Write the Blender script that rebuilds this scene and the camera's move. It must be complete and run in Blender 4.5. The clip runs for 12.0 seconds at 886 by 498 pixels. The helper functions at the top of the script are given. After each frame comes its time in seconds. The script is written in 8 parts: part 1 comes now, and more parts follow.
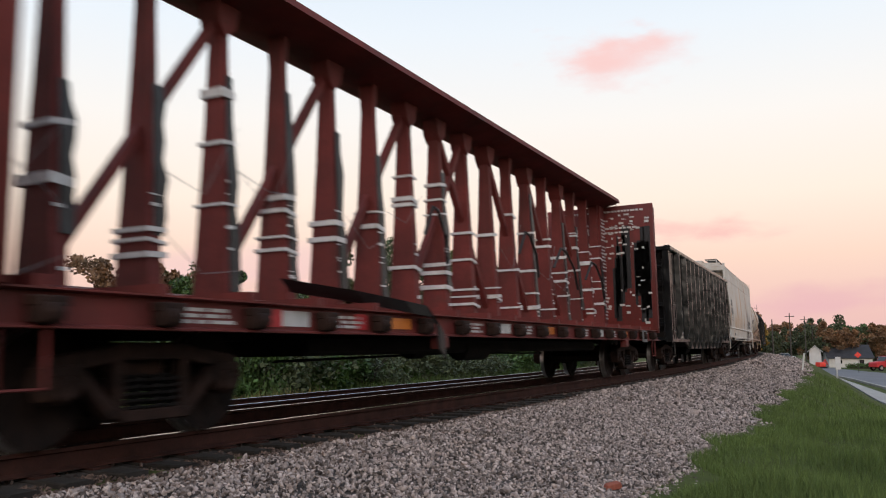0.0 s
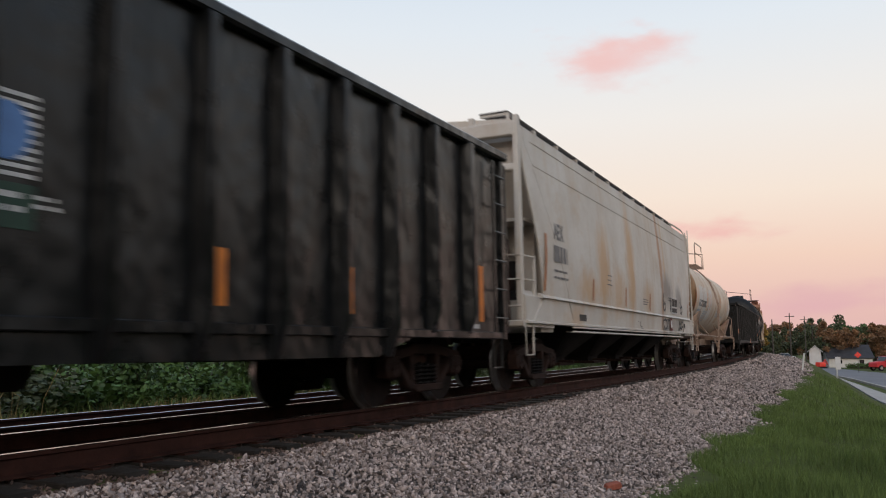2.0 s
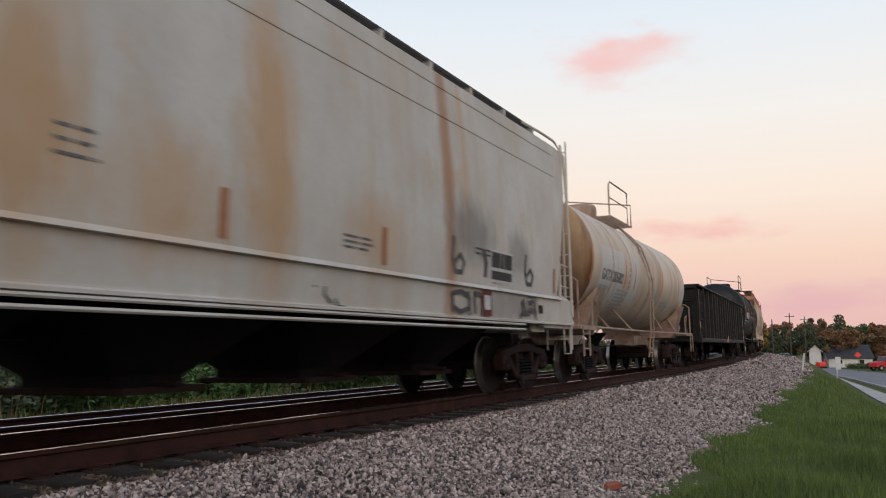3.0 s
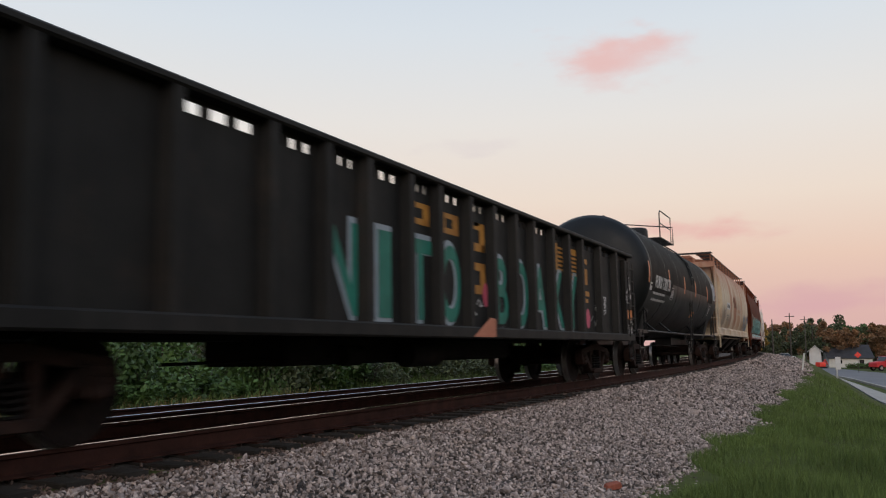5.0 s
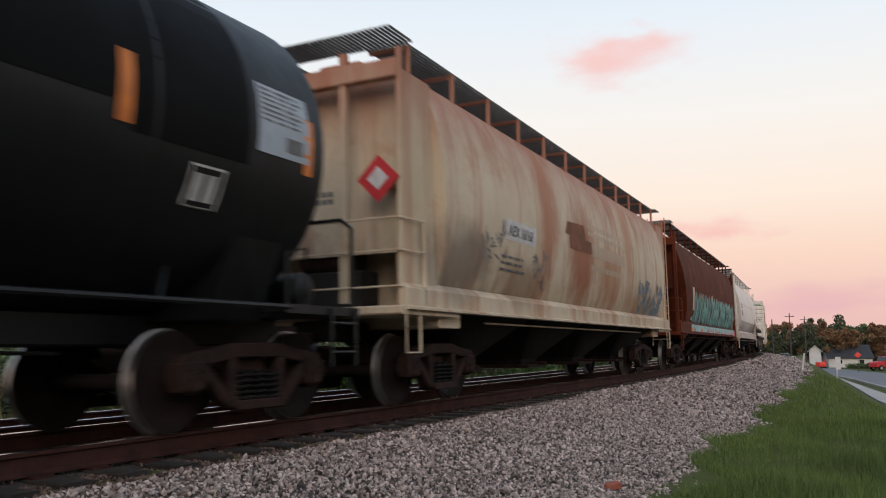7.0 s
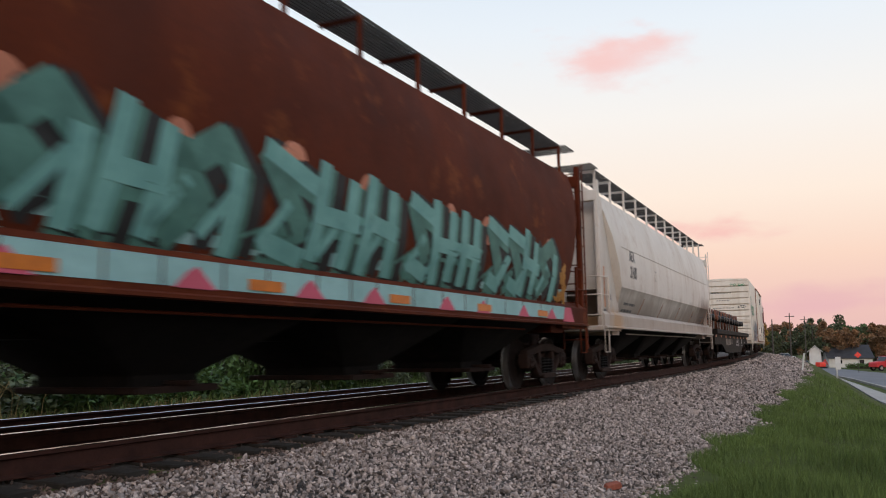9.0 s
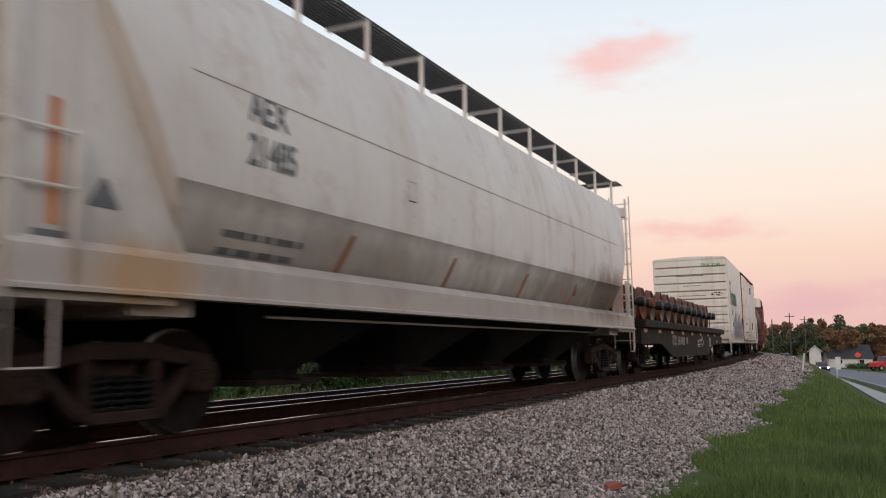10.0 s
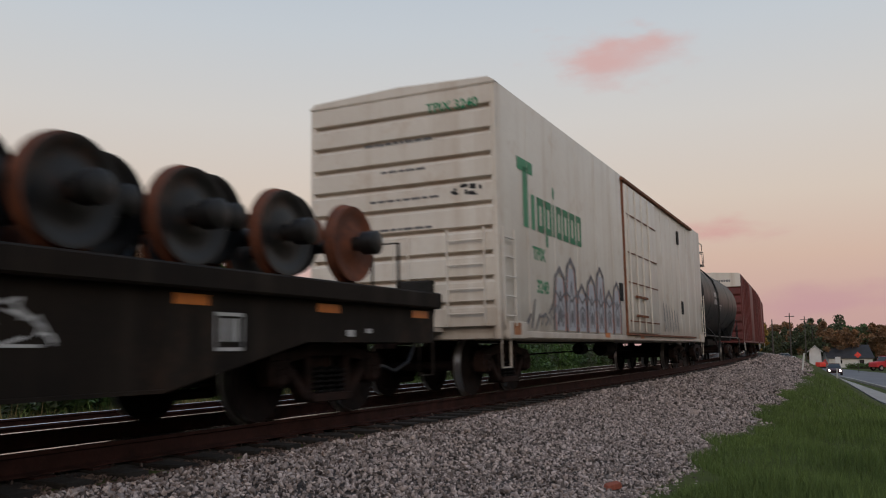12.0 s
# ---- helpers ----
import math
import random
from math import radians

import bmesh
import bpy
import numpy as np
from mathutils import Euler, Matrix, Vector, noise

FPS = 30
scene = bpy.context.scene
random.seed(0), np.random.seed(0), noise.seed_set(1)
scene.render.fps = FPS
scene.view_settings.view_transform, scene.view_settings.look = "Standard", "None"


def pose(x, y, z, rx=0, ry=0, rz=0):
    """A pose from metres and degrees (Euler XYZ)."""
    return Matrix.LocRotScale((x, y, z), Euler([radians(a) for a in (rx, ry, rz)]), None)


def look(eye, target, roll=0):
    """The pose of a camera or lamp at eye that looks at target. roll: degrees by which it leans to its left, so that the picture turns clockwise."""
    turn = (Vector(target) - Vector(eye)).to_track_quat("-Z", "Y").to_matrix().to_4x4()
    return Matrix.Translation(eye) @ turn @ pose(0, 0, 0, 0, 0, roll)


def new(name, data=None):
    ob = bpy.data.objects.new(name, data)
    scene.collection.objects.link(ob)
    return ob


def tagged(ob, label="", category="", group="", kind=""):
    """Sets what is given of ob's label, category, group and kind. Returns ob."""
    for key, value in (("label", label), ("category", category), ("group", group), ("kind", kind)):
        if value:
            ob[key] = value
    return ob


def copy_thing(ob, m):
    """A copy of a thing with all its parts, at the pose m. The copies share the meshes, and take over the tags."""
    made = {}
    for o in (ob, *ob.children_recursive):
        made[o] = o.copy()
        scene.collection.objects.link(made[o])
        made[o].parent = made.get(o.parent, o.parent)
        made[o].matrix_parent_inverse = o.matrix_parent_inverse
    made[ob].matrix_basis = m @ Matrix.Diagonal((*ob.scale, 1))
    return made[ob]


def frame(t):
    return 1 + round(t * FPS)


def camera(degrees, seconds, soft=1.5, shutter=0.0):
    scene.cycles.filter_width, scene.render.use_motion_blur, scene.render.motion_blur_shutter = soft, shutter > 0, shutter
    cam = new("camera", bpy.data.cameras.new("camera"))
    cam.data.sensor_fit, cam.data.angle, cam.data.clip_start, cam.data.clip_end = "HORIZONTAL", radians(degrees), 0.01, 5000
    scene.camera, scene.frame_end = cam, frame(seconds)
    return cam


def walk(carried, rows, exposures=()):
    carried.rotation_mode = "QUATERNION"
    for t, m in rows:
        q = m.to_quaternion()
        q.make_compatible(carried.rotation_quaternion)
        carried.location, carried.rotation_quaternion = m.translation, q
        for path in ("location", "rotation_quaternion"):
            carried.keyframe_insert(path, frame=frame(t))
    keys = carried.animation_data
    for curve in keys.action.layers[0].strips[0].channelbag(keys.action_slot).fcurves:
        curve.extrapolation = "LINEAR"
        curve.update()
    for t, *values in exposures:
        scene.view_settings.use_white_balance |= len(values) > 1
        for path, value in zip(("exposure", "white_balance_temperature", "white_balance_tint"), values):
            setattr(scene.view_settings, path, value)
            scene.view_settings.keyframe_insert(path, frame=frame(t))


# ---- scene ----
# Plan: z = 0 is the top of the rail, the camera stands at the origin, 6.4 m from the centre line of a
# track that bends gently away from it (radius about 880 m). s runs along the centre line, away from the camera.
CLIP = 12.0
EYE_Z = 0.770
TRACK_D, TRACK_TURN, TRACK_R = 6.365, radians(26.98), 880.0
CANT = 0.024  # the outer rail lies higher than the inner one
SPEED = 14.11

cam = camera(56.0, CLIP, soft=1.1, shutter=0.25)
CAM_POSE = pose(0, 0, EYE_Z, 96.634, 0.15, 0)
walk(cam, [(0.0, CAM_POSE), (CLIP, CAM_POSE)],
     exposures=[(0.0, 0.06), (0.5, -0.1), (1.0, -0.2), (1.5, -0.2), (2.5, -0.02), (3.5, -0.1), (5.5, -0.26), (6.0, -0.14), (6.5, -0.03), (7.5, 0.0), (9.5, 0.0), (10.5, -0.08), (11.0, -0.26), (11.5, -0.46), (12.0, -0.6)])


def on_track(s, offset=0.0):
    """x, y and heading (from the y axis, to the right) of the point s along the track and offset to its right."""
    a = TRACK_TURN - s / TRACK_R
    r = TRACK_R + offset
    cx = -(TRACK_D + TRACK_R) * math.cos(TRACK_TURN)
    cy = (TRACK_D + TRACK_R) * math.sin(TRACK_TURN)
    return cx + r * math.cos(a), cy - r * math.sin(a), a


def track_frame(x, y):
    """s and offset of a place in the plan."""
    cx = -(TRACK_D + TRACK_R) * math.cos(TRACK_TURN)
    cy = (TRACK_D + TRACK_R) * math.sin(TRACK_TURN)
    dx, dy = x - cx, y - cy
    return (TRACK_TURN - np.arctan2(-dy, dx)) * TRACK_R, np.hypot(dx, dy) - TRACK_R


def rail_pose(s):
    x, y, a = on_track(s)
    return pose(x, y, -CANT / 2, math.degrees(CANT / 1.5), 0, math.degrees(math.atan2(-math.cos(a), -math.sin(a))))


# ---- sky and light ----
def build_world():
    world = bpy.data.worlds.new("dusk_sky")
    scene.world = world
    world.use_nodes = True
    nt = world.node_tree
    nt.nodes.clear()
    N, Lk = nt.nodes.new, nt.links.new
    out, bg, tc = N("ShaderNodeOutputWorld"), N("ShaderNodeBackground"), N("ShaderNodeTexCoord")
    sep = N("ShaderNodeSeparateXYZ")
    Lk(tc.outputs["Generated"], sep.inputs[0])
    ramp = N("ShaderNodeValToRGB")
    cr = ramp.color_ramp
    stops = SKY_STOPS
    cr.elements[0].position, cr.elements[0].color = stops[0][0], (*stops[0][1], 1)
    cr.elements[1].position, cr.elements[1].color = stops[-1][0], (*stops[-1][1], 1)
    for p, c in stops[1:-1]:
        e = cr.elements.new(p)
        e.color = (*c, 1)
    Lk(sep.outputs["Z"], ramp.inputs[0])
    last = ramp.outputs["Color"]

    def cloud(direction, across, high, detail, colour, amount, lean=0.0):
        nonlocal last
        d = Vector(direction).normalized()
        right = d.cross(Vector((0, 0, 1))).normalized()
        up = right.cross(d)
        right, up = right * math.cos(lean) + up * math.sin(lean), up * math.cos(lean) - right * math.sin(lean)
        terms = []
        for axis, size in ((right, across), (up, high)):
            dot = N("ShaderNodeVectorMath")
            dot.operation = "DOT_PRODUCT"
            Lk(tc.outputs["Generated"], dot.inputs[0])
            dot.inputs[1].default_value = axis / size
            sq = N("ShaderNodeMath")
            sq.operation = "MULTIPLY"
            Lk(dot.outputs["Value"], sq.inputs[0])
            Lk(dot.outputs["Value"], sq.inputs[1])
            terms.append(sq)
        add = N("ShaderNodeMath")
        Lk(terms[0].outputs[0], add.inputs[0])
        Lk(terms[1].outputs[0], add.inputs[1])
        mp = N("ShaderNodeMapping")
        mp.inputs["Scale"].default_value = (1, 1, 2.6)
        Lk(tc.outputs["Generated"], mp.inputs[0])
        nz = N("ShaderNodeTexNoise")
        nz.inputs["Scale"].default_value, nz.inputs["Detail"].default_value = detail, 6
        Lk(mp.outputs[0], nz.inputs["Vector"])
        mix = N("ShaderNodeMath")
        mix.operation = "MULTIPLY_ADD"
        Lk(nz.outputs["Fac"], mix.inputs[0])
        mix.inputs[1].default_value = -5.2
        Lk(add.outputs[0], mix.inputs[2])
        rng = N("ShaderNodeMapRange")
        rng.interpolation_type = "SMOOTHSTEP"
        rng.inputs["From Min"].default_value, rng.inputs["From Max"].default_value = -1.5, -3.1
        rng.inputs["To Max"].default_value = amount
        Lk(mix.outputs[0], rng.inputs["Value"])
        front = N("ShaderNodeVectorMath")
        front.operation = "DOT_PRODUCT"
        Lk(tc.outputs["Generated"], front.inputs[0])
        front.inputs[1].default_value = d
        gate = N("ShaderNodeMath")
        gate.operation = "GREATER_THAN"
        Lk(front.outputs["Value"], gate.inputs[0])
        gate.inputs[1].default_value = 0.5
        both = N("ShaderNodeMath")
        both.operation = "MULTIPLY"
        Lk(rng.outputs[0], both.inputs[0])
        Lk(gate.outputs[0], both.inputs[1])
        blend = N("ShaderNodeMix")
        blend.data_type = "RGBA"
        Lk(both.outputs[0], blend.inputs["Factor"])
        Lk(last, blend.inputs["A"])
        blend.inputs["B"].default_value = (*colour, 1)
        last = blend.outputs["Result"]

    for c in CLOUDS:
        cloud(*c)
    Lk(last, bg.inputs["Color"])
    bg.inputs["Strength"].default_value = SKY_STRENGTH
    Lk(bg.outputs[0], out.inputs[0])


# colours of the dusk sky by the sine of the height above the horizon
SKY_STOPS = [(0.0, (0.80, 0.50, 0.47)), (0.035, (0.86, 0.55, 0.50)), (0.10, (0.97, 0.70, 0.57)), (0.17, (1.0, 0.85, 0.73)),
             (0.26, (0.95, 0.91, 0.87)), (0.36, (0.83, 0.89, 0.95)), (0.5, (0.64, 0.77, 0.93)), (1.0, (0.40, 0.54, 0.78))]
SKY_STRENGTH = 1.0
CLOUDS = [((0.163, 0.927, 0.337), 0.085, 0.028, 10.0, (0.97, 0.56, 0.52), 0.9, 0.10),
          ((0.213, 0.92, 0.323), 0.090, 0.036, 10.0, (0.93, 0.64, 0.62), 0.75, 0.05),
          ((0.284, 0.950, 0.125), 0.085, 0.026, 11.0, (0.94, 0.53, 0.49), 0.8, -0.05),
          ((0.347, 0.929, 0.127), 0.06, 0.014, 13.0, (0.93, 0.58, 0.54), 0.6, 0.0),
          ((0.401, 0.914, 0.050), 0.30, 0.022, 6.0, (0.80, 0.46, 0.50), 0.7, 0.0),
          ((-0.233, 0.968, 0.093), 0.3, 0.03, 5.0, (0.86, 0.58, 0.62), 0.5, 0.0),
          ((0.038, 0.971, 0.234), 0.08, 0.012, 14.0, (0.86, 0.77, 0.77), 0.45, 0.05)]
build_world()
glow = new("sun", bpy.data.lights.new("sun", "SUN"))
glow.data.energy, glow.data.angle, glow.data.color = 1.0, radians(35), (1.0, 0.86, 0.73)
glow.matrix_world = look((0, 0, 30), (5, 60, 4))


# ---- materials ----
def rgb(c):
    return (*c, 1)


def material(name, base, dark=None, rough=0.7, metal=0.0, scale=3.0, fine=40.0, bump=0.0, streak=0.0, streak_colour=(0.2, 0.09, 0.04),
             spots=0.0, spot_colour=(0.22, 0.09, 0.04), island=0.0, obj=0.0, spec=0.4, low=0.0, low_colour=(0.05, 0.045, 0.04), low_z=(1.2, 2.4), streak_at=(0.5, 0.72), blots=(), dent=0.0):
    """Base colour that drifts to dark at two scales; streaks run down, spots are patches, low blends in low_colour by
    height, such as road dirt on the lower part;
    blots are ragged stains (x, z, half width, half height, colour, amount) on a car's side."""
    m = bpy.data.materials.new(name)
    m.use_nodes = True
    nt = m.node_tree
    N, Lk = nt.nodes.new, nt.links.new
    b = nt.nodes["Principled BSDF"]
    b.inputs["Metallic"].default_value = metal
    b.inputs["Specular IOR Level"].default_value = spec
    dark = dark or tuple(v * 0.62 for v in base)
    tc = N("ShaderNodeTexCoord")

    def noise_at(sc, detail=5.0, stretch=None, rough_n=0.6):
        n = N("ShaderNodeTexNoise")
        n.inputs["Scale"].default_value, n.inputs["Detail"].default_value, n.inputs["Roughness"].default_value = sc, detail, rough_n
        if stretch:
            mp = N("ShaderNodeMapping")
            mp.inputs["Scale"].default_value = stretch
            Lk(tc.outputs["Object"], mp.inputs[0])
            Lk(mp.outputs[0], n.inputs["Vector"])
        else:
            Lk(tc.outputs["Object"], n.inputs["Vector"])
        return n.outputs["Fac"]

    def span(v, a, z, top):
        r = N("ShaderNodeMapRange")
        r.inputs["From Min"].default_value, r.inputs["From Max"].default_value, r.inputs["To Max"].default_value = a, z, top
        Lk(v, r.inputs["Value"])
        return r.outputs[0]

    def blend(fac, a, c):
        mx = N("ShaderNodeMix")
        mx.data_type = "RGBA"
        Lk(fac, mx.inputs["Factor"])
        if isinstance(a, tuple):
            mx.inputs["A"].default_value = rgb(a)
        else:
            Lk(a, mx.inputs["A"])
        mx.inputs["B"].default_value = rgb(c)
        return mx.outputs["Result"]

    col = blend(span(noise_at(scale), 0.35, 0.7, 1.0), base, dark)
    col = blend(span(noise_at(fine, 3), 0.45, 0.8, 0.5), col, dark)
    if streak:
        col = blend(span(noise_at(1.0, 6, (2.6, 2.6, 0.14)), *streak_at, streak), col, streak_colour)
    if spots:
        col = blend(span(noise_at(1.7, 7, None, 0.68), 0.56, 0.68, spots), col, spot_colour)
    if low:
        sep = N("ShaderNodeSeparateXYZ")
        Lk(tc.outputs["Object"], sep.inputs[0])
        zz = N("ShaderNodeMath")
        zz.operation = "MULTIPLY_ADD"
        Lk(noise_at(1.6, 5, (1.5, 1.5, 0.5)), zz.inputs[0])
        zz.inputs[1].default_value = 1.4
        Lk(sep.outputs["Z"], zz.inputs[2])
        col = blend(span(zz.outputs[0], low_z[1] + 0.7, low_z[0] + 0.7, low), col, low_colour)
    for bx, bz, bw, bh, bcol, amount in blots:
        mp = N("ShaderNodeMapping")
        mp.inputs["Location"].default_value = (-bx / bw, 0, -bz / bh)
        mp.inputs["Scale"].default_value = (1 / bw, 0, 1 / bh)
        Lk(tc.outputs["Object"], mp.inputs[0])
        far = N("ShaderNodeVectorMath")
        far.operation = "LENGTH"
        Lk(mp.outputs[0], far.inputs[0])
        ragged = N("ShaderNodeMath")
        ragged.operation = "MULTIPLY_ADD"
        Lk(noise_at(1.3, 6, (3.0, 3.0, 0.9), 0.65), ragged.inputs[0])
        ragged.inputs[1].default_value = 1.6
        Lk(far.outputs["Value"], ragged.inputs[2])
        col = blend(span(ragged.outputs[0], 2.0, 1.25, amount), col, bcol)
    if island or obj:
        src = N("ShaderNodeNewGeometry").outputs["Random Per Island"] if island else N("ShaderNodeObjectInfo").outputs["Random"]
        hsv = N("ShaderNodeHueSaturation")
        amt = island or obj
        r = N("ShaderNodeMapRange")
        r.inputs["To Min"].default_value, r.inputs["To Max"].default_value = 1 - amt, 1 + amt
        Lk(src, r.inputs["Value"])
        Lk(r.outputs[0], hsv.inputs["Value"])
        Lk(col, hsv.inputs["Color"])
        col = hsv.outputs["Color"]
    Lk(col, b.inputs["Base Color"])
    rr = N("ShaderNodeMapRange")
    rr.inputs["To Min"].default_value, rr.inputs["To Max"].default_value = max(0.05, rough - 0.12), min(1, rough + 0.12)
    Lk(noise_at(scale * 2.3), rr.inputs["Value"])
    Lk(rr.outputs[0], b.inputs["Roughness"])
    if bump:
        bp = N("ShaderNodeBump")
        bp.inputs["Strength"].default_value, bp.inputs["Distance"].default_value = 0.6, bump
        Lk(noise_at(fine * 0.6, 6), bp.inputs["Height"])
        if dent:
            wide = N("ShaderNodeBump")
            wide.inputs["Strength"].default_value, wide.inputs["Distance"].default_value = 1.0, dent
            Lk(noise_at(1.5, 2, (1.2, 1.2, 0.8)), wide.inputs["Height"])
            Lk(wide.outputs[0], bp.inputs["Normal"])
        Lk(bp.outputs[0], b.inputs["Normal"])
    return m


M = {
    # bed far darker than its stones: the shade of their gaps is painted in
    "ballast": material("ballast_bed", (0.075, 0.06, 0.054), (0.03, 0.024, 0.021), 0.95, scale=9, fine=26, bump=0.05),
    "stone": material("crushed_granite", (0.42, 0.345, 0.315), (0.165, 0.128, 0.115), 0.9, scale=14, fine=90, bump=0.004, island=0.8, spec=0.2),
    "earth": material("grass_ground", (0.085, 0.105, 0.028), (0.050, 0.056, 0.018), 0.95, scale=0.6, fine=14, bump=0.05, spec=0.1),
    "grass": material("grass_blades", (0.140, 0.195, 0.055), (0.075, 0.108, 0.030), 0.6, scale=0.8, fine=6, island=0.4, spec=0.2),
    "dry": material("dry_grass", (0.30, 0.21, 0.08), (0.17, 0.12, 0.05), 0.8, scale=1, fine=8, island=0.3),
    "rail": material("rusty_rail_side", (0.062, 0.024, 0.018), (0.026, 0.012, 0.010), 0.9, scale=4, fine=60, bump=0.002, spec=0.15),
    "railhead": material("polished_rail_head", (0.75, 0.73, 0.72), (0.6, 0.58, 0.57), 0.22, metal=1.0, scale=5, fine=80),
    "tie": material("creosoted_wood", (0.035, 0.028, 0.024), (0.015, 0.012, 0.01), 0.95, scale=5, fine=40, bump=0.01, obj=0.3),
    # near-black underparts; the shade below the cars is in this colour
    "under": material("underframe_shade_black", (0.011, 0.009, 0.0085), (0.006, 0.005, 0.005), 0.85, spec=0.15, scale=4, fine=30, spots=0.4, spot_colour=(0.035, 0.022, 0.016)),
    "truck": material("cast_truck_steel", (0.036, 0.019, 0.015), (0.013, 0.008, 0.007), 0.85, spec=0.15, scale=5, fine=35, bump=0.004, spots=0.4, spot_colour=(0.07, 0.032, 0.02)),
    "wheel": material("wheel_steel", (0.020, 0.012, 0.010), (0.009, 0.0065, 0.006), 0.85, spec=0.15, scale=6, fine=30),
    "tread": material("polished_tread", (0.45, 0.43, 0.42), (0.3, 0.28, 0.27), 0.4, metal=1.0, scale=6, fine=50),
    "dark_stone": material("oil_stained_stone", (0.16, 0.105, 0.085), (0.05, 0.034, 0.028), 0.95, scale=14, fine=90, bump=0.004, island=0.7),
    "asphalt": material("asphalt", (0.17, 0.17, 0.185), (0.12, 0.12, 0.13), 0.9, scale=0.3, fine=20),
    "concrete": material("concrete", (0.42, 0.39, 0.36), (0.30, 0.28, 0.26), 0.9, scale=0.5, fine=20),
}
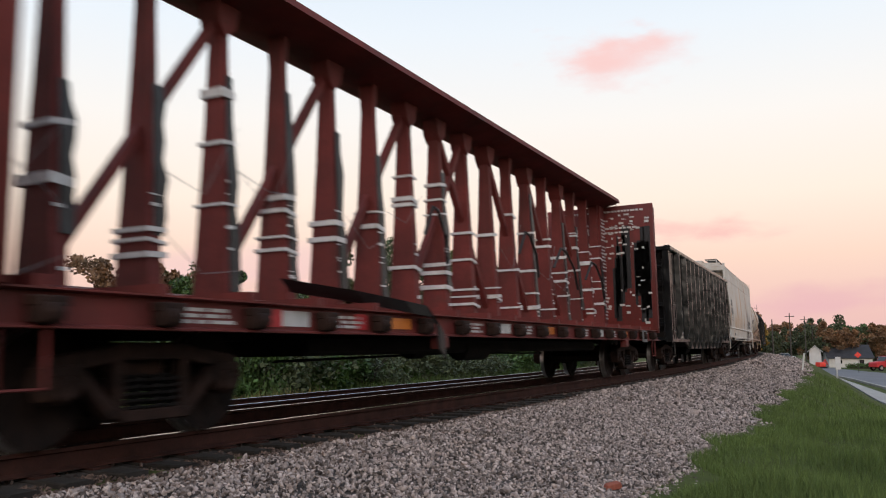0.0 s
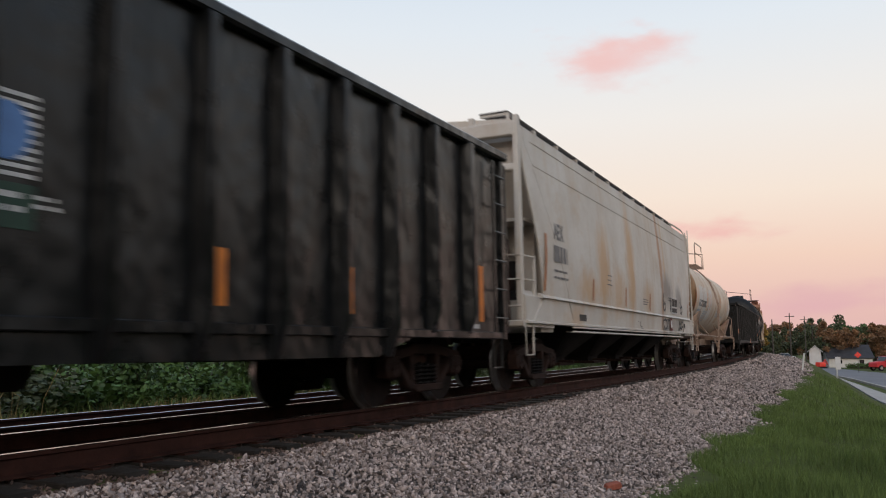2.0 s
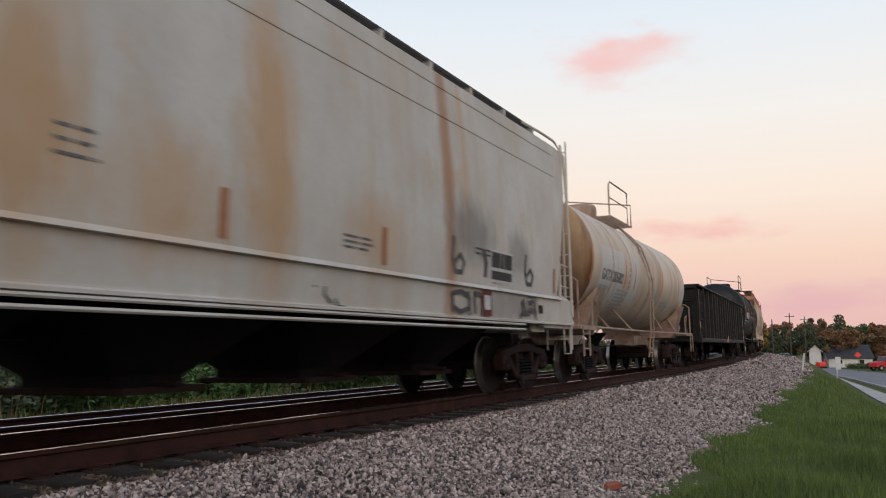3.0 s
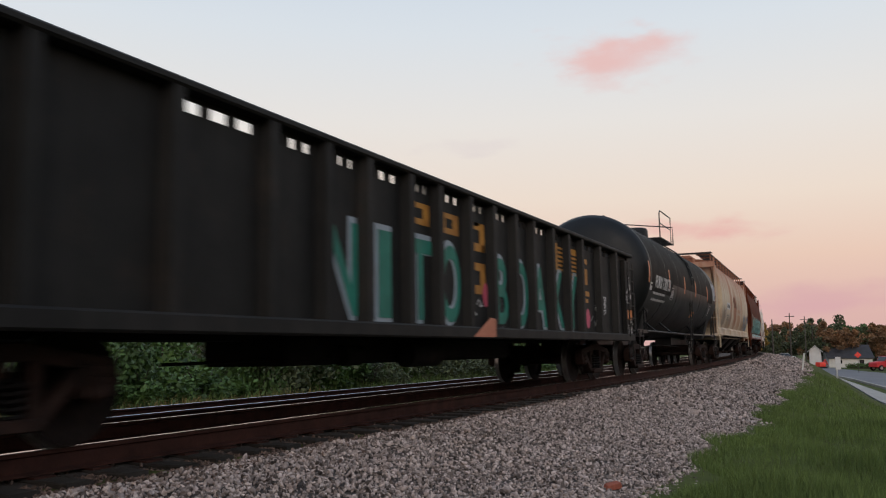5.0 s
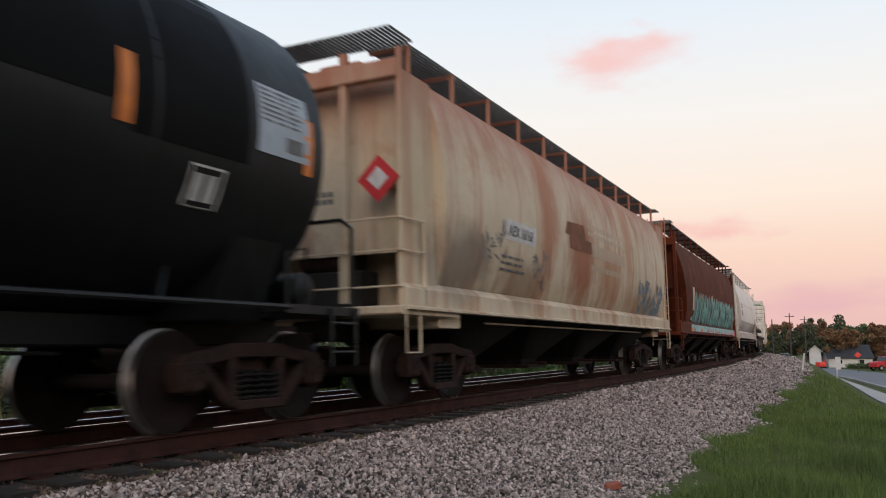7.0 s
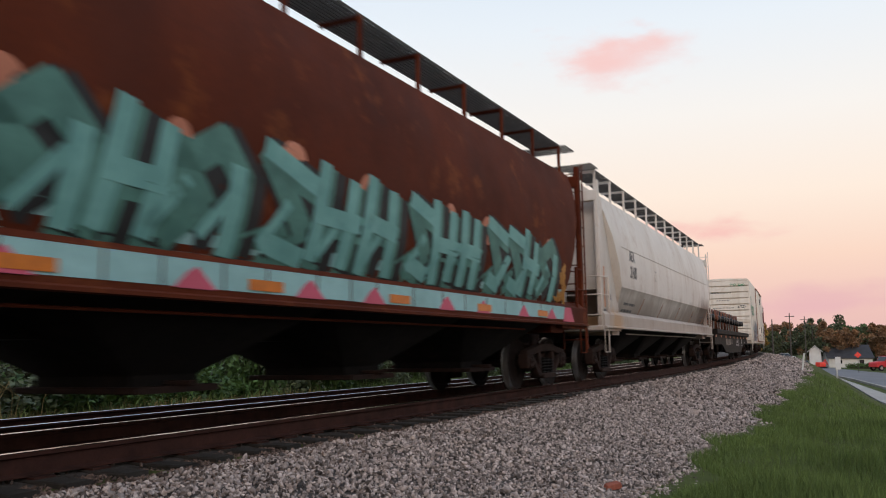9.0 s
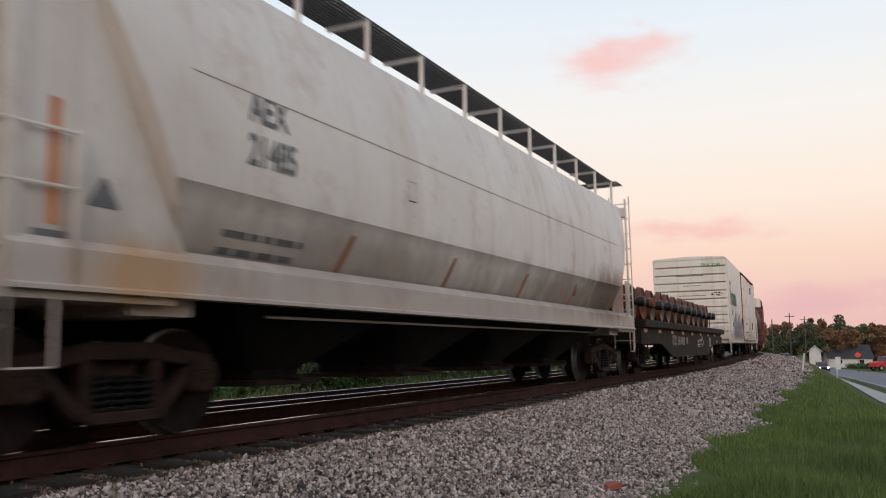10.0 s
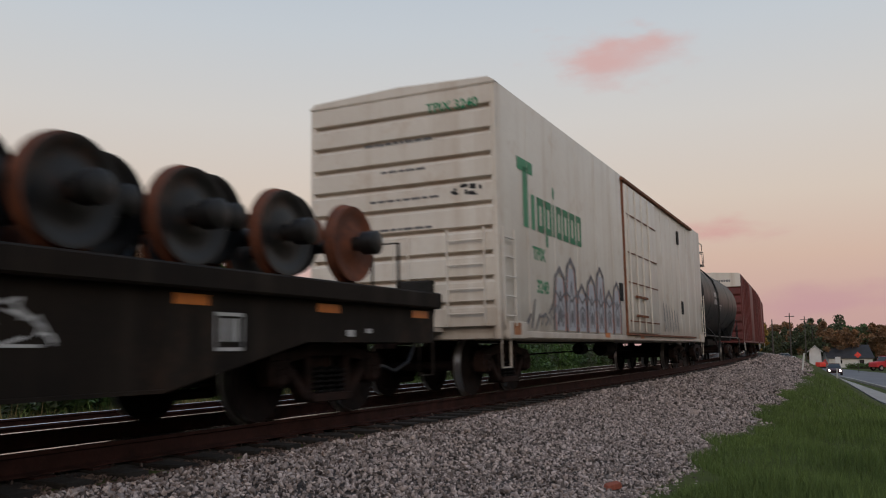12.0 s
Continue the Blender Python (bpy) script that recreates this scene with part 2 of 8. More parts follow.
M.update({
    "walk": material("dark_walkway_steel", (0.055, 0.045, 0.04), (0.03, 0.025, 0.022), 0.7, scale=4, fine=25, spots=0.4, spot_colour=(0.10, 0.05, 0.03)),
    "maroon": material("maroon_paint", (0.185, 0.036, 0.032), (0.095, 0.022, 0.020), 0.65, scale=1.2, fine=22, streak=0.45, streak_colour=(0.055, 0.024, 0.020), spots=0.45, spot_colour=(0.08, 0.035, 0.03), spec=0.2),
    "plastic_white": material("white_wrap", (0.72, 0.70, 0.70), (0.5, 0.48, 0.48), 0.45, scale=7, fine=40),
    "plastic_black": material("black_wrap", (0.022, 0.021, 0.024), (0.013, 0.012, 0.013), 0.42, scale=5, fine=30, bump=0.01),
    "coal_black": material("black_car_paint", (0.0075, 0.0083, 0.0095), (0.0045, 0.005, 0.0055), 0.30, scale=1.3, fine=16, streak=0.25, streak_colour=(0.014, 0.0145, 0.016), spots=0.08, spot_colour=(0.014, 0.013, 0.012), bump=0.002, spec=0.32, dent=0.07),
    "grey_paint": material("grey_hopper_paint", (0.56, 0.525, 0.485), (0.45, 0.40, 0.35), 0.55, scale=0.9, fine=14, streak=0.5, streak_colour=(0.42, 0.31, 0.21), spots=0.35, spot_colour=(0.45, 0.28, 0.14),
                           blots=((3.4, 2.4, 0.55, 1.0, (0.47, 0.27, 0.12), 0.75), (0.75, 2.7, 0.42, 1.5, (0.47, 0.27, 0.12), 0.8), (2.1, 2.0, 0.8, 0.6, (0.47, 0.27, 0.12), 0.6), (4.6, 1.9, 0.9, 0.4, (0.47, 0.27, 0.12), 0.6), (-3.05, 3.0, 0.20, 2.4, (0.34, 0.16, 0.07), 0.9), (-3.6, 3.4, 0.12, 1.5, (0.47, 0.27, 0.12), 0.6), (-1.2, 2.0, 0.7, 0.5, (0.47, 0.27, 0.12), 0.5), (5.4, 1.3, 0.5, 0.3, (0.47, 0.27, 0.12), 0.5), (-3.7, 2.35, 0.9, 0.5, (0.13, 0.12, 0.115), 0.7), (-5.5, 2.2, 0.5, 0.4, (0.15, 0.14, 0.135), 0.6), (-5.0, 1.35, 1.2, 0.25, (0.16, 0.14, 0.13), 0.5))),
    "tank_tan": material("weathered_tank_paint", (0.60, 0.52, 0.43), (0.47, 0.35, 0.25), 0.5, scale=0.7, fine=12, streak=0.85, streak_colour=(0.40, 0.20, 0.09), spots=0.3, spot_colour=(0.45, 0.40, 0.37)),
    "gondola": material("dark_gondola_paint", (0.0165, 0.0152, 0.0142), (0.009, 0.0083, 0.008), 0.65, scale=1.4, fine=18, streak=0.35, streak_colour=(0.04, 0.035, 0.032), spots=0.35, spot_colour=(0.035, 0.024, 0.018), spec=0.2),
    "tank_black": material("black_tank_paint", (0.0085, 0.0092, 0.0105), (0.0058, 0.0062, 0.007), 0.48, scale=0.8, fine=10, streak=0.25, streak_colour=(0.013, 0.0135, 0.015), spec=0.25, bump=0.001, dent=0.02),
    "tank_patch": material("fresh_black_paint", (0.003, 0.003, 0.003), (0.0025, 0.0025, 0.0025), 0.65, scale=1, fine=10, spec=0.08),
    "beige": material("rusted_beige_paint", (0.60, 0.50, 0.375), (0.50, 0.40, 0.28), 0.65, scale=0.8, fine=14, streak=0.85, streak_colour=(0.34, 0.125, 0.06), spots=0.5, spot_colour=(0.42, 0.22, 0.12), streak_at=(0.49, 0.70), low=0.9, low_colour=(0.34, 0.125, 0.075), low_z=(4.5, 3.1), spec=0.25,
                      blots=((0.9, 2.5, 1.1, 1.1, (0.30, 0.095, 0.04), 0.9), (-1.4, 2.2, 1.2, 0.8, (0.36, 0.15, 0.07), 0.7), (6.5, 1.9, 1.2, 0.6, (0.14, 0.10, 0.08), 0.7), (4.0, 1.75, 1.2, 0.45, (0.24, 0.15, 0.09), 0.7), (-4.5, 1.8, 2.0, 0.5, (0.33, 0.19, 0.10), 0.6), (2.9, 3.2, 0.5, 1.8, (0.36, 0.14, 0.07), 0.8), (-3.0, 3.3, 0.4, 1.6, (0.40, 0.17, 0.09), 0.7))),
    "brown": material("rusted_brown_paint", (0.115, 0.022, 0.007), (0.058, 0.012, 0.005), 0.8, scale=0.6, fine=18, streak=0.5, streak_colour=(0.075, 0.019, 0.010), spots=0.45, spot_colour=(0.27, 0.075, 0.018), spec=0.15),
    "white_paint": material("white_hopper_paint", (0.74, 0.68, 0.63), (0.63, 0.56, 0.51), 0.5, scale=0.5, fine=12, streak=0.5, streak_colour=(0.46, 0.34, 0.26), spots=0.35, spot_colour=(0.40, 0.25, 0.17), low=0.6, low_colour=(0.24, 0.17, 0.13), low_z=(1.5, 2.2),
                            blots=((-6.2, 1.85, 1.9, 0.6, (0.13, 0.07, 0.045), 0.9), (-3.2, 1.75, 2.2, 0.4, (0.26, 0.19, 0.15), 0.7), (7.3, 1.3, 0.6, 0.3, (0.45, 0.24, 0.09), 0.7), (4.0, 1.7, 2.2, 0.3, (0.34, 0.28, 0.24), 0.6))),
    "flat_paint": material("olive_flatcar_paint", (0.019, 0.0128, 0.0092), (0.010, 0.0072, 0.0058), 0.75, spec=0.15, scale=1.5, fine=20, streak=0.35, streak_colour=(0.06, 0.045, 0.033), spots=0.3, spot_colour=(0.08, 0.042, 0.025)),
    "reefer": material("white_boxcar_paint", (0.75, 0.69, 0.62), (0.66, 0.59, 0.52), 0.5, scale=0.6, fine=12, streak=0.5, streak_colour=(0.50, 0.39, 0.30), spots=0.25, spot_colour=(0.45, 0.29, 0.18), low=0.55, low_colour=(0.30, 0.21, 0.15), low_z=(0.7, 1.5)),
    "box_maroon": material("oxide_boxcar_paint", (0.16, 0.036, 0.032), (0.10, 0.025, 0.022), 0.6, scale=1.0, fine=14, streak=0.4, streak_colour=(0.07, 0.03, 0.025)),
    "rust_wheel": material("rusted_new_wheel", (0.20, 0.060, 0.026), (0.085, 0.030, 0.017), 0.8, scale=5, fine=30, spots=0.4, spot_colour=(0.06, 0.04, 0.035)),
    "dark_wheel": material("dark_worn_wheel", (0.016, 0.0135, 0.013), (0.009, 0.008, 0.008), 0.45, spec=0.35, scale=5, fine=30, spots=0.3, spot_colour=(0.12, 0.045, 0.022)),
    "bright_steel": material("worn_bright_steel", (0.42, 0.40, 0.39), (0.25, 0.22, 0.2), 0.4, metal=0.7, scale=5, fine=25),
    "letter_white": material("white_stencil", (0.62, 0.60, 0.59), (0.42, 0.40, 0.39), 0.6, scale=9, fine=40),
    "letter_dull": material("worn_tan_stencil", (0.36, 0.30, 0.25), (0.16, 0.13, 0.105), 0.7, scale=7, fine=30),
    "letter_grey": material("grey_stencil", (0.16, 0.155, 0.16), (0.09, 0.088, 0.09), 0.6, scale=9, fine=40),
    "letter_blue": material("faded_blue_panel", (0.36, 0.40, 0.45), (0.28, 0.31, 0.35), 0.6, scale=4, fine=20),
    "orange": material("reflective_orange", (0.66, 0.19, 0.018), (0.46, 0.12, 0.015), 0.4, scale=6, fine=30),
    "orange_dull": material("dull_reflector", (0.42, 0.15, 0.045), (0.27, 0.10, 0.04), 0.5, scale=6, fine=30),
    "amber": material("amber_stencil", (0.50, 0.22, 0.03), (0.34, 0.14, 0.025), 0.6, scale=3, fine=18, spots=0.3, spot_colour=(0.1, 0.06, 0.03)),
    "teal": material("teal_spray", (0.022, 0.20, 0.145), (0.014, 0.13, 0.095), 0.6, scale=2, fine=14),
    "teal_light": material("light_teal_spray", (0.20, 0.44, 0.41), (0.12, 0.30, 0.28), 0.6, scale=2, fine=14),
    "teal_dull": material("dull_teal_spray", (0.10, 0.25, 0.21), (0.05, 0.14, 0.12), 0.6, scale=2, fine=14),
    "aqua": material("aqua_spray", (0.33, 0.55, 0.55), (0.24, 0.42, 0.42), 0.6, scale=2, fine=14),
    "pink": material("pink_spray", (0.62, 0.10, 0.17), (0.48, 0.08, 0.12), 0.6, scale=2, fine=14),
    "salmon": material("salmon_spray", (0.58, 0.22, 0.13), (0.42, 0.14, 0.08), 0.6, scale=2, fine=14),
    "spray_black": material("black_spray", (0.018, 0.018, 0.02), (0.012, 0.012, 0.012), 0.6, scale=2, fine=14),
    "spray_grey": material("grey_spray", (0.22, 0.21, 0.22), (0.14, 0.13, 0.14), 0.6, scale=2, fine=14),
    "spray_blue": material("faded_blue_spray", (0.20, 0.25, 0.30), (0.13, 0.16, 0.2), 0.6, scale=2, fine=14),
    "green_logo": material("green_decal", (0.02, 0.26, 0.12), (0.015, 0.2, 0.09), 0.5, scale=4, fine=30),
    "blue_logo": material("blue_decal", (0.10, 0.22, 0.48), (0.08, 0.17, 0.38), 0.5, scale=4, fine=30),
    "red": material("red_paint", (0.55, 0.03, 0.035), (0.4, 0.025, 0.03), 0.5, scale=4, fine=30),
    "spray_soft": material("thin_black_spray", (0.06, 0.06, 0.065), (0.035, 0.035, 0.038), 0.6, scale=5, fine=14, spots=0.4, spot_colour=(0.22, 0.2, 0.19)),
    # rust-brown tank end whose colour deepens towards the bottom
    "tank_head": material("rusty_tank_end", (0.46, 0.29, 0.15), (0.33, 0.18, 0.085), 0.6, scale=0.8, fine=12, streak=0.8, streak_colour=(0.15, 0.07, 0.035), low=0.85, low_colour=(0.075, 0.04, 0.026), low_z=(1.9, 3.2)),
    "rust": material("bare_rust", (0.24, 0.09, 0.045), (0.13, 0.055, 0.03), 0.9, scale=3, fine=30, bump=0.003),
    "dark_open": material("dark_recess", (0.02, 0.018, 0.017), (0.012, 0.011, 0.01), 0.9, scale=3, fine=20),
})


# ---- mesh helpers ----
class Shape:
    """Vertices and faces gathered piece by piece, in metres."""

    def __init__(self, side=None, lift=0.006):
        self.v, self.f, self.smooth = [], [], []
        self.side, self.lift, self.cuts = side, lift, []

    def add(self, verts, faces, smooth=False):
        n = len(self.v)
        self.cuts.append((n, len(self.f)))
        self.v += [tuple(p) for p in verts]
        self.f += [tuple(i + n for i in f) for f in faces]
        self.smooth += [smooth] * len(faces)
        return self

    def box(self, x0, x1, y0, y1, z0, z1):
        c = [(x, y, z) for x in (x0, x1) for y in (y0, y1) for z in (z0, z1)]
        return self.add(c, [(0, 1, 3, 2), (4, 6, 7, 5), (0, 4, 5, 1), (2, 3, 7, 6), (0, 2, 6, 4), (1, 5, 7, 3)])

    def cbox(self, x0, x1, y0, y1, z0, z1, c=0.01):
        """A box whose long edges are chamfered, along its longest side."""
        d = [x1 - x0, y1 - y0, z1 - z0]
        k = d.index(max(d))
        lo, hi = (x0, y0, z0), (x1, y1, z1)
        i, j = [(1, 2), (0, 2), (0, 1)][k]
        c = min(c, d[i] * 0.3, d[j] * 0.3)
        ring = [(lo[i] + c, lo[j]), (hi[i] - c, lo[j]), (hi[i], lo[j] + c), (hi[i], hi[j] - c), (hi[i] - c, hi[j]), (lo[i] + c, hi[j]), (lo[i], hi[j] - c), (lo[i], lo[j] + c)]
        v = []
        for e in (lo[k], hi[k]):
            for a, b in ring:
                p = [0, 0, 0]
                p[k], p[i], p[j] = e, a, b
                v.append(p)
        f = [(n, (n + 1) % 8, 8 + (n + 1) % 8, 8 + n) for n in range(8)] + [tuple(range(7, -1, -1)), tuple(range(8, 16))]
        return self.add(v, f)

    def prism(self, profile, x0, x1, axis="x", smooth=False, caps=True):
        """A closed outline pushed from x0 to x1: (y, z) along x, (x, z) along y, (x, y) along z."""
        n = len(profile)
        put = {"x": lambda e, a, b: (e, a, b), "y": lambda e, a, b: (a, e, b), "z": lambda e, a, b: (a, b, e)}[axis]
        v = [put(e, a, b) for e in (x0, x1) for a, b in profile]
        self.add(v, [(i, (i + 1) % n, n + (i + 1) % n, n + i) for i in range(n)], smooth)
        if caps:
            self.add(v, [tuple(range(n - 1, -1, -1)), tuple(range(n, 2 * n))])
        return self

    def loft(self, rings, smooth=True, caps=True, closed=True):
        """Rings of equally many points, joined one to the next."""
        n = len(rings[0])
        v = [p for r in rings for p in r]
        m = n if closed else n - 1
        f = [(k * n + i, k * n + (i + 1) % n, (k + 1) * n + (i + 1) % n, (k + 1) * n + i) for k in range(len(rings) - 1) for i in range(m)]
        self.add(v, f, smooth)
        if caps:
            self.add(rings[0], [tuple(range(n - 1, -1, -1))])
            self.add(rings[-1], [tuple(range(n))])
        return self

    def tube(self, path, r, n=6):
        """A round bar along a path of points."""
        pts = [Vector(p) for p in path]
        rings = []
        for k, p in enumerate(pts):
            d = (pts[min(k + 1, len(pts) - 1)] - pts[max(k - 1, 0)]).normalized()
            side = d.cross(Vector((0.31, 0.17, 0.93)) if abs(d.z) < 0.9 else Vector((1, 0.1, 0))).normalized()
            up = side.cross(d)
            rings.append([p + (side * math.cos(2 * math.pi * i / n) + up * math.sin(2 * math.pi * i / n)) * r for i in range(n)])
        return self.loft(rings)

    def lathe(self, profile, n, axis="y", centre=(0, 0, 0), caps=True):
        """Points (along the axis, radius) turned about it."""
        cx, cy, cz = centre
        rings = []
        for a, r in profile:
            ring = []
            for i in range(n):
                c, s = r * math.cos(2 * math.pi * i / n), r * math.sin(2 * math.pi * i / n)
                ring.append({"y": (cx + c, cy + a, cz + s), "x": (cx + a, cy + c, cz + s), "z": (cx + c, cy + s, cz + a)}[axis])
            rings.append(ring)
        return self.loft(rings, caps=caps)

    def mesh(self, name, mat, bevel=0.0):
        me = bpy.data.meshes.new(name)
        me.from_pydata(self.v, [], self.f)
        me.polygons.foreach_set("use_smooth", self.smooth)
        bm = bmesh.new()
        bm.from_mesh(me)
        bmesh.ops.remove_doubles(bm, verts=bm.verts, dist=1e-5)
        bmesh.ops.recalc_face_normals(bm, faces=bm.faces)
        if bevel:
            edges = [e for e in bm.edges if len(e.link_faces) == 2 and e.calc_face_angle(0) > 0.6]
            bmesh.ops.bevel(bm, geom=edges, offset=bevel, segments=1, affect="EDGES", clamp_overlap=True)
        bm.to_mesh(me)
        bm.free()
        me.set_sharp_from_angle(angle=radians(38))
        me.materials.append(mat)
        return me


PIECEWISE = {"reflector", "rust_run", "sill_web", "panel", "paint_patch", "faded_mark"}
JOINED = {"stencilling", "stencil_panel", "graffiti", "tape", "thread", "emblem", "stain", "notice_lines", "stencil_box", "strap"}


def part(name, shape, mat, parent, label="", bevel=0.0):
    """One mesh object under a thing or part; stripes and panels become one object each, small writing stays joined."""
    if name in PIECEWISE and len(shape.cuts) > 1:
        ends = shape.cuts[1:] + [(len(shape.v), len(shape.f))]
        for (v0, f0), (v1, f1) in zip(shape.cuts, ends):
            one = Shape().add(shape.v[v0:v1], [tuple(i - v0 for i in f) for f in shape.f[f0:f1]])
            ob = part(name, one, mat, parent, label, bevel)
        return ob
    data = shape if isinstance(shape, bpy.types.Mesh) else shape.mesh(name, mat, bevel)
    ob = new(name, data)
    ob.parent = parent
    return tagged(ob, label, kind="stuff" if name in JOINED else "")


def thing(name, label, category, group="", kind=""):
    ob = new(name)
    ob.empty_display_size = 0.3
    return tagged(ob, label, category, group, kind)


def lettering(name, words, size, parent, mat, x, y, z, lean=0.0, face="side", label="", squeeze=1.0, depth=0.004):
    """Raised letters: on a side that faces +y they read towards -x, on an end that faces +x towards +y. lean tilts the top inwards."""
    cu = bpy.data.curves.new(name, "FONT")
    cu.body, cu.size, cu.extrude, cu.align_x = words, size, depth, "CENTER"
    cu.offset = size * 0.012
    tmp = bpy.data.objects.new(name, cu)
    scene.collection.objects.link(tmp)
    me = bpy.data.meshes.new_from_object(tmp.evaluated_get(bpy.context.evaluated_depsgraph_get()))
    bpy.data.objects.remove(tmp)
    bpy.data.curves.remove(cu)
    turn = Matrix(((-1, 0, 0), (0, 0, 1), (0, 1, 0))) if face == "side" else Matrix(((0, 0, 1), (1, 0, 0), (0, 1, 0)))
    tilt = Matrix.Rotation(lean, 3, "X") if face == "side" else Matrix.Identity(3)
    me.transform(Matrix.Translation((x, y, z)) @ (tilt @ turn).to_4x4() @ Matrix.Diagonal((squeeze, 1, 1, 1)))
    me.materials.clear()
    me.materials.append(mat)
    me.name = name
    ob = new(name, me)
    ob.parent = parent
    return tagged(ob, label)


# ---- ground, track bed and tracks ----
def smooth(a, b, v):
    t = np.clip((v - a) / (b - a), 0, 1)
    return t * t * (3 - 2 * t)


TRACK2_O, TRACK2_Z = -5.21, -0.343


def ground_z(s, o):
    """Height of the ground s along the track and o to its right."""
    s, o = np.asarray(s, float), np.asarray(o, float)
    base = -0.7 - 2.1 * smooth(12, 56, s) - 0.8 * smooth(90, 150, s)
    bank = np.interp(o, [-12, -8.2, -7.3, -3.4, -2.1, -1.5, 1.5, 2.0, 3.3, 4.9, 6.0, 7.5, 40], [-1.5, -0.85, -0.58, -0.58, -0.42, -0.235, -0.235, -0.27, -0.5, -0.70, -1.2, -2.2, -20])
    left = np.interp(o, [-400, -40, -14, -8.2], [-4, -1.5, -1.0, -0.85])
    return np.where(o > 0, np.maximum(base, bank), np.maximum(left, bank))


def place(s, o):
    """Plan x, y for arrays s, o; past the bend's end the ground runs straight on."""
    s, o = np.asarray(s, float), np.asarray(o, float)
    sc = np.clip(s, -120, 260)
    a = TRACK_TURN - sc / TRACK_R
    cx = -(TRACK_D + TRACK_R) * math.cos(TRACK_TURN)
    cy = (TRACK_D + TRACK_R) * math.sin(TRACK_TURN)
    r = TRACK_R + o
    return cx + r * np.cos(a) + (s - sc) * np.sin(a), cy - r * np.sin(a) + (s - sc) * np.cos(a)


def sheet(name, ss, oo, z, mat):
    S, O = np.meshgrid(ss, oo, indexing="ij")
    X, Y = place(S, O)
    Z = z(S, O)
    n, m = S.shape
    me = bpy.data.meshes.new(name)
    idx = np.arange(n * m).reshape(n, m)
    faces = np.stack([idx[:-1, :-1], idx[:-1, 1:], idx[1:, 1:], idx[1:, :-1]], -1).reshape(-1, 4)[:, ::-1]
    me.from_pydata(np.stack([X, Y, Z], -1).reshape(-1, 3).tolist(), [], faces.tolist())
    me.polygons.foreach_set("use_smooth", [True] * len(faces))
    me.materials.append(mat)
    return new(name, me)


rng = np.random.default_rng(7)


def bumpy(S, O):
    z = ground_z(S, O)
    fade = np.clip((np.abs(O) - 5.2) / 2, 0, 1) * np.clip(1 - np.abs(S) / 300, 0, 1)
    return z + fade * 0.05 * (np.sin(S * 1.3 + O * 0.7) + np.sin(S * 0.61 - O * 1.7 + 1.0))


SS = np.concatenate([[-2500, -1200, -600, -300, -150, -80], np.arange(-50, 0, 5), np.arange(0, 60, 0.8), np.arange(60, 160, 3), [180, 220, 260, 350, 500, 800, 1400, 2500]])
OO = np.concatenate([[-600, -400, -250, -150, -90, -60, -45, -35, -28, -24], np.arange(-20, -9, 1.0), np.arange(-9, 12, 0.35), np.arange(12, 30, 1.5), [35, 42, 50, 65, 90, 130, 200, 350, 700, 1500, 2500]])
ground = tagged(sheet("ground", SS, OO, bumpy, M["earth"]), "grassy ground falling away from the railway bank", "ground", kind="structure")

BED_S = np.concatenate([np.arange(-30, 60, 0.5), np.arange(60, 200, 2.0)])
BED_O = np.concatenate([np.arange(-7.9, -1.4, 0.4), np.arange(-1.4, 5.0, 0.2)])


def bed_z(S, O):
    edge = np.clip((4.75 - O) / 0.5, 0, 1) * np.clip((O + 7.8) / 0.5, 0, 1)
    return ground_z(S, O) - 0.06 + 0.085 * edge - 0.038 * np.clip(1 - np.abs(np.abs(O) - 1.2) / 0.45, 0, 1) + 0.012 * np.sin(S * 7.1 + O * 3) * np.sin(O * 8.3 - S)


ballast_bed = tagged(sheet("ballast_bed", BED_S, BED_O, bed_z, M["ballast"]), "bed of crushed stone under the two tracks, darkened as shaded gaps", "ballast", kind="structure")


def rocks(name, pos, size, mat, label, category):
    """Many angular stones joined into one object."""
    base = bmesh.new()
    bmesh.ops.create_icosphere(base, subdivisions=1, radius=1.0)
    V = np.array([v.co[:] for v in base.verts])
    F = np.array([[v.index for v in f.verts] for f in base.faces])
    base.free()
    n = len(pos)
    kinds = V[None] * rng.uniform(0.5, 1.35, (40, len(V), 1)) * rng.uniform([0.8, 0.55, 0.4], [1.35, 1.0, 0.75], (40, 1, 3))
    q = rng.normal(size=(n, 4))
    q /= np.linalg.norm(q, axis=1, keepdims=True)
    w, x, y, z = q.T
    R = np.stack([1 - 2 * (y * y + z * z), 2 * (x * y - z * w), 2 * (x * z + y * w), 2 * (x * y + z * w), 1 - 2 * (x * x + z * z), 2 * (y * z - x * w),
                  2 * (x * z - y * w), 2 * (y * z + x * w), 1 - 2 * (x * x + y * y)], -1).reshape(n, 3, 3)
    P = np.einsum("nij,nkj->nki", R, kinds[rng.integers(0, 40, n)]) * size[:, None, None] + pos[:, None]
    me = bpy.data.meshes.new(name)
    T = (F[None] + (np.arange(n) * len(V))[:, None, None]).reshape(-1, 3)
    me.vertices.add(n * len(V))
    me.vertices.foreach_set("co", P.reshape(-1))
    me.loops.add(T.size)
    me.loops.foreach_set("vertex_index", T.reshape(-1))
    me.polygons.add(len(T))
    me.polygons.foreach_set("loop_start", np.arange(0, T.size, 3))
    me.polygons.foreach_set("use_smooth", np.zeros(len(T), bool))
    me.update(calc_edges=True)
    me.materials.append(mat)
    return tagged(new(name, me), label, category, kind="stuff")


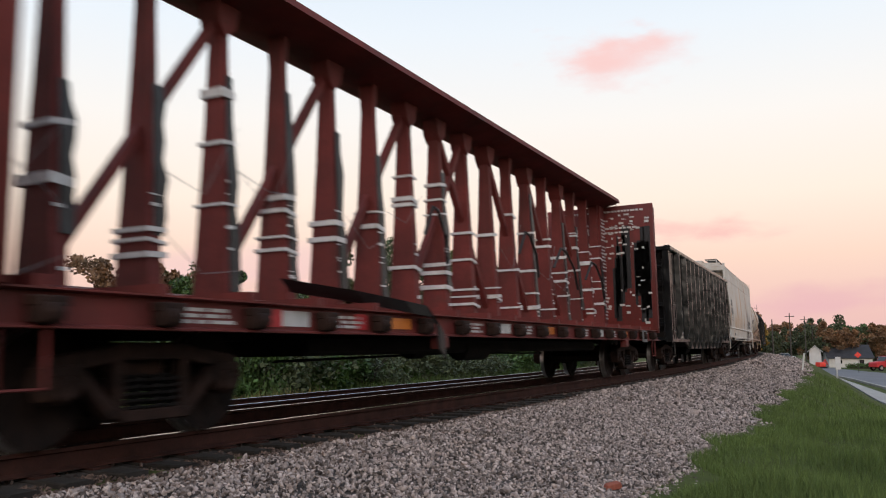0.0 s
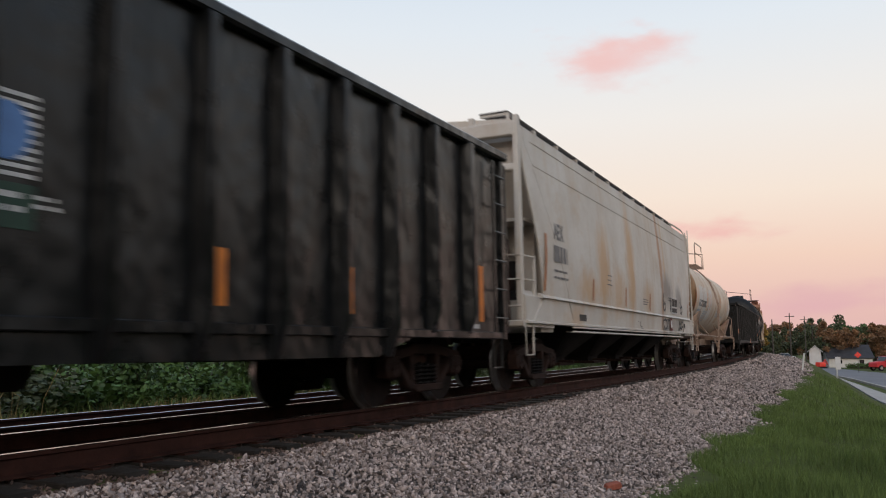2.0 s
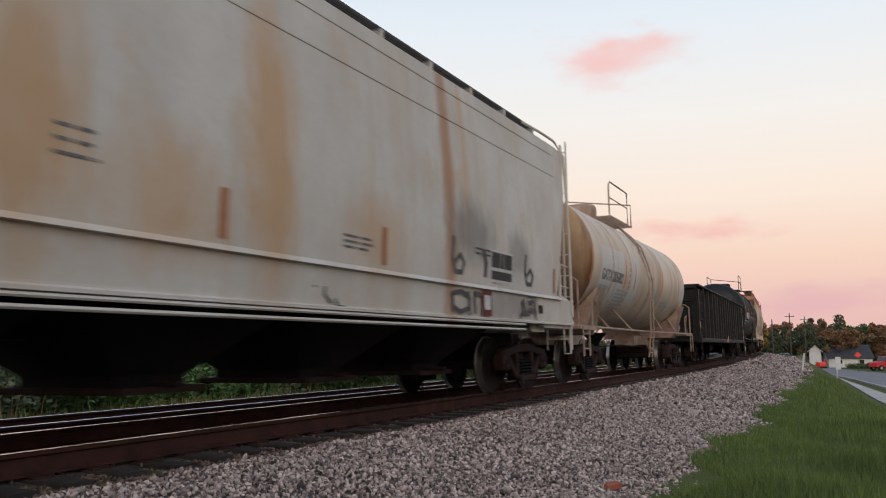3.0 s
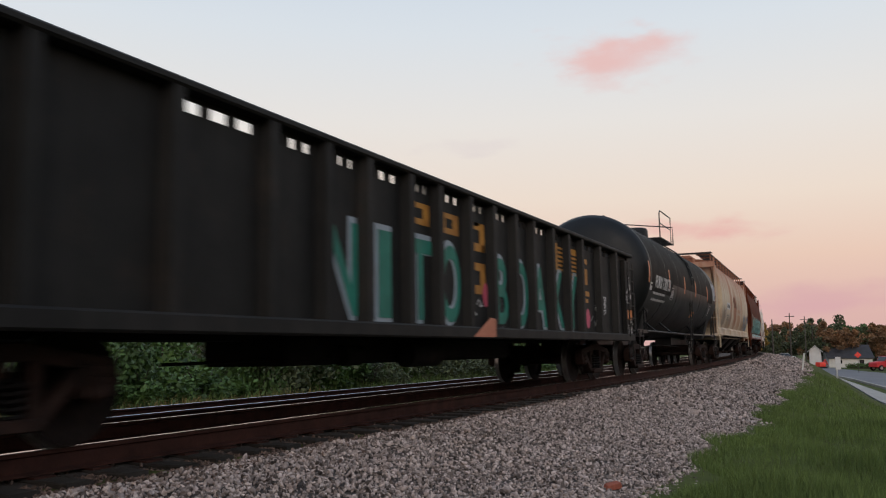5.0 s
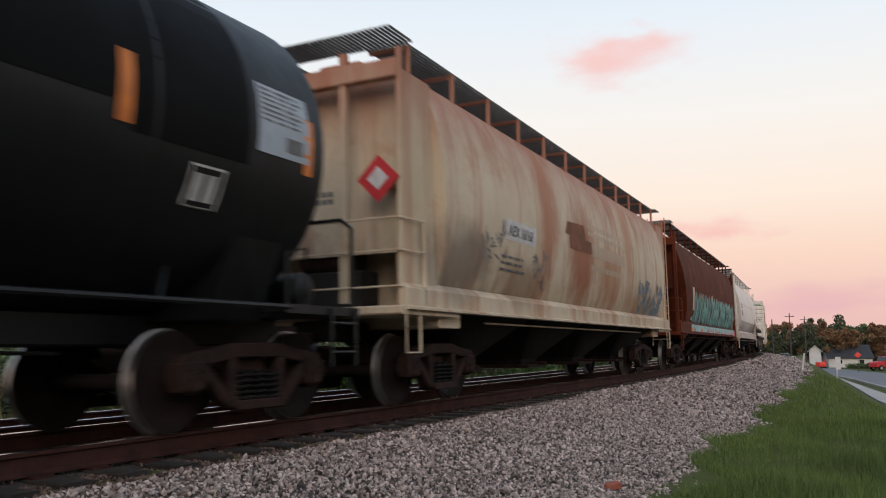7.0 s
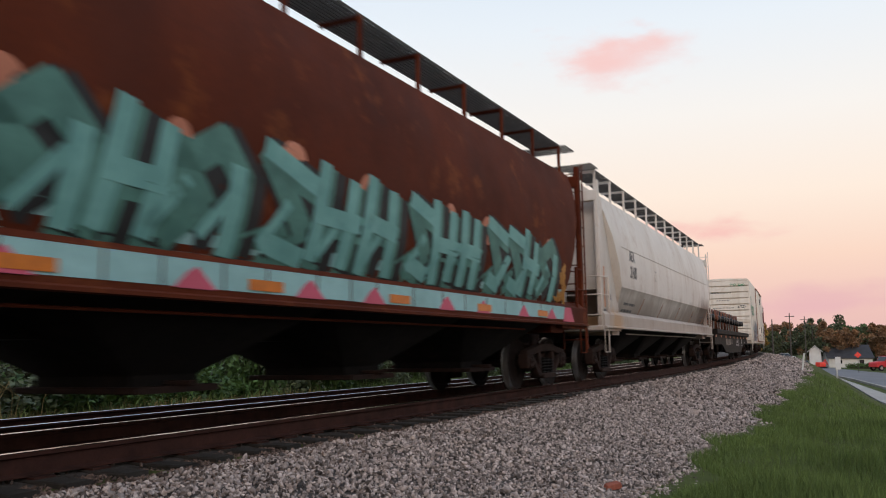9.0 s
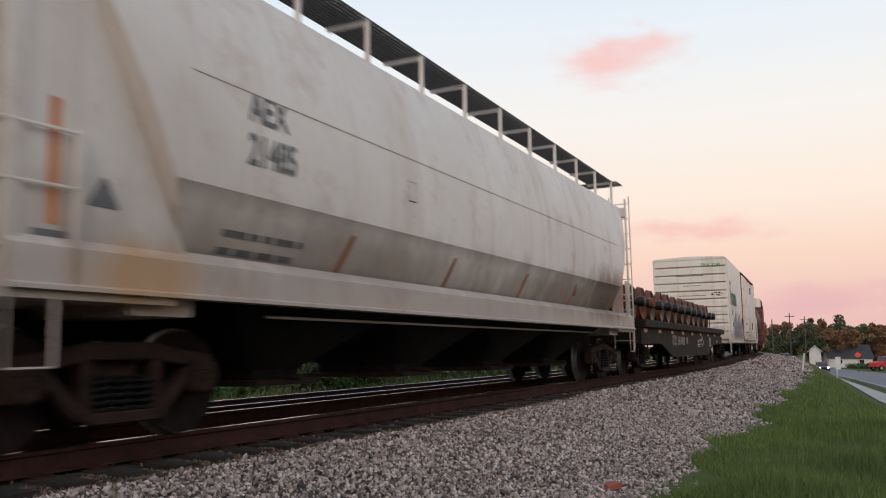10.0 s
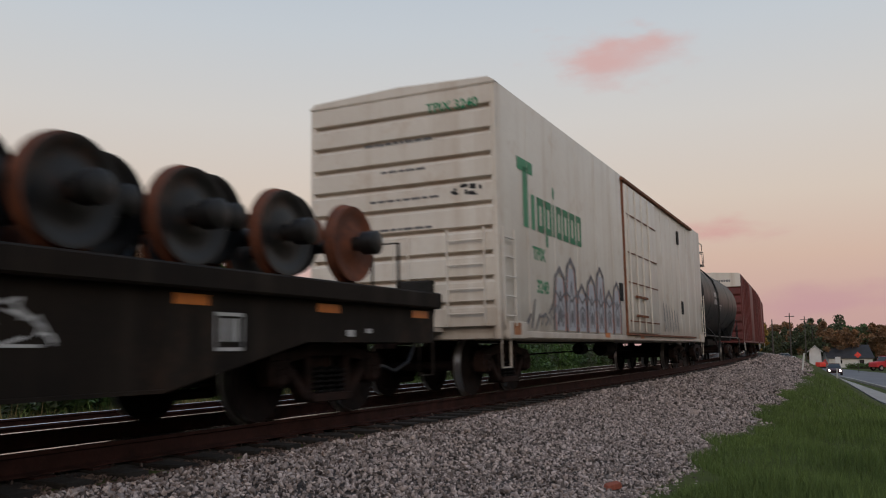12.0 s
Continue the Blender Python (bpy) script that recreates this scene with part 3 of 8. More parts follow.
def scatter(n, s0, s1, o0, o1, power=1.0):
    return s0 + (s1 - s0) * rng.random(n) ** power, rng.uniform(o0, o1, n)


def stones():
    groups = []
    for n, s0, s1, o0, o1, lo, hi in ((60000, 1.5, 16, 1.5, 5.0, 0.011, 0.026), (28000, 16, 44, 1.3, 5.0, 0.018, 0.042),
                                      (5000, 44, 100, 1.3, 5.0, 0.05, 0.09), (14000, -14, 1.5, 1.3, 5.0, 0.018, 0.04)):
        s, o = scatter(n, s0, s1, o0, o1, 1.0 if s1 < 20 else 1.5)
        groups.append((s, o, rng.uniform(lo, hi, n) * np.where(rng.random(n) < 0.06, 1.5, 1.0)))
    # strays in the grass along the edge
    s, o = scatter(1500, 2, 30, 4.8, 5.7, 1.3)
    groups.append((s, o, rng.uniform(0.015, 0.035, 1500)))
    s, o, r = (np.concatenate(c) for c in zip(*groups))
    wob = 4.68 + 0.28 * np.sin(s * 0.9) + 0.16 * np.sin(s * 2.7 + 1)
    keep = (o < wob) | (rng.random(len(s)) < 0.12)
    s, o, r = s[keep], o[keep], r[keep]
    X, Y = place(s, o)
    Z = bed_z(s, o) + r * rng.uniform(0.1, 1.0, len(s))
    rocks("gravel", np.stack([X, Y, Z], -1), r, M["stone"], "loose grey and pinkish crushed stone ballast", "gravel")
    # darker, rust-stained stones round the ties and between the tracks
    groups = []
    for n, s0, s1, o0, o1, lo, hi in ((15000, 0.5, 16, 1.0, 2.3, 0.010, 0.024), (4000, 16, 44, 1.0, 2.0, 0.018, 0.036), (4500, -4, 30, -1.2, 1.2, 0.015, 0.03), (3000, -2, 30, -4.2, -1.6, 0.02, 0.05)):
        s, o = scatter(n, s0, s1, o0, o1)
        groups.append((s, np.where(o > 1.0, 1.0 + (o - 1.0) * rng.random(n) ** 0.6, o), rng.uniform(lo, hi, n)))
    s, o, r = (np.concatenate(c) for c in zip(*groups))
    X, Y = place(s, o)
    rocks("stained_gravel", np.stack([X, Y, bed_z(s, o) + r * rng.uniform(0.0, 0.7, len(s))], -1), r, M["dark_stone"], "rust-stained dark crushed stone between the ties", "gravel")


stones()


def blades(name, s, o, height, width, mat, label, category, lean=0.5):
    """Tapered, bent blades of grass joined into one object."""
    n = len(s)
    X, Y = place(s, o)
    Z = bumpy(s, o) - 0.02
    a = rng.uniform(0, 2 * math.pi, n)
    b = rng.uniform(0, 2 * math.pi, n)
    w = np.stack([np.cos(a), np.sin(a), np.zeros(n)], -1) * (width / 2)[:, None]
    d = np.stack([np.cos(b), np.sin(b), np.zeros(n)], -1) * (height * rng.uniform(0.1, lean, n))[:, None]
    root = np.stack([X, Y, Z], -1)
    up = np.array([0, 0, 1.0]) * height[:, None]
    P = np.stack([root - w, root + w, root + d * 0.35 + up * 0.6 + w * 0.7, root + d * 0.35 + up * 0.6 - w * 0.7, root + d + up], 1).reshape(-1, 3)
    k = (np.arange(n) * 5)[:, None]
    me = bpy.data.meshes.new(name)
    quad, tri = k + np.array([0, 1, 2, 3]), k + np.array([3, 2, 4])
    loops = np.concatenate([quad.reshape(-1), tri.reshape(-1)])
    me.vertices.add(len(P))
    me.vertices.foreach_set("co", P.reshape(-1))
    me.loops.add(len(loops))
    me.loops.foreach_set("vertex_index", loops)
    me.polygons.add(2 * n)
    me.polygons.foreach_set("loop_start", np.concatenate([np.arange(n) * 4, 4 * n + np.arange(n) * 3]))
    me.update(calc_edges=True)
    me.materials.append(mat)
    return tagged(new(name, me), label, category, kind="stuff")


def grass():
    s1, o1 = scatter(78000, 2.6, 18, 4.4, 9.5, 1.0)
    s2, o2 = scatter(34000, 17, 50, 4.55, 11.0, 1.3)
    s3, o3 = scatter(60000, 0.5, 9.0, 4.3, 7.6)
    s4, o4 = scatter(40000, -10, 3.0, 4.4, 12.0)
    s, o = np.concatenate([s1, s2, s3, s4]), np.concatenate([o1, o2, o3, o4])
    wob = 4.75 + 0.28 * np.sin(s * 0.9) + 0.16 * np.sin(s * 2.7 + 1)
    patch = np.sin(s * 1.7 + o * 2.1) + np.sin(s * 0.8 - o * 1.3 + 2)
    keep = (o > wob - 0.1 + 0.18 * rng.normal(size=len(s))) & (rng.random(len(s)) < 0.85 + 0.15 * patch)
    s, o = s[keep], o[keep]
    h = rng.uniform(0.06, 0.22, len(s)) * np.clip((o - 4.4) / 0.8, 0.45, 1.0) * (1 + 0.25 * patch[keep])
    w = rng.uniform(0.004, 0.0095, len(s)) * np.where(s > 17, 2.2, 1.0)
    blades("grass", s, o, h, w, M["grass"], "short green grass with uneven tufts beside the ballast", "grass")
    n = 42000
    s = 1.0 + 30.0 * rng.random(n) ** 1.2
    o = 4.56 + 0.28 * np.sin(s * 0.9) + 0.16 * np.sin(s * 2.7 + 1) + np.abs(rng.normal(0, 0.35, n))
    blades("grass_fringe", s, o, rng.uniform(0.05, 0.13, n), rng.uniform(0.004, 0.009, n), M["grass"], "short thin grass creeping into the edge of the stones", "grass", 0.8)
    s, o = scatter(12000, -12, 22, -12.5, -7.9)
    blades("dry_grass", s, o, rng.uniform(0.12, 0.42, 12000), rng.uniform(0.008, 0.02, 12000), M["dry"], "yellowed long grass along the far track", "grass", 0.7)
    s, o = scatter(9000, -12, 60, -13, -8.2)
    blades("weeds", s, o, rng.uniform(0.15, 0.6, 9000), rng.uniform(0.012, 0.03, 9000), M["grass"], "green weeds along the far track", "weeds", 0.7)


grass()


def rail_strip(name, s_list, o, z, outline, mat, parent):
    rings = []
    for s in s_list:
        x, y, a = on_track(s, 0)
        rings.append([(on_track(s, o + dy)[0], on_track(s, o + dy)[1], z + dz) for dy, dz in outline])
    return part(name, Shape().loft(rings, smooth=False), mat, parent)


RAIL_SIDE = [(-0.07, -0.178), (0.07, -0.178), (0.07, -0.166), (0.012, -0.15), (0.009, -0.045), (0.036, -0.034), (0.036, -0.004), (-0.036, -0.004), (-0.036, -0.034), (-0.009, -0.045), (-0.012, -0.15), (-0.07, -0.166)]
RAIL_HEAD = [(-0.033, -0.004), (0.033, -0.004), (0.028, 0.0), (-0.028, 0.0)]


def railway_track(name, centre, z, s0, s1, label, cant):
    track = thing(name, label, "railway track", kind="structure")
    steps = np.arange(s0, s1 + 0.1, 2.0)
    for side, low in ((0.75, 0.0), (-0.75, cant)):
        r = rail_strip("rail", steps, centre + side, z - low, RAIL_SIDE, M["rail"], track)
        rail_strip("rail_head", steps, centre + side, z - low, RAIL_HEAD, M["railhead"], r)
    tie = Shape().cbox(-0.115, 0.115, -1.3, 1.3, -0.18, 0.0, 0.012).mesh("tie", M["tie"])
    plate = Shape().box(-0.09, 0.09, -0.17, 0.17, 0.0, 0.018).mesh("tie_plate", M["rail"])
    s, k = s0 + 0.3, 0
    while s < min(s1, 110):
        x, y, a = on_track(s, centre + random.uniform(-0.05, 0.05))
        t = part("tie", tie, None, track)
        t.matrix_basis = pose(x, y, z - cant / 2 - 0.196 + random.uniform(-0.006, 0.0), -math.degrees(cant / 1.5), 0, math.degrees(math.atan2(math.cos(a), math.sin(a))) + random.uniform(-1, 1))
        if s < 45 and centre > -1:
            for side in (0.75, -0.75):
                p = part("tie_plate", plate, None, t)
                p.matrix_basis = pose(0, -side, 0.0)
        s += 0.5
    return track


railway_track("main_track", 0.0, 0.0, -40, 190, "rust-brown steel rails on dark wooden ties in stone ballast", CANT)
railway_track("second_track", TRACK2_O, TRACK2_Z, -40, 190, "parallel track with polished rail heads on dark ties", 0.03)


# ---- freight trucks ----
WHEEL_R, WHEELBASE = 0.457, 1.78
WHEELSETS = []


def truck_meshes():
    """The meshes of a three-piece truck; its origin is on the rail at its middle."""
    d = {}
    s = Shape()
    s.cbox(-0.22, 0.22, -0.95, 0.95, 0.52, 0.78, 0.03)
    s.lathe([(0.78, 0.19), (0.84, 0.19)], 16, "z")
    s.cbox(-0.55, 0.55, 0.28, 0.42, 0.40, 0.50).cbox(-0.55, 0.55, -0.42, -0.28, 0.40, 0.50)
    d["truck"] = s.mesh("truck", M["truck"], 0.008)
    s = Shape()
    h = WHEELBASE / 2
    w = 0.075
    top = [(-h - 0.17, 0.60), (-h - 0.12, 0.69), (-0.55, 0.75), (-0.3, 0.80), (0.3, 0.80), (0.55, 0.75), (h + 0.12, 0.69), (h + 0.17, 0.60), (h + 0.05, 0.57), (0.5, 0.63), (0.34, 0.66), (-0.34, 0.66), (-0.5, 0.63), (-h - 0.05, 0.57)]
    s.prism(top, -w, w, "y")
    for k in (1, -1):
        s.prism([(k * (h - 0.16), 0.62), (k * (h - 0.02), 0.62), (k * 0.44, 0.20), (k * 0.26, 0.19), (k * 0.28, 0.27), (k * 0.38, 0.30)], -w, w, "y")
        s.prism([(k * 0.30, 0.25), (k * 0.40, 0.30), (k * 0.42, 0.68), (k * 0.31, 0.68)], -w * 0.9, w * 0.9, "y")
        s.prism([(k * (h + 0.17), 0.62), (k * (h + 0.19), 0.50), (k * (h + 0.13), 0.36), (k * (h + 0.08), 0.40), (k * (h + 0.10), 0.55), (k * (h - 0.10), 0.55), (k * (h - 0.08), 0.40), (k * (h - 0.14), 0.37), (k * (h - 0.18), 0.52), (k * (h - 0.14), 0.64)], -w * 1.2, w * 1.2, "y")
    s.prism([(-0.36, 0.17), (0.36, 0.17), (0.40, 0.22), (0.34, 0.265), (-0.34, 0.265), (-0.40, 0.22)], -0.13, 0.13, "y")
    d["side_frame"] = s.mesh("side_frame", M["truck"], 0.012)
    s = Shape()
    coil = [(0.08 * math.cos(a), 0.07 * math.sin(a), 0.27 + 0.27 * a / (2 * math.pi * 5)) for a in np.linspace(0, 2 * math.pi * 5, 42)]
    s.tube(coil, 0.018, 4)
    d["spring"] = s.mesh("spring", M["under"])
    s = Shape()
    s.tube([(0, -0.95, 0), (0, 0.95, 0)], 0.075, 12)
    for k in (1, -1):
        face = [(0.685, 0.10), (0.685, 0.16), (0.715, 0.20), (0.725, 0.36), (0.69, 0.39), (0.685, 0.43), (0.685, 0.482), (0.715, 0.482), (0.722, 0.458), (0.815, 0.452), (0.815, 0.40), (0.795, 0.36), (0.78, 0.22), (0.815, 0.15), (0.815, 0.08)]
        s.lathe([(k * a, r) for a, r in face], 36, "y", caps=False)
    d["wheelset"] = s.mesh("wheelset", M["wheel"])
    d["wheelset"].materials.append(M["tread"])
    for p in d["wheelset"].polygons:
        r = math.hypot(p.center.x, p.center.z)
        if r > 0.44 and 0.7 < abs(p.center.y) < 0.81:
            p.material_index = 1
    s = Shape()
    s.lathe([(-0.11, 0.10), (-0.09, 0.125), (0.06, 0.125), (0.10, 0.09), (0.115, 0.085)], 14, "y")
    for i in range(3):
        a = i * 2.094 + 0.4
        s.lathe([(0.10, 0.022), (0.13, 0.02)], 6, "y", (0.055 * math.cos(a), 0, 0.055 * math.sin(a)))
    d["bearing"] = s.mesh("bearing", M["truck"])
    d["brake_beam"] = Shape().tube([(0, -0.8, 0), (0, 0.8, 0)], 0.04).cbox(-0.04, 0.06, 0.66, 0.80, -0.13, 0.13).cbox(-0.04, 0.06, -0.80, -0.66, -0.13, 0.13).mesh("brake_beam", M["under"])
    return d


TRUCK = truck_meshes()


def add_truck(car, x):
    t = part("truck", TRUCK["truck"], None, car, "rusty three-piece freight truck")
    t.matrix_basis = pose(x, 0, 0)
    for y in (1.0, -1.0):
        f = part("side_frame", TRUCK["side_frame"], None, t)
        f.matrix_basis = pose(0, y, 0)
        for x in (-0.2, 0.0, 0.2):
            p = part("spring", TRUCK["spring"], None, t)
            p.matrix_basis = pose(x, y + math.copysign(0.03, y), 0)
        for k in (1, -1):
            b = part("bearing", TRUCK["bearing"], None, t)
            b.matrix_basis = pose(k * WHEELBASE / 2, y, WHEEL_R, 0, 0, 0 if y > 0 else 180)
    for k in (1, -1):
        w = part("wheelset", TRUCK["wheelset"], None, t, "steel wheels with shiny treads on an axle")
        w.matrix_basis = pose(k * WHEELBASE / 2, 0, WHEEL_R)
        WHEELSETS.append((w, k * WHEELBASE / 2))
        b = part("brake_beam", TRUCK["brake_beam"], None, t)
        b.matrix_basis = pose(k * (WHEELBASE / 2 - 0.53), 0, WHEEL_R, 0, 0, 0 if k > 0 else 180)


# ---- parts shared by the freight cars: x points the way the train runs, +y to the camera's side ----
TRAIN = []


def flat_side(y):
    return lambda z: y


def curve_side(profile):
    pts = sorted((z, y) for y, z in profile)
    return lambda z: float(np.interp(z, [p[0] for p in pts], [p[1] for p in pts]))


class Decal(Shape):
    """Thin raised paint shapes that follow a car's side, y = side(z)."""

    def quad(self, corners):
        """Corners (x, z): bottom left, bottom right, top right, top left; cut in slices so that it follows the side."""
        (ax, az), (bx, bz), (cx, cz), (dx, dz) = corners
        n = max(1, int(abs((dz + cz) - (az + bz)) / 0.3))
        rows = []
        for k in range(n + 1):
            f = k / n
            for x, z in ((ax + (dx - ax) * f, az + (dz - az) * f), (bx + (cx - bx) * f, bz + (cz - bz) * f)):
                rows.append((x, self.side(z) + self.lift, z))
        return self.add(rows, [(2 * k, 2 * k + 1, 2 * k + 3, 2 * k + 2) for k in range(n)])

    def rect(self, x0, x1, z0, z1):
        return self.quad([(x0, z0), (x1, z0), (x1, z1), (x0, z1)])

    def stroke(self, pts, w, taper=1.0):
        """A broad brush line through points (x, z)."""
        for k in range(len(pts) - 1):
            (ax, az), (bx, bz) = pts[k], pts[k + 1]
            L = math.hypot(bx - ax, bz - az) or 1
            nx, nz = -(bz - az) / L * w / 2, (bx - ax) / L * w / 2
            ex, ez = (bx - ax) / L * w * 0.25, (bz - az) / L * w * 0.25
            t = taper
            self.quad([(ax + nx - ex, az + nz - ez), (ax - nx - ex, az - nz - ez), (bx - nx * t + ex, bz - nz * t + ez), (bx + nx * t + ex, bz + nz * t + ez)])
        return self

    def bars(self, x, z, w, rows, h=0.05, gap=0.09, seed=1):
        """Lines of writing too small to read, as bars broken into words."""
        r = random.Random(seed)
        for k in range(rows):
            a = x
            end = x - w * r.uniform(0.8, 1.0)
            while a > end:
                b = max(end, a - r.uniform(0.12, 0.34))
                self.rect(b, a, z - k * gap - h, z - k * gap)
                a = b - 0.05
        return self

    def ellipse(self, x, z, a, b, n=14):
        pts = [(x + a * math.cos(i * 2 * math.pi / n), z + b * math.sin(i * 2 * math.pi / n)) for i in range(n)]
        v = [(x, self.side(z) + self.lift, z)] + [(p, self.side(q) + self.lift, q) for p, q in pts]
        return self.add(v, [(0, 1 + i, 1 + (i + 1) % n) for i in range(n)])


def words(text, size, car, mat, x, z, side, squeeze=1.0, label="", lift=0.006, bold=0.02):
    """Stencilled letters that follow the side, centred at x, with their foot at z."""
    cu = bpy.data.curves.new("lettering", "FONT")
    cu.body, cu.size, cu.align_x, cu.offset, cu.extrude = text, size, "CENTER", size * bold, 0.002
    tmp = bpy.data.objects.new("lettering", cu)
    scene.collection.objects.link(tmp)
    me = bpy.data.meshes.new_from_object(tmp.evaluated_get(bpy.context.evaluated_depsgraph_get()))
    bpy.data.objects.remove(tmp)
    bpy.data.curves.remove(cu)
    for v in me.vertices:
        px, pz, d = v.co.x * squeeze, v.co.y, v.co.z
        v.co = (x - px, side(z + pz) + lift + d, z + pz)
    me.materials.clear()
    me.materials.append(mat)
    me.name = "lettering"
    ob = new("lettering", me)
    ob.parent = car
    return tagged(ob, label)


def freight_car(name, label, category, s0, s1, truck_in=1.6, sill=True, truck_rear=None):
    """An empty at rail height in the car's middle, with trucks, centre sill and couplers. s0, s1: the car's ends along the track at the start."""
    car = thing(name, label, category, "freight train")
    L = (s1 - s0) / 2
    for k in (1, -1):
        add_truck(car, L - truck_in if k > 0 else -L + (truck_rear or truck_in))
        c = Shape()
        c.cbox(k * (L - 0.3), k * (L + 0.42), -0.07, 0.07, 0.80, 0.95) if k > 0 else c.cbox(-L - 0.42, -L + 0.3, -0.07, 0.07, 0.80, 0.95)
        c.prism([(k * (L + 0.36), -0.11), (k * (L + 0.36), 0.13), (k * (L + 0.50), 0.17), (k * (L + 0.62), 0.10), (k * (L + 0.60), 0.0), (k * (L + 0.50), -0.03), (k * (L + 0.56), -0.13)], 0.74, 1.02, "z")
        part("coupler", c, M["truck"], car, bevel=0.01)
        h = Shape().tube([(k * (L + 0.1), 0.3, 0.8), (k * (L + 0.3), 0.3, 0.55), (k * (L + 0.55), 0.2, 0.42), (k * (L + 0.75), 0.1, 0.5)], 0.03)
        part("brake_hose", h, M["plastic_black"], car)
    if sill:
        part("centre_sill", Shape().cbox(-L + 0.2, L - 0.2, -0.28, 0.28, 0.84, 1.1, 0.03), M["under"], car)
    TRAIN.append((car, (s0 + s1) / 2))
    return car, L


def ladder(car, mat, x0, x1, y0, y1, z0, z1, n, name="ladder", r=0.014):
    """Rungs from (x0, y0) to (x1, y1) between two flat stiles."""
    s = Shape()
    for x, y in ((x0, y0), (x1, y1)):
        s.cbox(x - 0.022, x + 0.022, y - 0.012, y + 0.012, z0, z1, 0.005)
    for k in range(n):
        z = z0 + (z1 - z0) * (k + 0.5) / n
        s.tube([(x0, y0, z), (x1, y1, z)], r, 6)
    return part(name, s, mat, car)


def bent_bar(car, mat, path, r=0.018, name="handrail", label=""):
    return part(name, Shape().tube(path, r, 7), mat, car, label)


def stirrup(car, mat, x, y, z, h=0.42, w=0.36):
    part("sill_step", Shape().tube([(x, y, z), (x, y, z - h), (x - w, y, z - h), (x - w, y, z)], 0.018, 6), mat, car)


def brake_gear(car, x, z=0.78):
    """Reservoir, cylinder and rods under the floor."""
    part("air_reservoir", Shape().lathe([(-0.5, 0.05), (-0.45, 0.18), (0.45, 0.18), (0.5, 0.05)], 14, "x", (x, 0.75, z)), M["under"], car)
    part("brake_cylinder", Shape().lathe([(-0.25, 0.04), (-0.2, 0.13), (0.2, 0.13), (0.22, 0.05), (0.5, 0.03)], 12, "x", (x + 1.6, 0.6, z)), M["under"], car)
    part("brake_rod", Shape().tube([(x - 4.5, 0.35, 0.62), (x + 0.2, 0.5, 0.66), (x + 4.5, 0.3, 0.60)], 0.018, 5), M["under"], car)


def grating(car, mat, x0, x1, y0, y1, z, bars=10, step=1.4, under=0.0, name="running_board"):
    """An open roof walk: long bars on cross bars, on short legs."""
    s = Shape()
    for k in range(bars):
        y = y0 + (y1 - y0) * k / (bars - 1)
        s.box(x0, x1, y - 0.006, y + 0.006, z - 0.035, z)
    n = max(1, int((x1 - x0) / 0.12))
    for k in range(n + 1):
        x = x0 + (x1 - x0) * k / n
        s.box(x - 0.006, x + 0.006, y0, y1, z - 0.02, z - 0.006)
    walk_way = part(name, s, mat, car)
    if under:
        n = max(1, round((x1 - x0) / step))
        for k in range(n + 1):
            x = min(max(x0 + (x1 - x0) * k / n, x0 + 0.03), x1 - 0.03)
            leg = Shape().cbox(x - 0.025, x + 0.025, y1 - 0.05, y1, z - under, z - 0.03).cbox(x - 0.025, x + 0.025, y0, y1, z - 0.075, z - 0.03)
            part("support", leg, mat, walk_way)
    return walk_way


def cut_prism(profile, x0, x1, planes, mat, name):
    """A car body pushed along x and cut by planes (point, normal): what lies on the normal's side goes."""
    bm = bmesh.new()
    me = Shape().prism(profile, x0, x1, "x", smooth=True).mesh(name, mat)
    bm.from_mesh(me)
    for p, n in planes:
        res = bmesh.ops.bisect_plane(bm, geom=bm.verts[:] + bm.edges[:] + bm.faces[:], plane_co=p, plane_no=n, clear_outer=True)
        edges = [g for g in res["geom_cut"] if isinstance(g, bmesh.types.BMEdge)]
        bmesh.ops.contextual_create(bm, geom=edges)
    bmesh.ops.recalc_face_normals(bm, faces=bm.faces)
    bm.to_mesh(me)
    bm.free()
    me.set_sharp_from_angle(angle=radians(30))
    return me


def shift_marks(car, dx):
    """Moves a car's painted marks along its side."""
    for ob in car.children:
        if ob.name.split(".")[0] in ("stencilling", "graffiti", "lettering", "reflector", "rust_run", "number_panel", "faded_mark", "patch", "sill_web"):
            ob.matrix_basis = pose(dx, 0, 0)


def mirror(half):
    """A whole outline from its +y half, listed from the bottom to the ridge."""
    return half + [(-y, z) for y, z in reversed(half) if y > 1e-6]


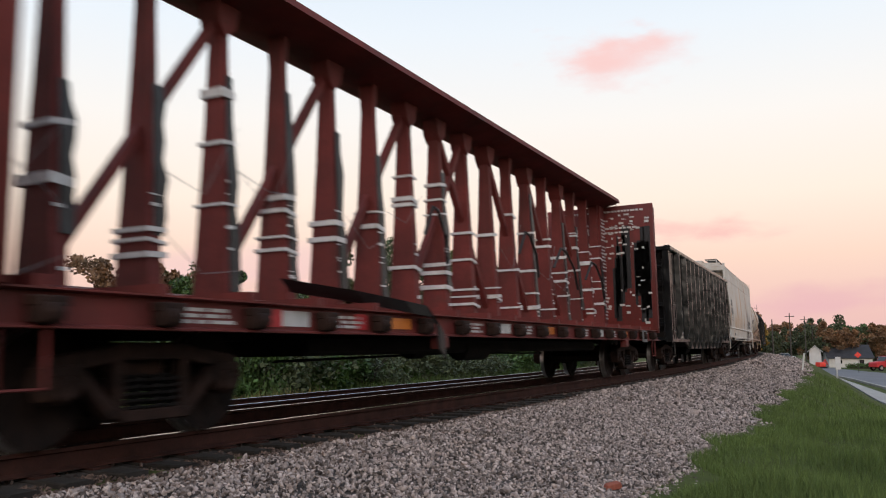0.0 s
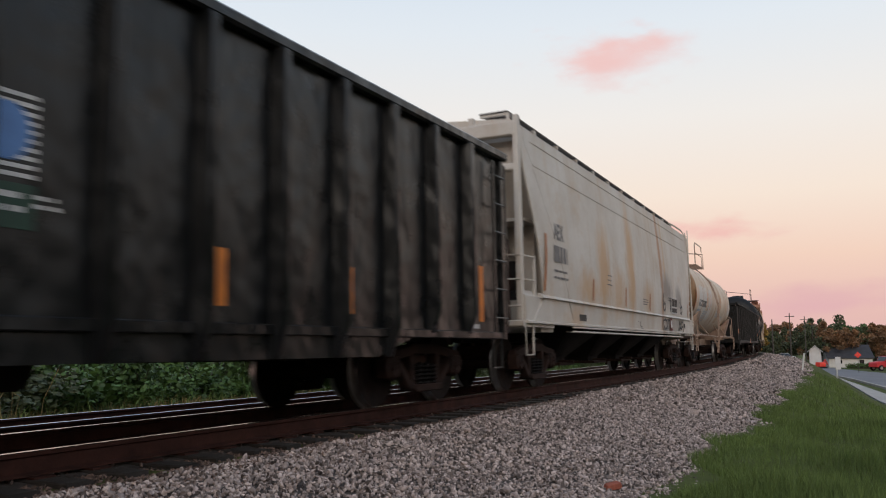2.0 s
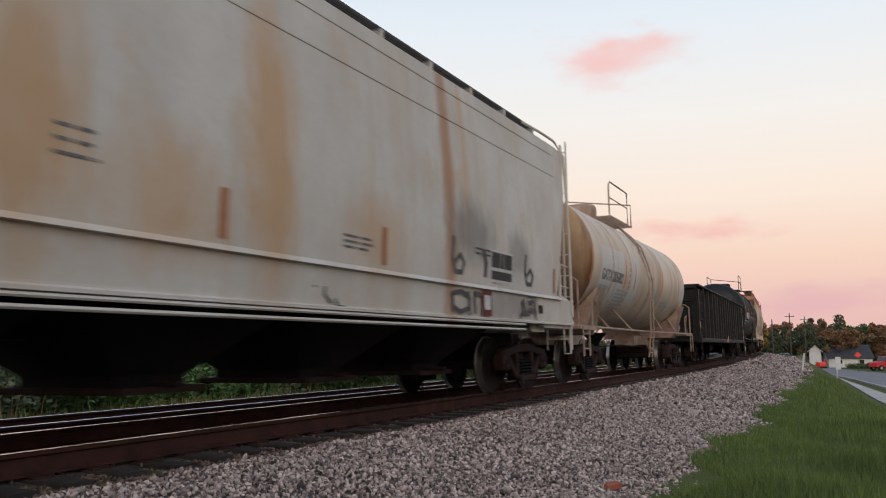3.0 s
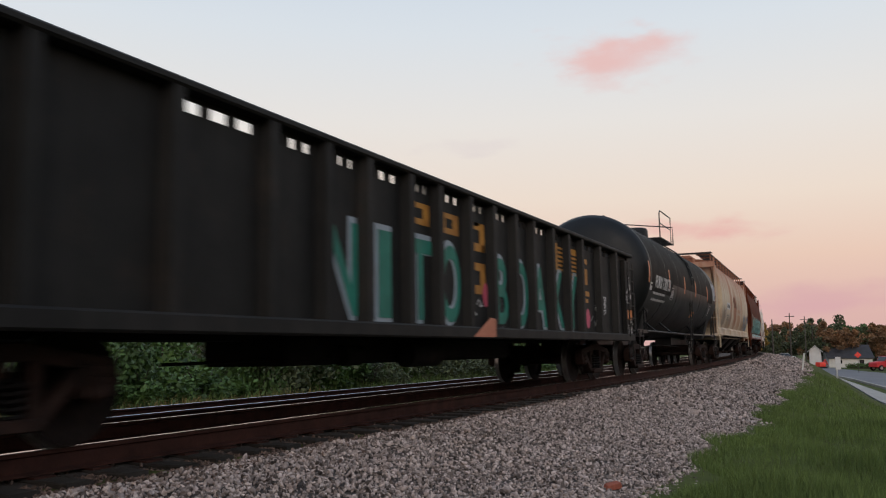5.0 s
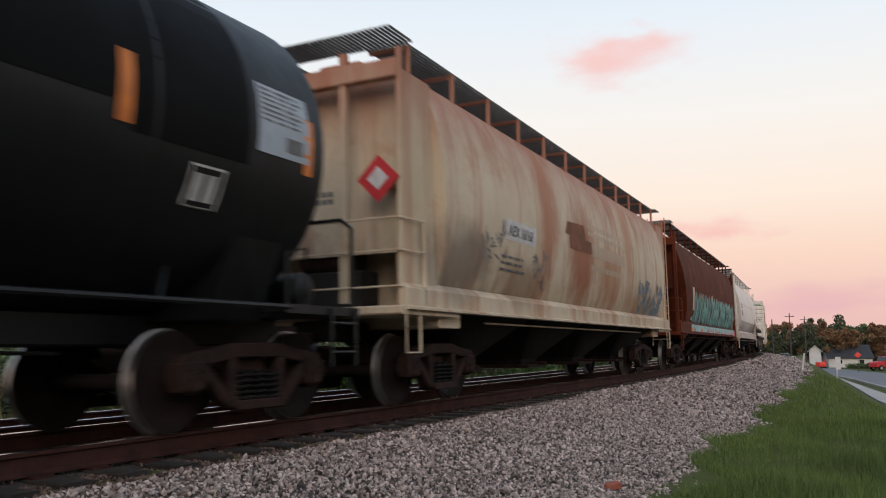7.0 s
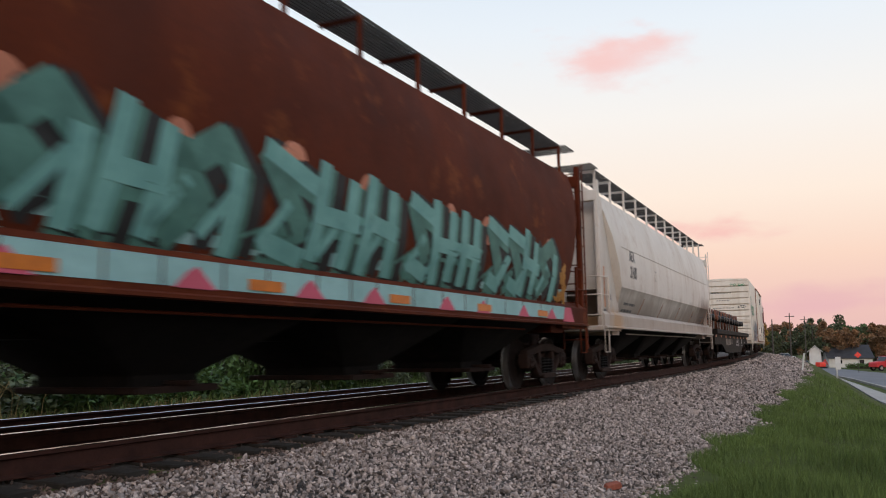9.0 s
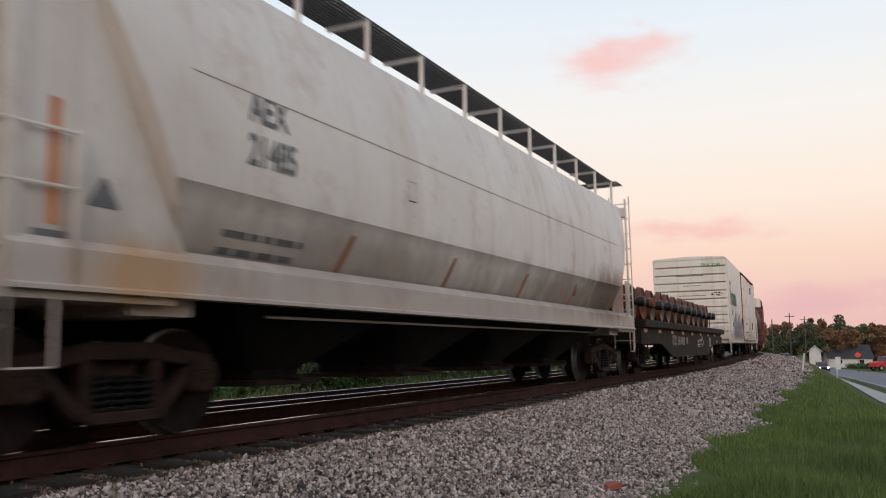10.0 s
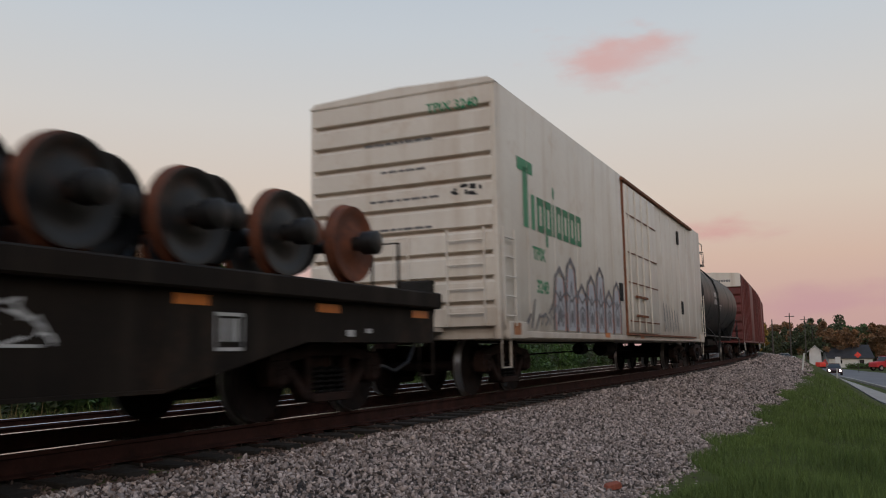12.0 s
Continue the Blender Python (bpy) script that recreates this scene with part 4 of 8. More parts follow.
# ---- trees, hedge, road and the far side ----
M.update({
    "leaf_green": material("green_leaves", (0.070, 0.125, 0.030), (0.028, 0.055, 0.016), 0.6, scale=0.5, fine=3, island=0.5),
    "leaf_bright": material("fresh_green_leaves", (0.085, 0.15, 0.034), (0.04, 0.08, 0.02), 0.6, scale=0.5, fine=3, island=0.4),
    "leaf_rust": material("rust_autumn_leaves", (0.25, 0.125, 0.058), (0.13, 0.080, 0.042), 0.7, scale=0.3, fine=2, island=0.4),
    "leaf_yellow": material("yellow_autumn_leaves", (0.36, 0.22, 0.045), (0.2, 0.13, 0.03), 0.7, scale=0.3, fine=2, island=0.35),
    "leaf_dark": material("dark_evergreen_leaves", (0.085, 0.100, 0.045), (0.045, 0.056, 0.027), 0.7, scale=0.3, fine=2, island=0.4),
    "bark": material("bark", (0.08, 0.062, 0.05), (0.04, 0.03, 0.025), 0.9, scale=6, fine=30, bump=0.01),
    "siding": material("white_siding", (0.62, 0.60, 0.57), (0.52, 0.50, 0.47), 0.7, scale=1, fine=10),
    "shingle": material("dark_shingles", (0.05, 0.05, 0.056), (0.035, 0.035, 0.04), 0.9, scale=1, fine=12),
    "pole_wood": material("weathered_pole", (0.10, 0.085, 0.075), (0.06, 0.05, 0.045), 0.9, scale=3, fine=30),
    "car_dark": material("dark_car_paint", (0.02, 0.022, 0.026), (0.014, 0.015, 0.018), 0.3, scale=2, fine=20),
    "car_glass": material("car_glass", (0.015, 0.017, 0.02), (0.01, 0.011, 0.013), 0.1, scale=2, fine=20, spec=0.8),
    "tyre": material("tyre_rubber", (0.015, 0.015, 0.015), (0.01, 0.01, 0.01), 0.9, scale=5, fine=40),
    "sign_red": material("fluorescent_sign", (0.80, 0.07, 0.045), (0.7, 0.05, 0.03), 0.5, scale=2, fine=20),
})


def lamp_material(name, colour, power):
    m = bpy.data.materials.new(name)
    m.use_nodes = True
    b = m.node_tree.nodes["Principled BSDF"]
    b.inputs["Base Color"].default_value = rgb(colour)
    b.inputs["Emission Color"].default_value = rgb(colour)
    b.inputs["Emission Strength"].default_value = power
    return m


M["headlight"] = lamp_material("headlight_glow", (1.0, 0.93, 0.82), 6.0)


def leaves(name, clumps, per, size, mat, flat=0.75):
    """Leaf quads scattered in clumps (x, y, z, radius), denser to the outside."""
    C = np.array(clumps)
    n = len(C) * per
    d = rng.normal(size=(n, 3))
    d /= np.linalg.norm(d, axis=1, keepdims=True)
    c = np.repeat(C, per, axis=0)
    P = c[:, :3] + d * (c[:, 3] * rng.random(n) ** 0.45)[:, None] * np.array([1, 1, flat])
    u = rng.normal(size=(n, 3))
    u /= np.linalg.norm(u, axis=1, keepdims=True)
    v = np.cross(u, rng.normal(size=(n, 3)))
    v /= np.linalg.norm(v, axis=1, keepdims=True)
    s = rng.uniform(0.6, 1.3, n)[:, None] * size
    Q = np.stack([P - u * s, P - v * s * 0.6, P + u * s, P + v * s * 0.6], 1).reshape(-1, 3)
    me = bpy.data.meshes.new(name)
    me.vertices.add(4 * n)
    me.vertices.foreach_set("co", Q.reshape(-1))
    me.loops.add(4 * n)
    me.loops.foreach_set("vertex_index", np.arange(4 * n))
    me.polygons.add(n)
    me.polygons.foreach_set("loop_start", np.arange(0, 4 * n, 4))
    me.update(calc_edges=True)
    me.materials.append(mat)
    return me


def tree(height, spread, mat, per, size, clumps=26, label="", sparse=1.0):
    """A tapered trunk with limbs and a crown of leaf clumps; it stands at its foot."""
    t = thing("tree", label, "tree")
    r = random.Random(int(height * 100 + spread * 7))
    s = Shape()
    top = height * 0.72
    s.loft([[(0.02 * z + w * math.cos(a), w * math.sin(a), z) for a in np.linspace(0, 2 * math.pi, 8)[:-1]] for z, w in ((-0.4, height * 0.028), (height * 0.1, height * 0.02), (top * 0.6, height * 0.013), (top, height * 0.004))])
    tips = []
    for i in range(11):
        z = height * r.uniform(0.26, 0.66)
        a = i * 2.4 + r.uniform(-0.3, 0.3)
        L = spread * r.uniform(0.55, 0.95) * (1.15 - 0.6 * abs(z / height - 0.45))
        e = (L * math.cos(a), L * math.sin(a), z + height * r.uniform(0.08, 0.26))
        mid = (e[0] * 0.5, e[1] * 0.5, z + (e[2] - z) * 0.35)
        s.tube([(0.02 * z, 0, z), mid, e], height * 0.006, 5)
        tips += [e, mid]
    part("trunk", s, M["bark"], t)
    cl = []
    for i in range(clumps):
        e = r.choice(tips)
        cl.append((e[0] + r.gauss(0, spread * 0.2), e[1] + r.gauss(0, spread * 0.2), min(height * 0.95, max(height * 0.13, e[2] - (height * 0.25 if i % 4 == 0 else 0) + r.gauss(height * 0.04, height * 0.11))), spread * r.uniform(0.16, 0.34) * sparse))
    part("crown", leaves("crown", cl, per, size, mat), None, t)
    return t


def stand(ob, x, y, turn=0.0, sink=0.0):
    s, o = track_frame(x, y)
    ob.matrix_basis = pose(x, y, float(ground_z(s, o)) - sink, 0, 0, turn)
    return ob


def woods():
    r = random.Random(17)
    kinds = [("leaf_rust", "rust-brown autumn tree behind the houses", 10.5, 4.2), ("leaf_dark", "dark green tree behind the houses", 11.0, 4.6),
             ("leaf_green", "green tree behind the houses", 10.0, 4.4), ("leaf_yellow", "yellowing autumn tree behind the houses", 9.5, 4.0)]
    protos = [tree(h, w, M[m], 130, 0.30, 48, label) for m, label, h, w in kinds]
    used = set()
    order = [0, 1, 0, 2, 0, 1, 3, 1, 0, 1, 0, 2]
    n = 0
    for d, count, lo, hi in ((172, 16, 0.30, 0.70), (196, 17, 0.28, 0.72), (222, 15, 0.26, 0.74)):
        for i in range(count):
            f = lo + (hi - lo) * (i + r.uniform(0.2, 0.8)) / count
            k = order[n % len(order)] if d > 180 else r.choice((1, 1, 2, 0))
            x, y = f * d, d + r.uniform(-6, 6)
            if d < 180 and 0.38 < f < 0.41:
                continue
            if k not in used:
                used.add(k)
                ob = protos[k]
            else:
                ob = copy_thing(protos[k], pose(0, 0, 0))
            stand(ob, x, y, r.uniform(0, 360), 0.2)
            ob.scale = [r.uniform(0.80, 1.02) * (d / 200)] * 3
            tagged(ob, group="far woods")
            n += 1
    # unseen trees added behind the camera; they dim horizon light and reflections
    for i in range(44):
        a = radians(52 + 160 * (i + r.uniform(0.1, 0.9)) / 44)
        d = (34, 41)[i % 2] + r.uniform(-2, 2)
        ob = copy_thing(protos[(1, 2, 1, 0)[i % 4]], pose(0, 0, 0))
        stand(ob, d * math.sin(a), d * math.cos(a), r.uniform(0, 360), 0.2)
        ob.scale = [r.uniform(0.60, 0.85)] * 3
        tagged(ob, "unseen tree added behind the camera to dim low light", group="wood across the road")
    # trees beyond the second track
    near = [(-33.0, 62, 5.4, 3.2, "leaf_green"), (-27.0, 58, 4.8, 3.0, "leaf_dark"), (-20.0, 52, 4.4, 3.0, "leaf_green"), (-13.0, 52, 4.6, 3.2, "leaf_dark"), (-16.5, 58, 5.0, 3.0, "leaf_green"), (-29.4, 60, 7.6, 3.0, "leaf_green"), (-22.3, 61, 9.9, 5.0, "leaf_rust"), (-18.6, 62, 9.2, 3.6, "leaf_green"), (-11.5, 62, 6.2, 3.0, "leaf_green"), (-8.2, 60, 7.2, 2.6, "leaf_dark"),
            (-5.0, 61, 9.3, 3.2, "leaf_dark"), (-2.6, 66, 10.4, 3.8, "leaf_green"), (2.0, 68, 9.6, 3.6, "leaf_dark"), (6.8, 70, 9.0, 3.2, "leaf_green"), (9.6, 74, 9.2, 3.4, "leaf_dark")]
    labels = {"leaf_green": "green tree beyond the second track", "leaf_rust": "sparse orange-brown autumn tree beyond the second track", "leaf_dark": "dark green tree beyond the second track"}
    for x, y, h, w, m in near:
        stand(tree(h, w, M[m], 400 if m != "leaf_rust" else 260, 0.17, 38 if m != "leaf_rust" else 80, labels[m], 0.8 if m == "leaf_rust" else 1.1), x, y, r.uniform(0, 360), 0.1)


woods()


def hedge():
    """Rank shrubs along the far track."""
    r = random.Random(23)
    protos = []
    for m, label, h, w in (("leaf_green", "broad-leaved green shrub beside the far track", 2.4, 1.9), ("leaf_bright", "fresh green shrub beside the far track", 2.0, 1.7), ("leaf_dark", "dark tangled shrub beside the far track", 2.6, 2.0)):
        b = thing("shrub", label, "shrub", "hedge beside the track")
        s = Shape()
        tips = []
        for i in range(9):
            a, L = i * 2.4, r.uniform(0.4, 1.0)
            e = (w * 0.6 * L * math.cos(a), w * 0.6 * L * math.sin(a), h * r.uniform(0.5, 0.95))
            s.tube([(0.1 * math.cos(a), 0.1 * math.sin(a), -0.1), (e[0] * 0.4, e[1] * 0.4, e[2] * 0.55), e], 0.02, 5)
            tips.append(e)
        part("stem", s, M["bark"], b)
        cl = [(t[0] + r.gauss(0, 0.3), t[1] + r.gauss(0, 0.3), r.uniform(0.15, 1.0) * t[2], r.uniform(0.35, 0.75)) for t in tips for _ in range(3)]
        part("foliage", leaves("foliage", cl, 120, 0.092, M[m], 0.85), None, b)
        protos.append(b)
    used = set()
    s = -8.0
    i = 0
    while s < 75:
        for o in (-10.6 + r.uniform(-0.6, 0.5), -13.2 + r.uniform(-0.8, 0.8)):
            k = i % 3 if r.random() < 0.7 else r.randrange(3)
            i += 1
            if k not in used:
                used.add(k)
                ob = protos[k]
            else:
                ob = copy_thing(protos[k], pose(0, 0, 0))
            x, y, a = on_track(s + r.uniform(-0.8, 0.8), o)
            stand(ob, x, y, r.uniform(0, 360))
            ob.scale = [r.uniform(0.7, 1.25)] * 2 + [r.uniform(0.5, 1.2) * (0.8 if s < 6 else 1.0)]
        s += 1.9
    # bare tan stalks in front of it
    st = Shape()
    for _ in range(90):
        x, y, a = on_track(r.uniform(6, 12), r.uniform(-9.6, -8.9))
        z = float(ground_z(*track_frame(x, y)))
        st.tube([(x, y, z - 0.05), (x + r.uniform(-0.15, 0.15), y + r.uniform(-0.15, 0.15), z + r.uniform(0.4, 0.7)), (x + r.uniform(-0.45, 0.45), y + r.uniform(-0.3, 0.3), z + r.uniform(0.8, 1.2))], 0.008, 4)
    tagged(new("dry_stalks", st.mesh("dry_stalks", M["dry"])), "bare tan weed stalks", "weeds", kind="stuff")


hedge()


def strip(name, left, width, lift, mat, label, category):
    """A paved strip: its left edge in the plan, its width to the right."""
    v, f = [], []
    pts = []
    for (x0, y0), (x1, y1) in zip(left, left[1:]):
        for k in range(8):
            pts.append((x0 + (x1 - x0) * k / 8, y0 + (y1 - y0) * k / 8))
    pts.append(left[-1])
    for x, y in pts:
        for k in range(7):
            px = x + width * k / 6
            s, o = track_frame(px, y - 0.34 * width * k / 6)
            z = float(ground_z(s, o)) + lift + 0.06
            v.append((px, y - 0.34 * width * k / 6, z))
    for i in range(len(pts) - 1):
        for k in range(6):
            a = i * 7 + k
            f.append((a, a + 1, a + 8, a + 7))
    n = len(v)
    skirt = [(x, y, z - 0.3) for x, y, z in v]
    sh = Shape().add(v + skirt, f + [(i * 7, (i + 1) * 7, n + (i + 1) * 7, n + i * 7) for i in range(len(pts) - 1)] + [(i * 7 + 6, n + i * 7 + 6, n + (i + 1) * 7 + 6, (i + 1) * 7 + 6) for i in range(len(pts) - 1)])
    return tagged(new(name, sh.mesh(name, mat)), label, category, kind="structure")


ROAD_EDGE = [(20.5, 24.0), (35.2, 66.0), (44.9, 95.0), (57.4, 132.0), (62.5, 158.0), (66.0, 205.0), (73.0, 300.0)]
strip("road", ROAD_EDGE, 9.6, 0.03, M["asphalt"], "grey asphalt road falling away past the houses", "road")
strip("pavement", [(12.0, 9.5), (26.9, 52.0), (38.4, 84.0), (42.6, 95.0)], 1.5, 0.05, M["concrete"], "pale concrete footpath in the grass", "pavement")
strip("kerb", [(x - 0.25, y) for x, y in ROAD_EDGE[:4]], 0.22, 0.12, M["concrete"], "pale concrete kerb", "kerb")


def house(name, label, x, y, turn, w, d, wall, ridge, roof_mat="shingle"):
    """A gabled house: w along its ridge, d deep."""
    h = thing(name, label, "house")
    part("wall", Shape().prism([(-d / 2, -0.4), (d / 2, -0.4), (d / 2, wall), (0, ridge - 0.12), (-d / 2, wall)], -w / 2, w / 2), M["siding"], h)
    for k in (1, -1):
        q = [(k * (d / 2 + 0.35), wall - 0.25), (0, ridge - 0.03), (0, ridge + 0.1), (k * (d / 2 + 0.35), wall - 0.1)]
        part("roof", Shape().prism(q, -w / 2 - 0.3, w / 2 + 0.3), M[roof_mat], h)
        for i in range(max(1, int(w / 3))):
            cx = -w / 2 + (i + 0.5) * w / max(1, int(w / 3))
            win = part("window", Shape().cbox(cx - 0.5, cx + 0.5, *sorted((k * d / 2, k * (d / 2 + 0.05))), wall * 0.35, wall * 0.8, 0.02), M["siding"], h)
            part("pane", Shape().box(cx - 0.42, cx + 0.42, *sorted((k * (d / 2 + 0.05), k * (d / 2 + 0.06))), wall * 0.39, wall * 0.76), M["car_glass"], win)
    return stand(h, x, y, turn)


house("house", "low white house with a long dark shingle roof", 79.6, 166, -14, 7.8, 8.0, 2.0, 4.3)
house("house", "white gabled shed end facing the road", 70.9, 160, 66, 2.0, 2.0, 3.2, 4.2, "siding")
house("house", "white house at the edge of the woods", 92.5, 170, -10, 6.0, 6.0, 3.4, 5.2, "siding")
house("house", "small pale house beyond the second track", -57.5, 118, 20, 5.5, 5.0, 2.2, 3.9)


def utility_pole(x, y, h, lean=0.0, arm=True):
    p = thing("utility_pole", "weathered wooden utility pole", "pole", "utility poles")
    part("pole", Shape().loft([[(r * math.cos(a), r * math.sin(a), z) for a in np.linspace(0, 2 * math.pi, 9)[:-1]] for z, r in ((-0.5, 0.11), (h, 0.07))]), M["pole_wood"], p)
    if arm:
        part("crossarm", Shape().cbox(-1.1, 1.1, -0.06, 0.06, h - 0.7, h - 0.58, 0.01), M["pole_wood"], p)
        part("insulator", Shape().lathe([(0, 0.05), (0.12, 0.07), (0.2, 0.03)], 8, "z", (0.9, 0, h - 0.58)), M["siding"], p)
    s, o = track_frame(x, y)
    p.matrix_basis = pose(x, y, float(ground_z(s, o)), 0, lean, 25)


utility_pole(62.2, 150, 9.3)
utility_pole(69.2, 160, 9.8)
utility_pole(75.0, 170, 9.0)
utility_pole(48.0, 122, 5.0, 0, False)
utility_pole(93.0, 180, 8.6)
utility_pole(-22.2, 60, 9.4)


def post(name, label, x, y, h, w, mat, lean=0.0):
    p = thing(name, label, "post")
    part("stake", Shape().cbox(-w / 2, w / 2, -w / 3, w / 3, -0.25, h, 0.01), mat, p)
    part("cap", Shape().cbox(-w / 2 - 0.01, w / 2 + 0.01, -w / 3 - 0.01, w / 3 + 0.01, h, h + 0.03, 0.005), mat, p)
    s, o = track_frame(x, y)
    p.matrix_basis = pose(x, y, float(ground_z(s, o)), 0, lean, 0)


post("marker_post", "leaning white marker post at the edge of the bank", 19.2, 45.0, 0.95, 0.09, M["siding"], 9)
post("marker_post", "thin white stake beside the footpath", 29.7, 63.5, 0.7, 0.08, M["siding"], 2)


def roadside():
    s = thing("road_sign", "orange-red diamond road sign on a post", "sign")
    part("pole", Shape().tube([(0, 0, -1.2), (0, 0, 1.7)], 0.04, 8), M["pole_wood"], s)
    part("board", Shape().prism([(0, 1.47), (0.5, 1.97), (0, 2.47), (-0.5, 1.97)], -0.02, 0.02, "y"), M["sign_red"], s)
    stand(s, 64.2, 130.0, -25, -0.8)
    b = thing("sign_board", "upright pale board beside the road", "sign")
    part("board", Shape().cbox(-0.42, 0.42, -0.08, 0.08, 0.15, 2.3, 0.03), M["siding"], b)
    part("foot", Shape().cbox(-0.5, 0.5, -0.2, 0.2, -0.2, 0.15, 0.02), M["concrete"], b)
    stand(b, 68.6, 146.0, -25)
    m = thing("digger", "small orange machine beside the shed", "machine")
    part("body", Shape().cbox(-0.7, 0.7, -0.6, 0.6, 0.3, 1.2, 0.15), M["sign_red"], m, bevel=0.05)
    part("track", Shape().cbox(-0.9, 0.9, -0.7, -0.4, 0, 0.4, 0.15).cbox(-0.9, 0.9, 0.4, 0.7, 0, 0.4, 0.15), M["tyre"], m)
    part("boom", Shape().tube([(0.5, 0, 0.9), (1.1, 0, 1.7), (1.7, 0, 0.7)], 0.09, 6), M["sign_red"], m)
    stand(m, 69.6, 155.0, 20)
    hg = thing("hedge", "clipped green hedge before the house", "hedge")
    part("foliage", leaves("foliage", [(x, 0, 0.5, 0.6) for x in np.linspace(-3, 3, 12)], 90, 0.16, M["leaf_green"], 0.9), None, hg)
    part("stem", Shape().cbox(-3, 3, -0.05, 0.05, 0, 0.5), M["bark"], hg)
    stand(hg, 78.0, 155.0, -15)


roadside()


def road_car(name, label, paint):
    """A saloon car; it faces +x and stands at its middle."""
    c = thing(name, label, "car")
    low = [(-2.2, 0.35), (-2.22, 0.78), (-1.7, 0.92), (1.0, 0.90), (2.05, 0.74), (2.22, 0.5), (2.15, 0.3)]
    part("body", Shape().prism(low, -0.88, 0.88, "y"), paint, c, bevel=0.08)
    part("cabin", Shape().loft([[(-1.75, y, 0.9), (1.0, y, 0.88), (0.35, y * 0.8, 1.42), (-1.05, y * 0.8, 1.44)] for y in (-0.82, 0.82)], smooth=False), M["car_glass"], c, bevel=0.05)
    part("roof", Shape().cbox(-1.0, 0.3, -0.64, 0.64, 1.41, 1.47, 0.02), paint, c)
    for x in (-1.35, 1.35):
        for y in (-0.8, 0.8):
            w = part("wheel", Shape().lathe([(-0.1, 0.2), (-0.1, 0.31), (0.1, 0.31), (0.1, 0.2)], 20, "y", (x, y, 0.31)), M["tyre"], c)
            part("rim", Shape().lathe([(-0.105, 0.03), (-0.105, 0.2), (0.105, 0.2), (0.105, 0.03)], 16, "y", (x, y, 0.31)), M["bright_steel"], w)
    return c


road_car_moving = road_car("car", "dark red-black car driving with its headlights on", material("dark_red_car", (0.06, 0.012, 0.014), (0.04, 0.01, 0.01), 0.3, scale=2, fine=20))
for y in (-0.62, 0.62):
    part("headlight", Shape().lathe([(0.0, 0.02), (0.01, 0.13), (0.03, 0.12), (0.05, 0.02)], 14, "x", (2.18, y, 0.62)), M["headlight"], road_car_moving, "glowing headlight")
part("grille", Shape().cbox(2.17, 2.24, -0.4, 0.4, 0.42, 0.6, 0.02), M["tyre"], road_car_moving)
stand(road_car("car", "parked dark car by the woods", M["car_dark"]), 63.5, 152.0, 160)
stand(road_car("car", "parked white car by the woods", M["siding"]), 62.0, 153.5, 150)


def red_truck():
    t = thing("truck", "red tow truck parked by the road", "truck")
    red = M["red"]
    part("chassis", Shape().cbox(-3.2, 3.0, -0.5, 0.5, 0.55, 0.85, 0.05), M["under"], t)
    part("hood", Shape().prism([(1.2, 0.6), (3.1, 0.6), (3.1, 1.25), (2.9, 1.45), (1.2, 1.6)], -0.95, 0.95, "y"), red, t, bevel=0.06)
    cab = part("cab", Shape().prism([(-0.7, 0.6), (1.3, 0.6), (1.3, 1.6), (0.9, 2.45), (-0.6, 2.5), (-0.7, 2.3)], -1.05, 1.05, "y"), red, t, bevel=0.06)
    part("window", Shape().box(-0.3, 0.8, 1.05, 1.07, 1.65, 2.25), M["car_glass"], cab)
    part("windscreen", Shape().prism([(1.28, 1.65), (1.32, 1.65), (0.96, 2.4), (0.92, 2.4)], -0.9, 0.9, "y"), M["car_glass"], cab)
    part("bed", Shape().cbox(-3.4, -0.8, -1.1, 1.1, 0.85, 1.2, 0.05), red, t)
    part("boom", Shape().cbox(-1.2, -0.9, -0.2, 0.2, 1.2, 2.2, 0.03).tube([(-1.0, 0, 2.1), (-3.6, 0, 2.9)], 0.12, 6), M["under"], t)
    for x in (-2.2, 2.2):
        for y in (-0.9, 0.9):
            w = part("wheel", Shape().lathe([(-0.14, 0.28), (-0.14, 0.48), (0.14, 0.48), (0.14, 0.28)], 20, "y", (x, y, 0.48)), M["tyre"], t)
            part("rim", Shape().lathe([(-0.15, 0.05), (-0.15, 0.28), (0.15, 0.28), (0.15, 0.05)], 16, "y", (x, y, 0.48)), M["bright_steel"], w)
    stand(t, 75.6, 143.0, 195)


red_truck()
brick = thing("brick_scrap", "broken piece of red brick lying on the ballast", "brick")
part("piece", Shape().loft([[(-0.10, -0.05, -0.02), (0.09, -0.06, -0.02), (0.11, 0.03, -0.02), (-0.06, 0.06, -0.02)], [(-0.09, -0.045, 0.035), (0.07, -0.05, 0.045), (0.09, 0.025, 0.04), (-0.05, 0.05, 0.03)]], smooth=False), material("red_brick", (0.34, 0.10, 0.06), (0.24, 0.07, 0.045), 0.9, scale=20, fine=90, bump=0.003), brick, bevel=0.008)
bx, by, _ = on_track(7.9, 4.15)
brick.matrix_basis = pose(bx, by, float(bed_z(7.9, 4.15)) + 0.03, 8, -5, 30)


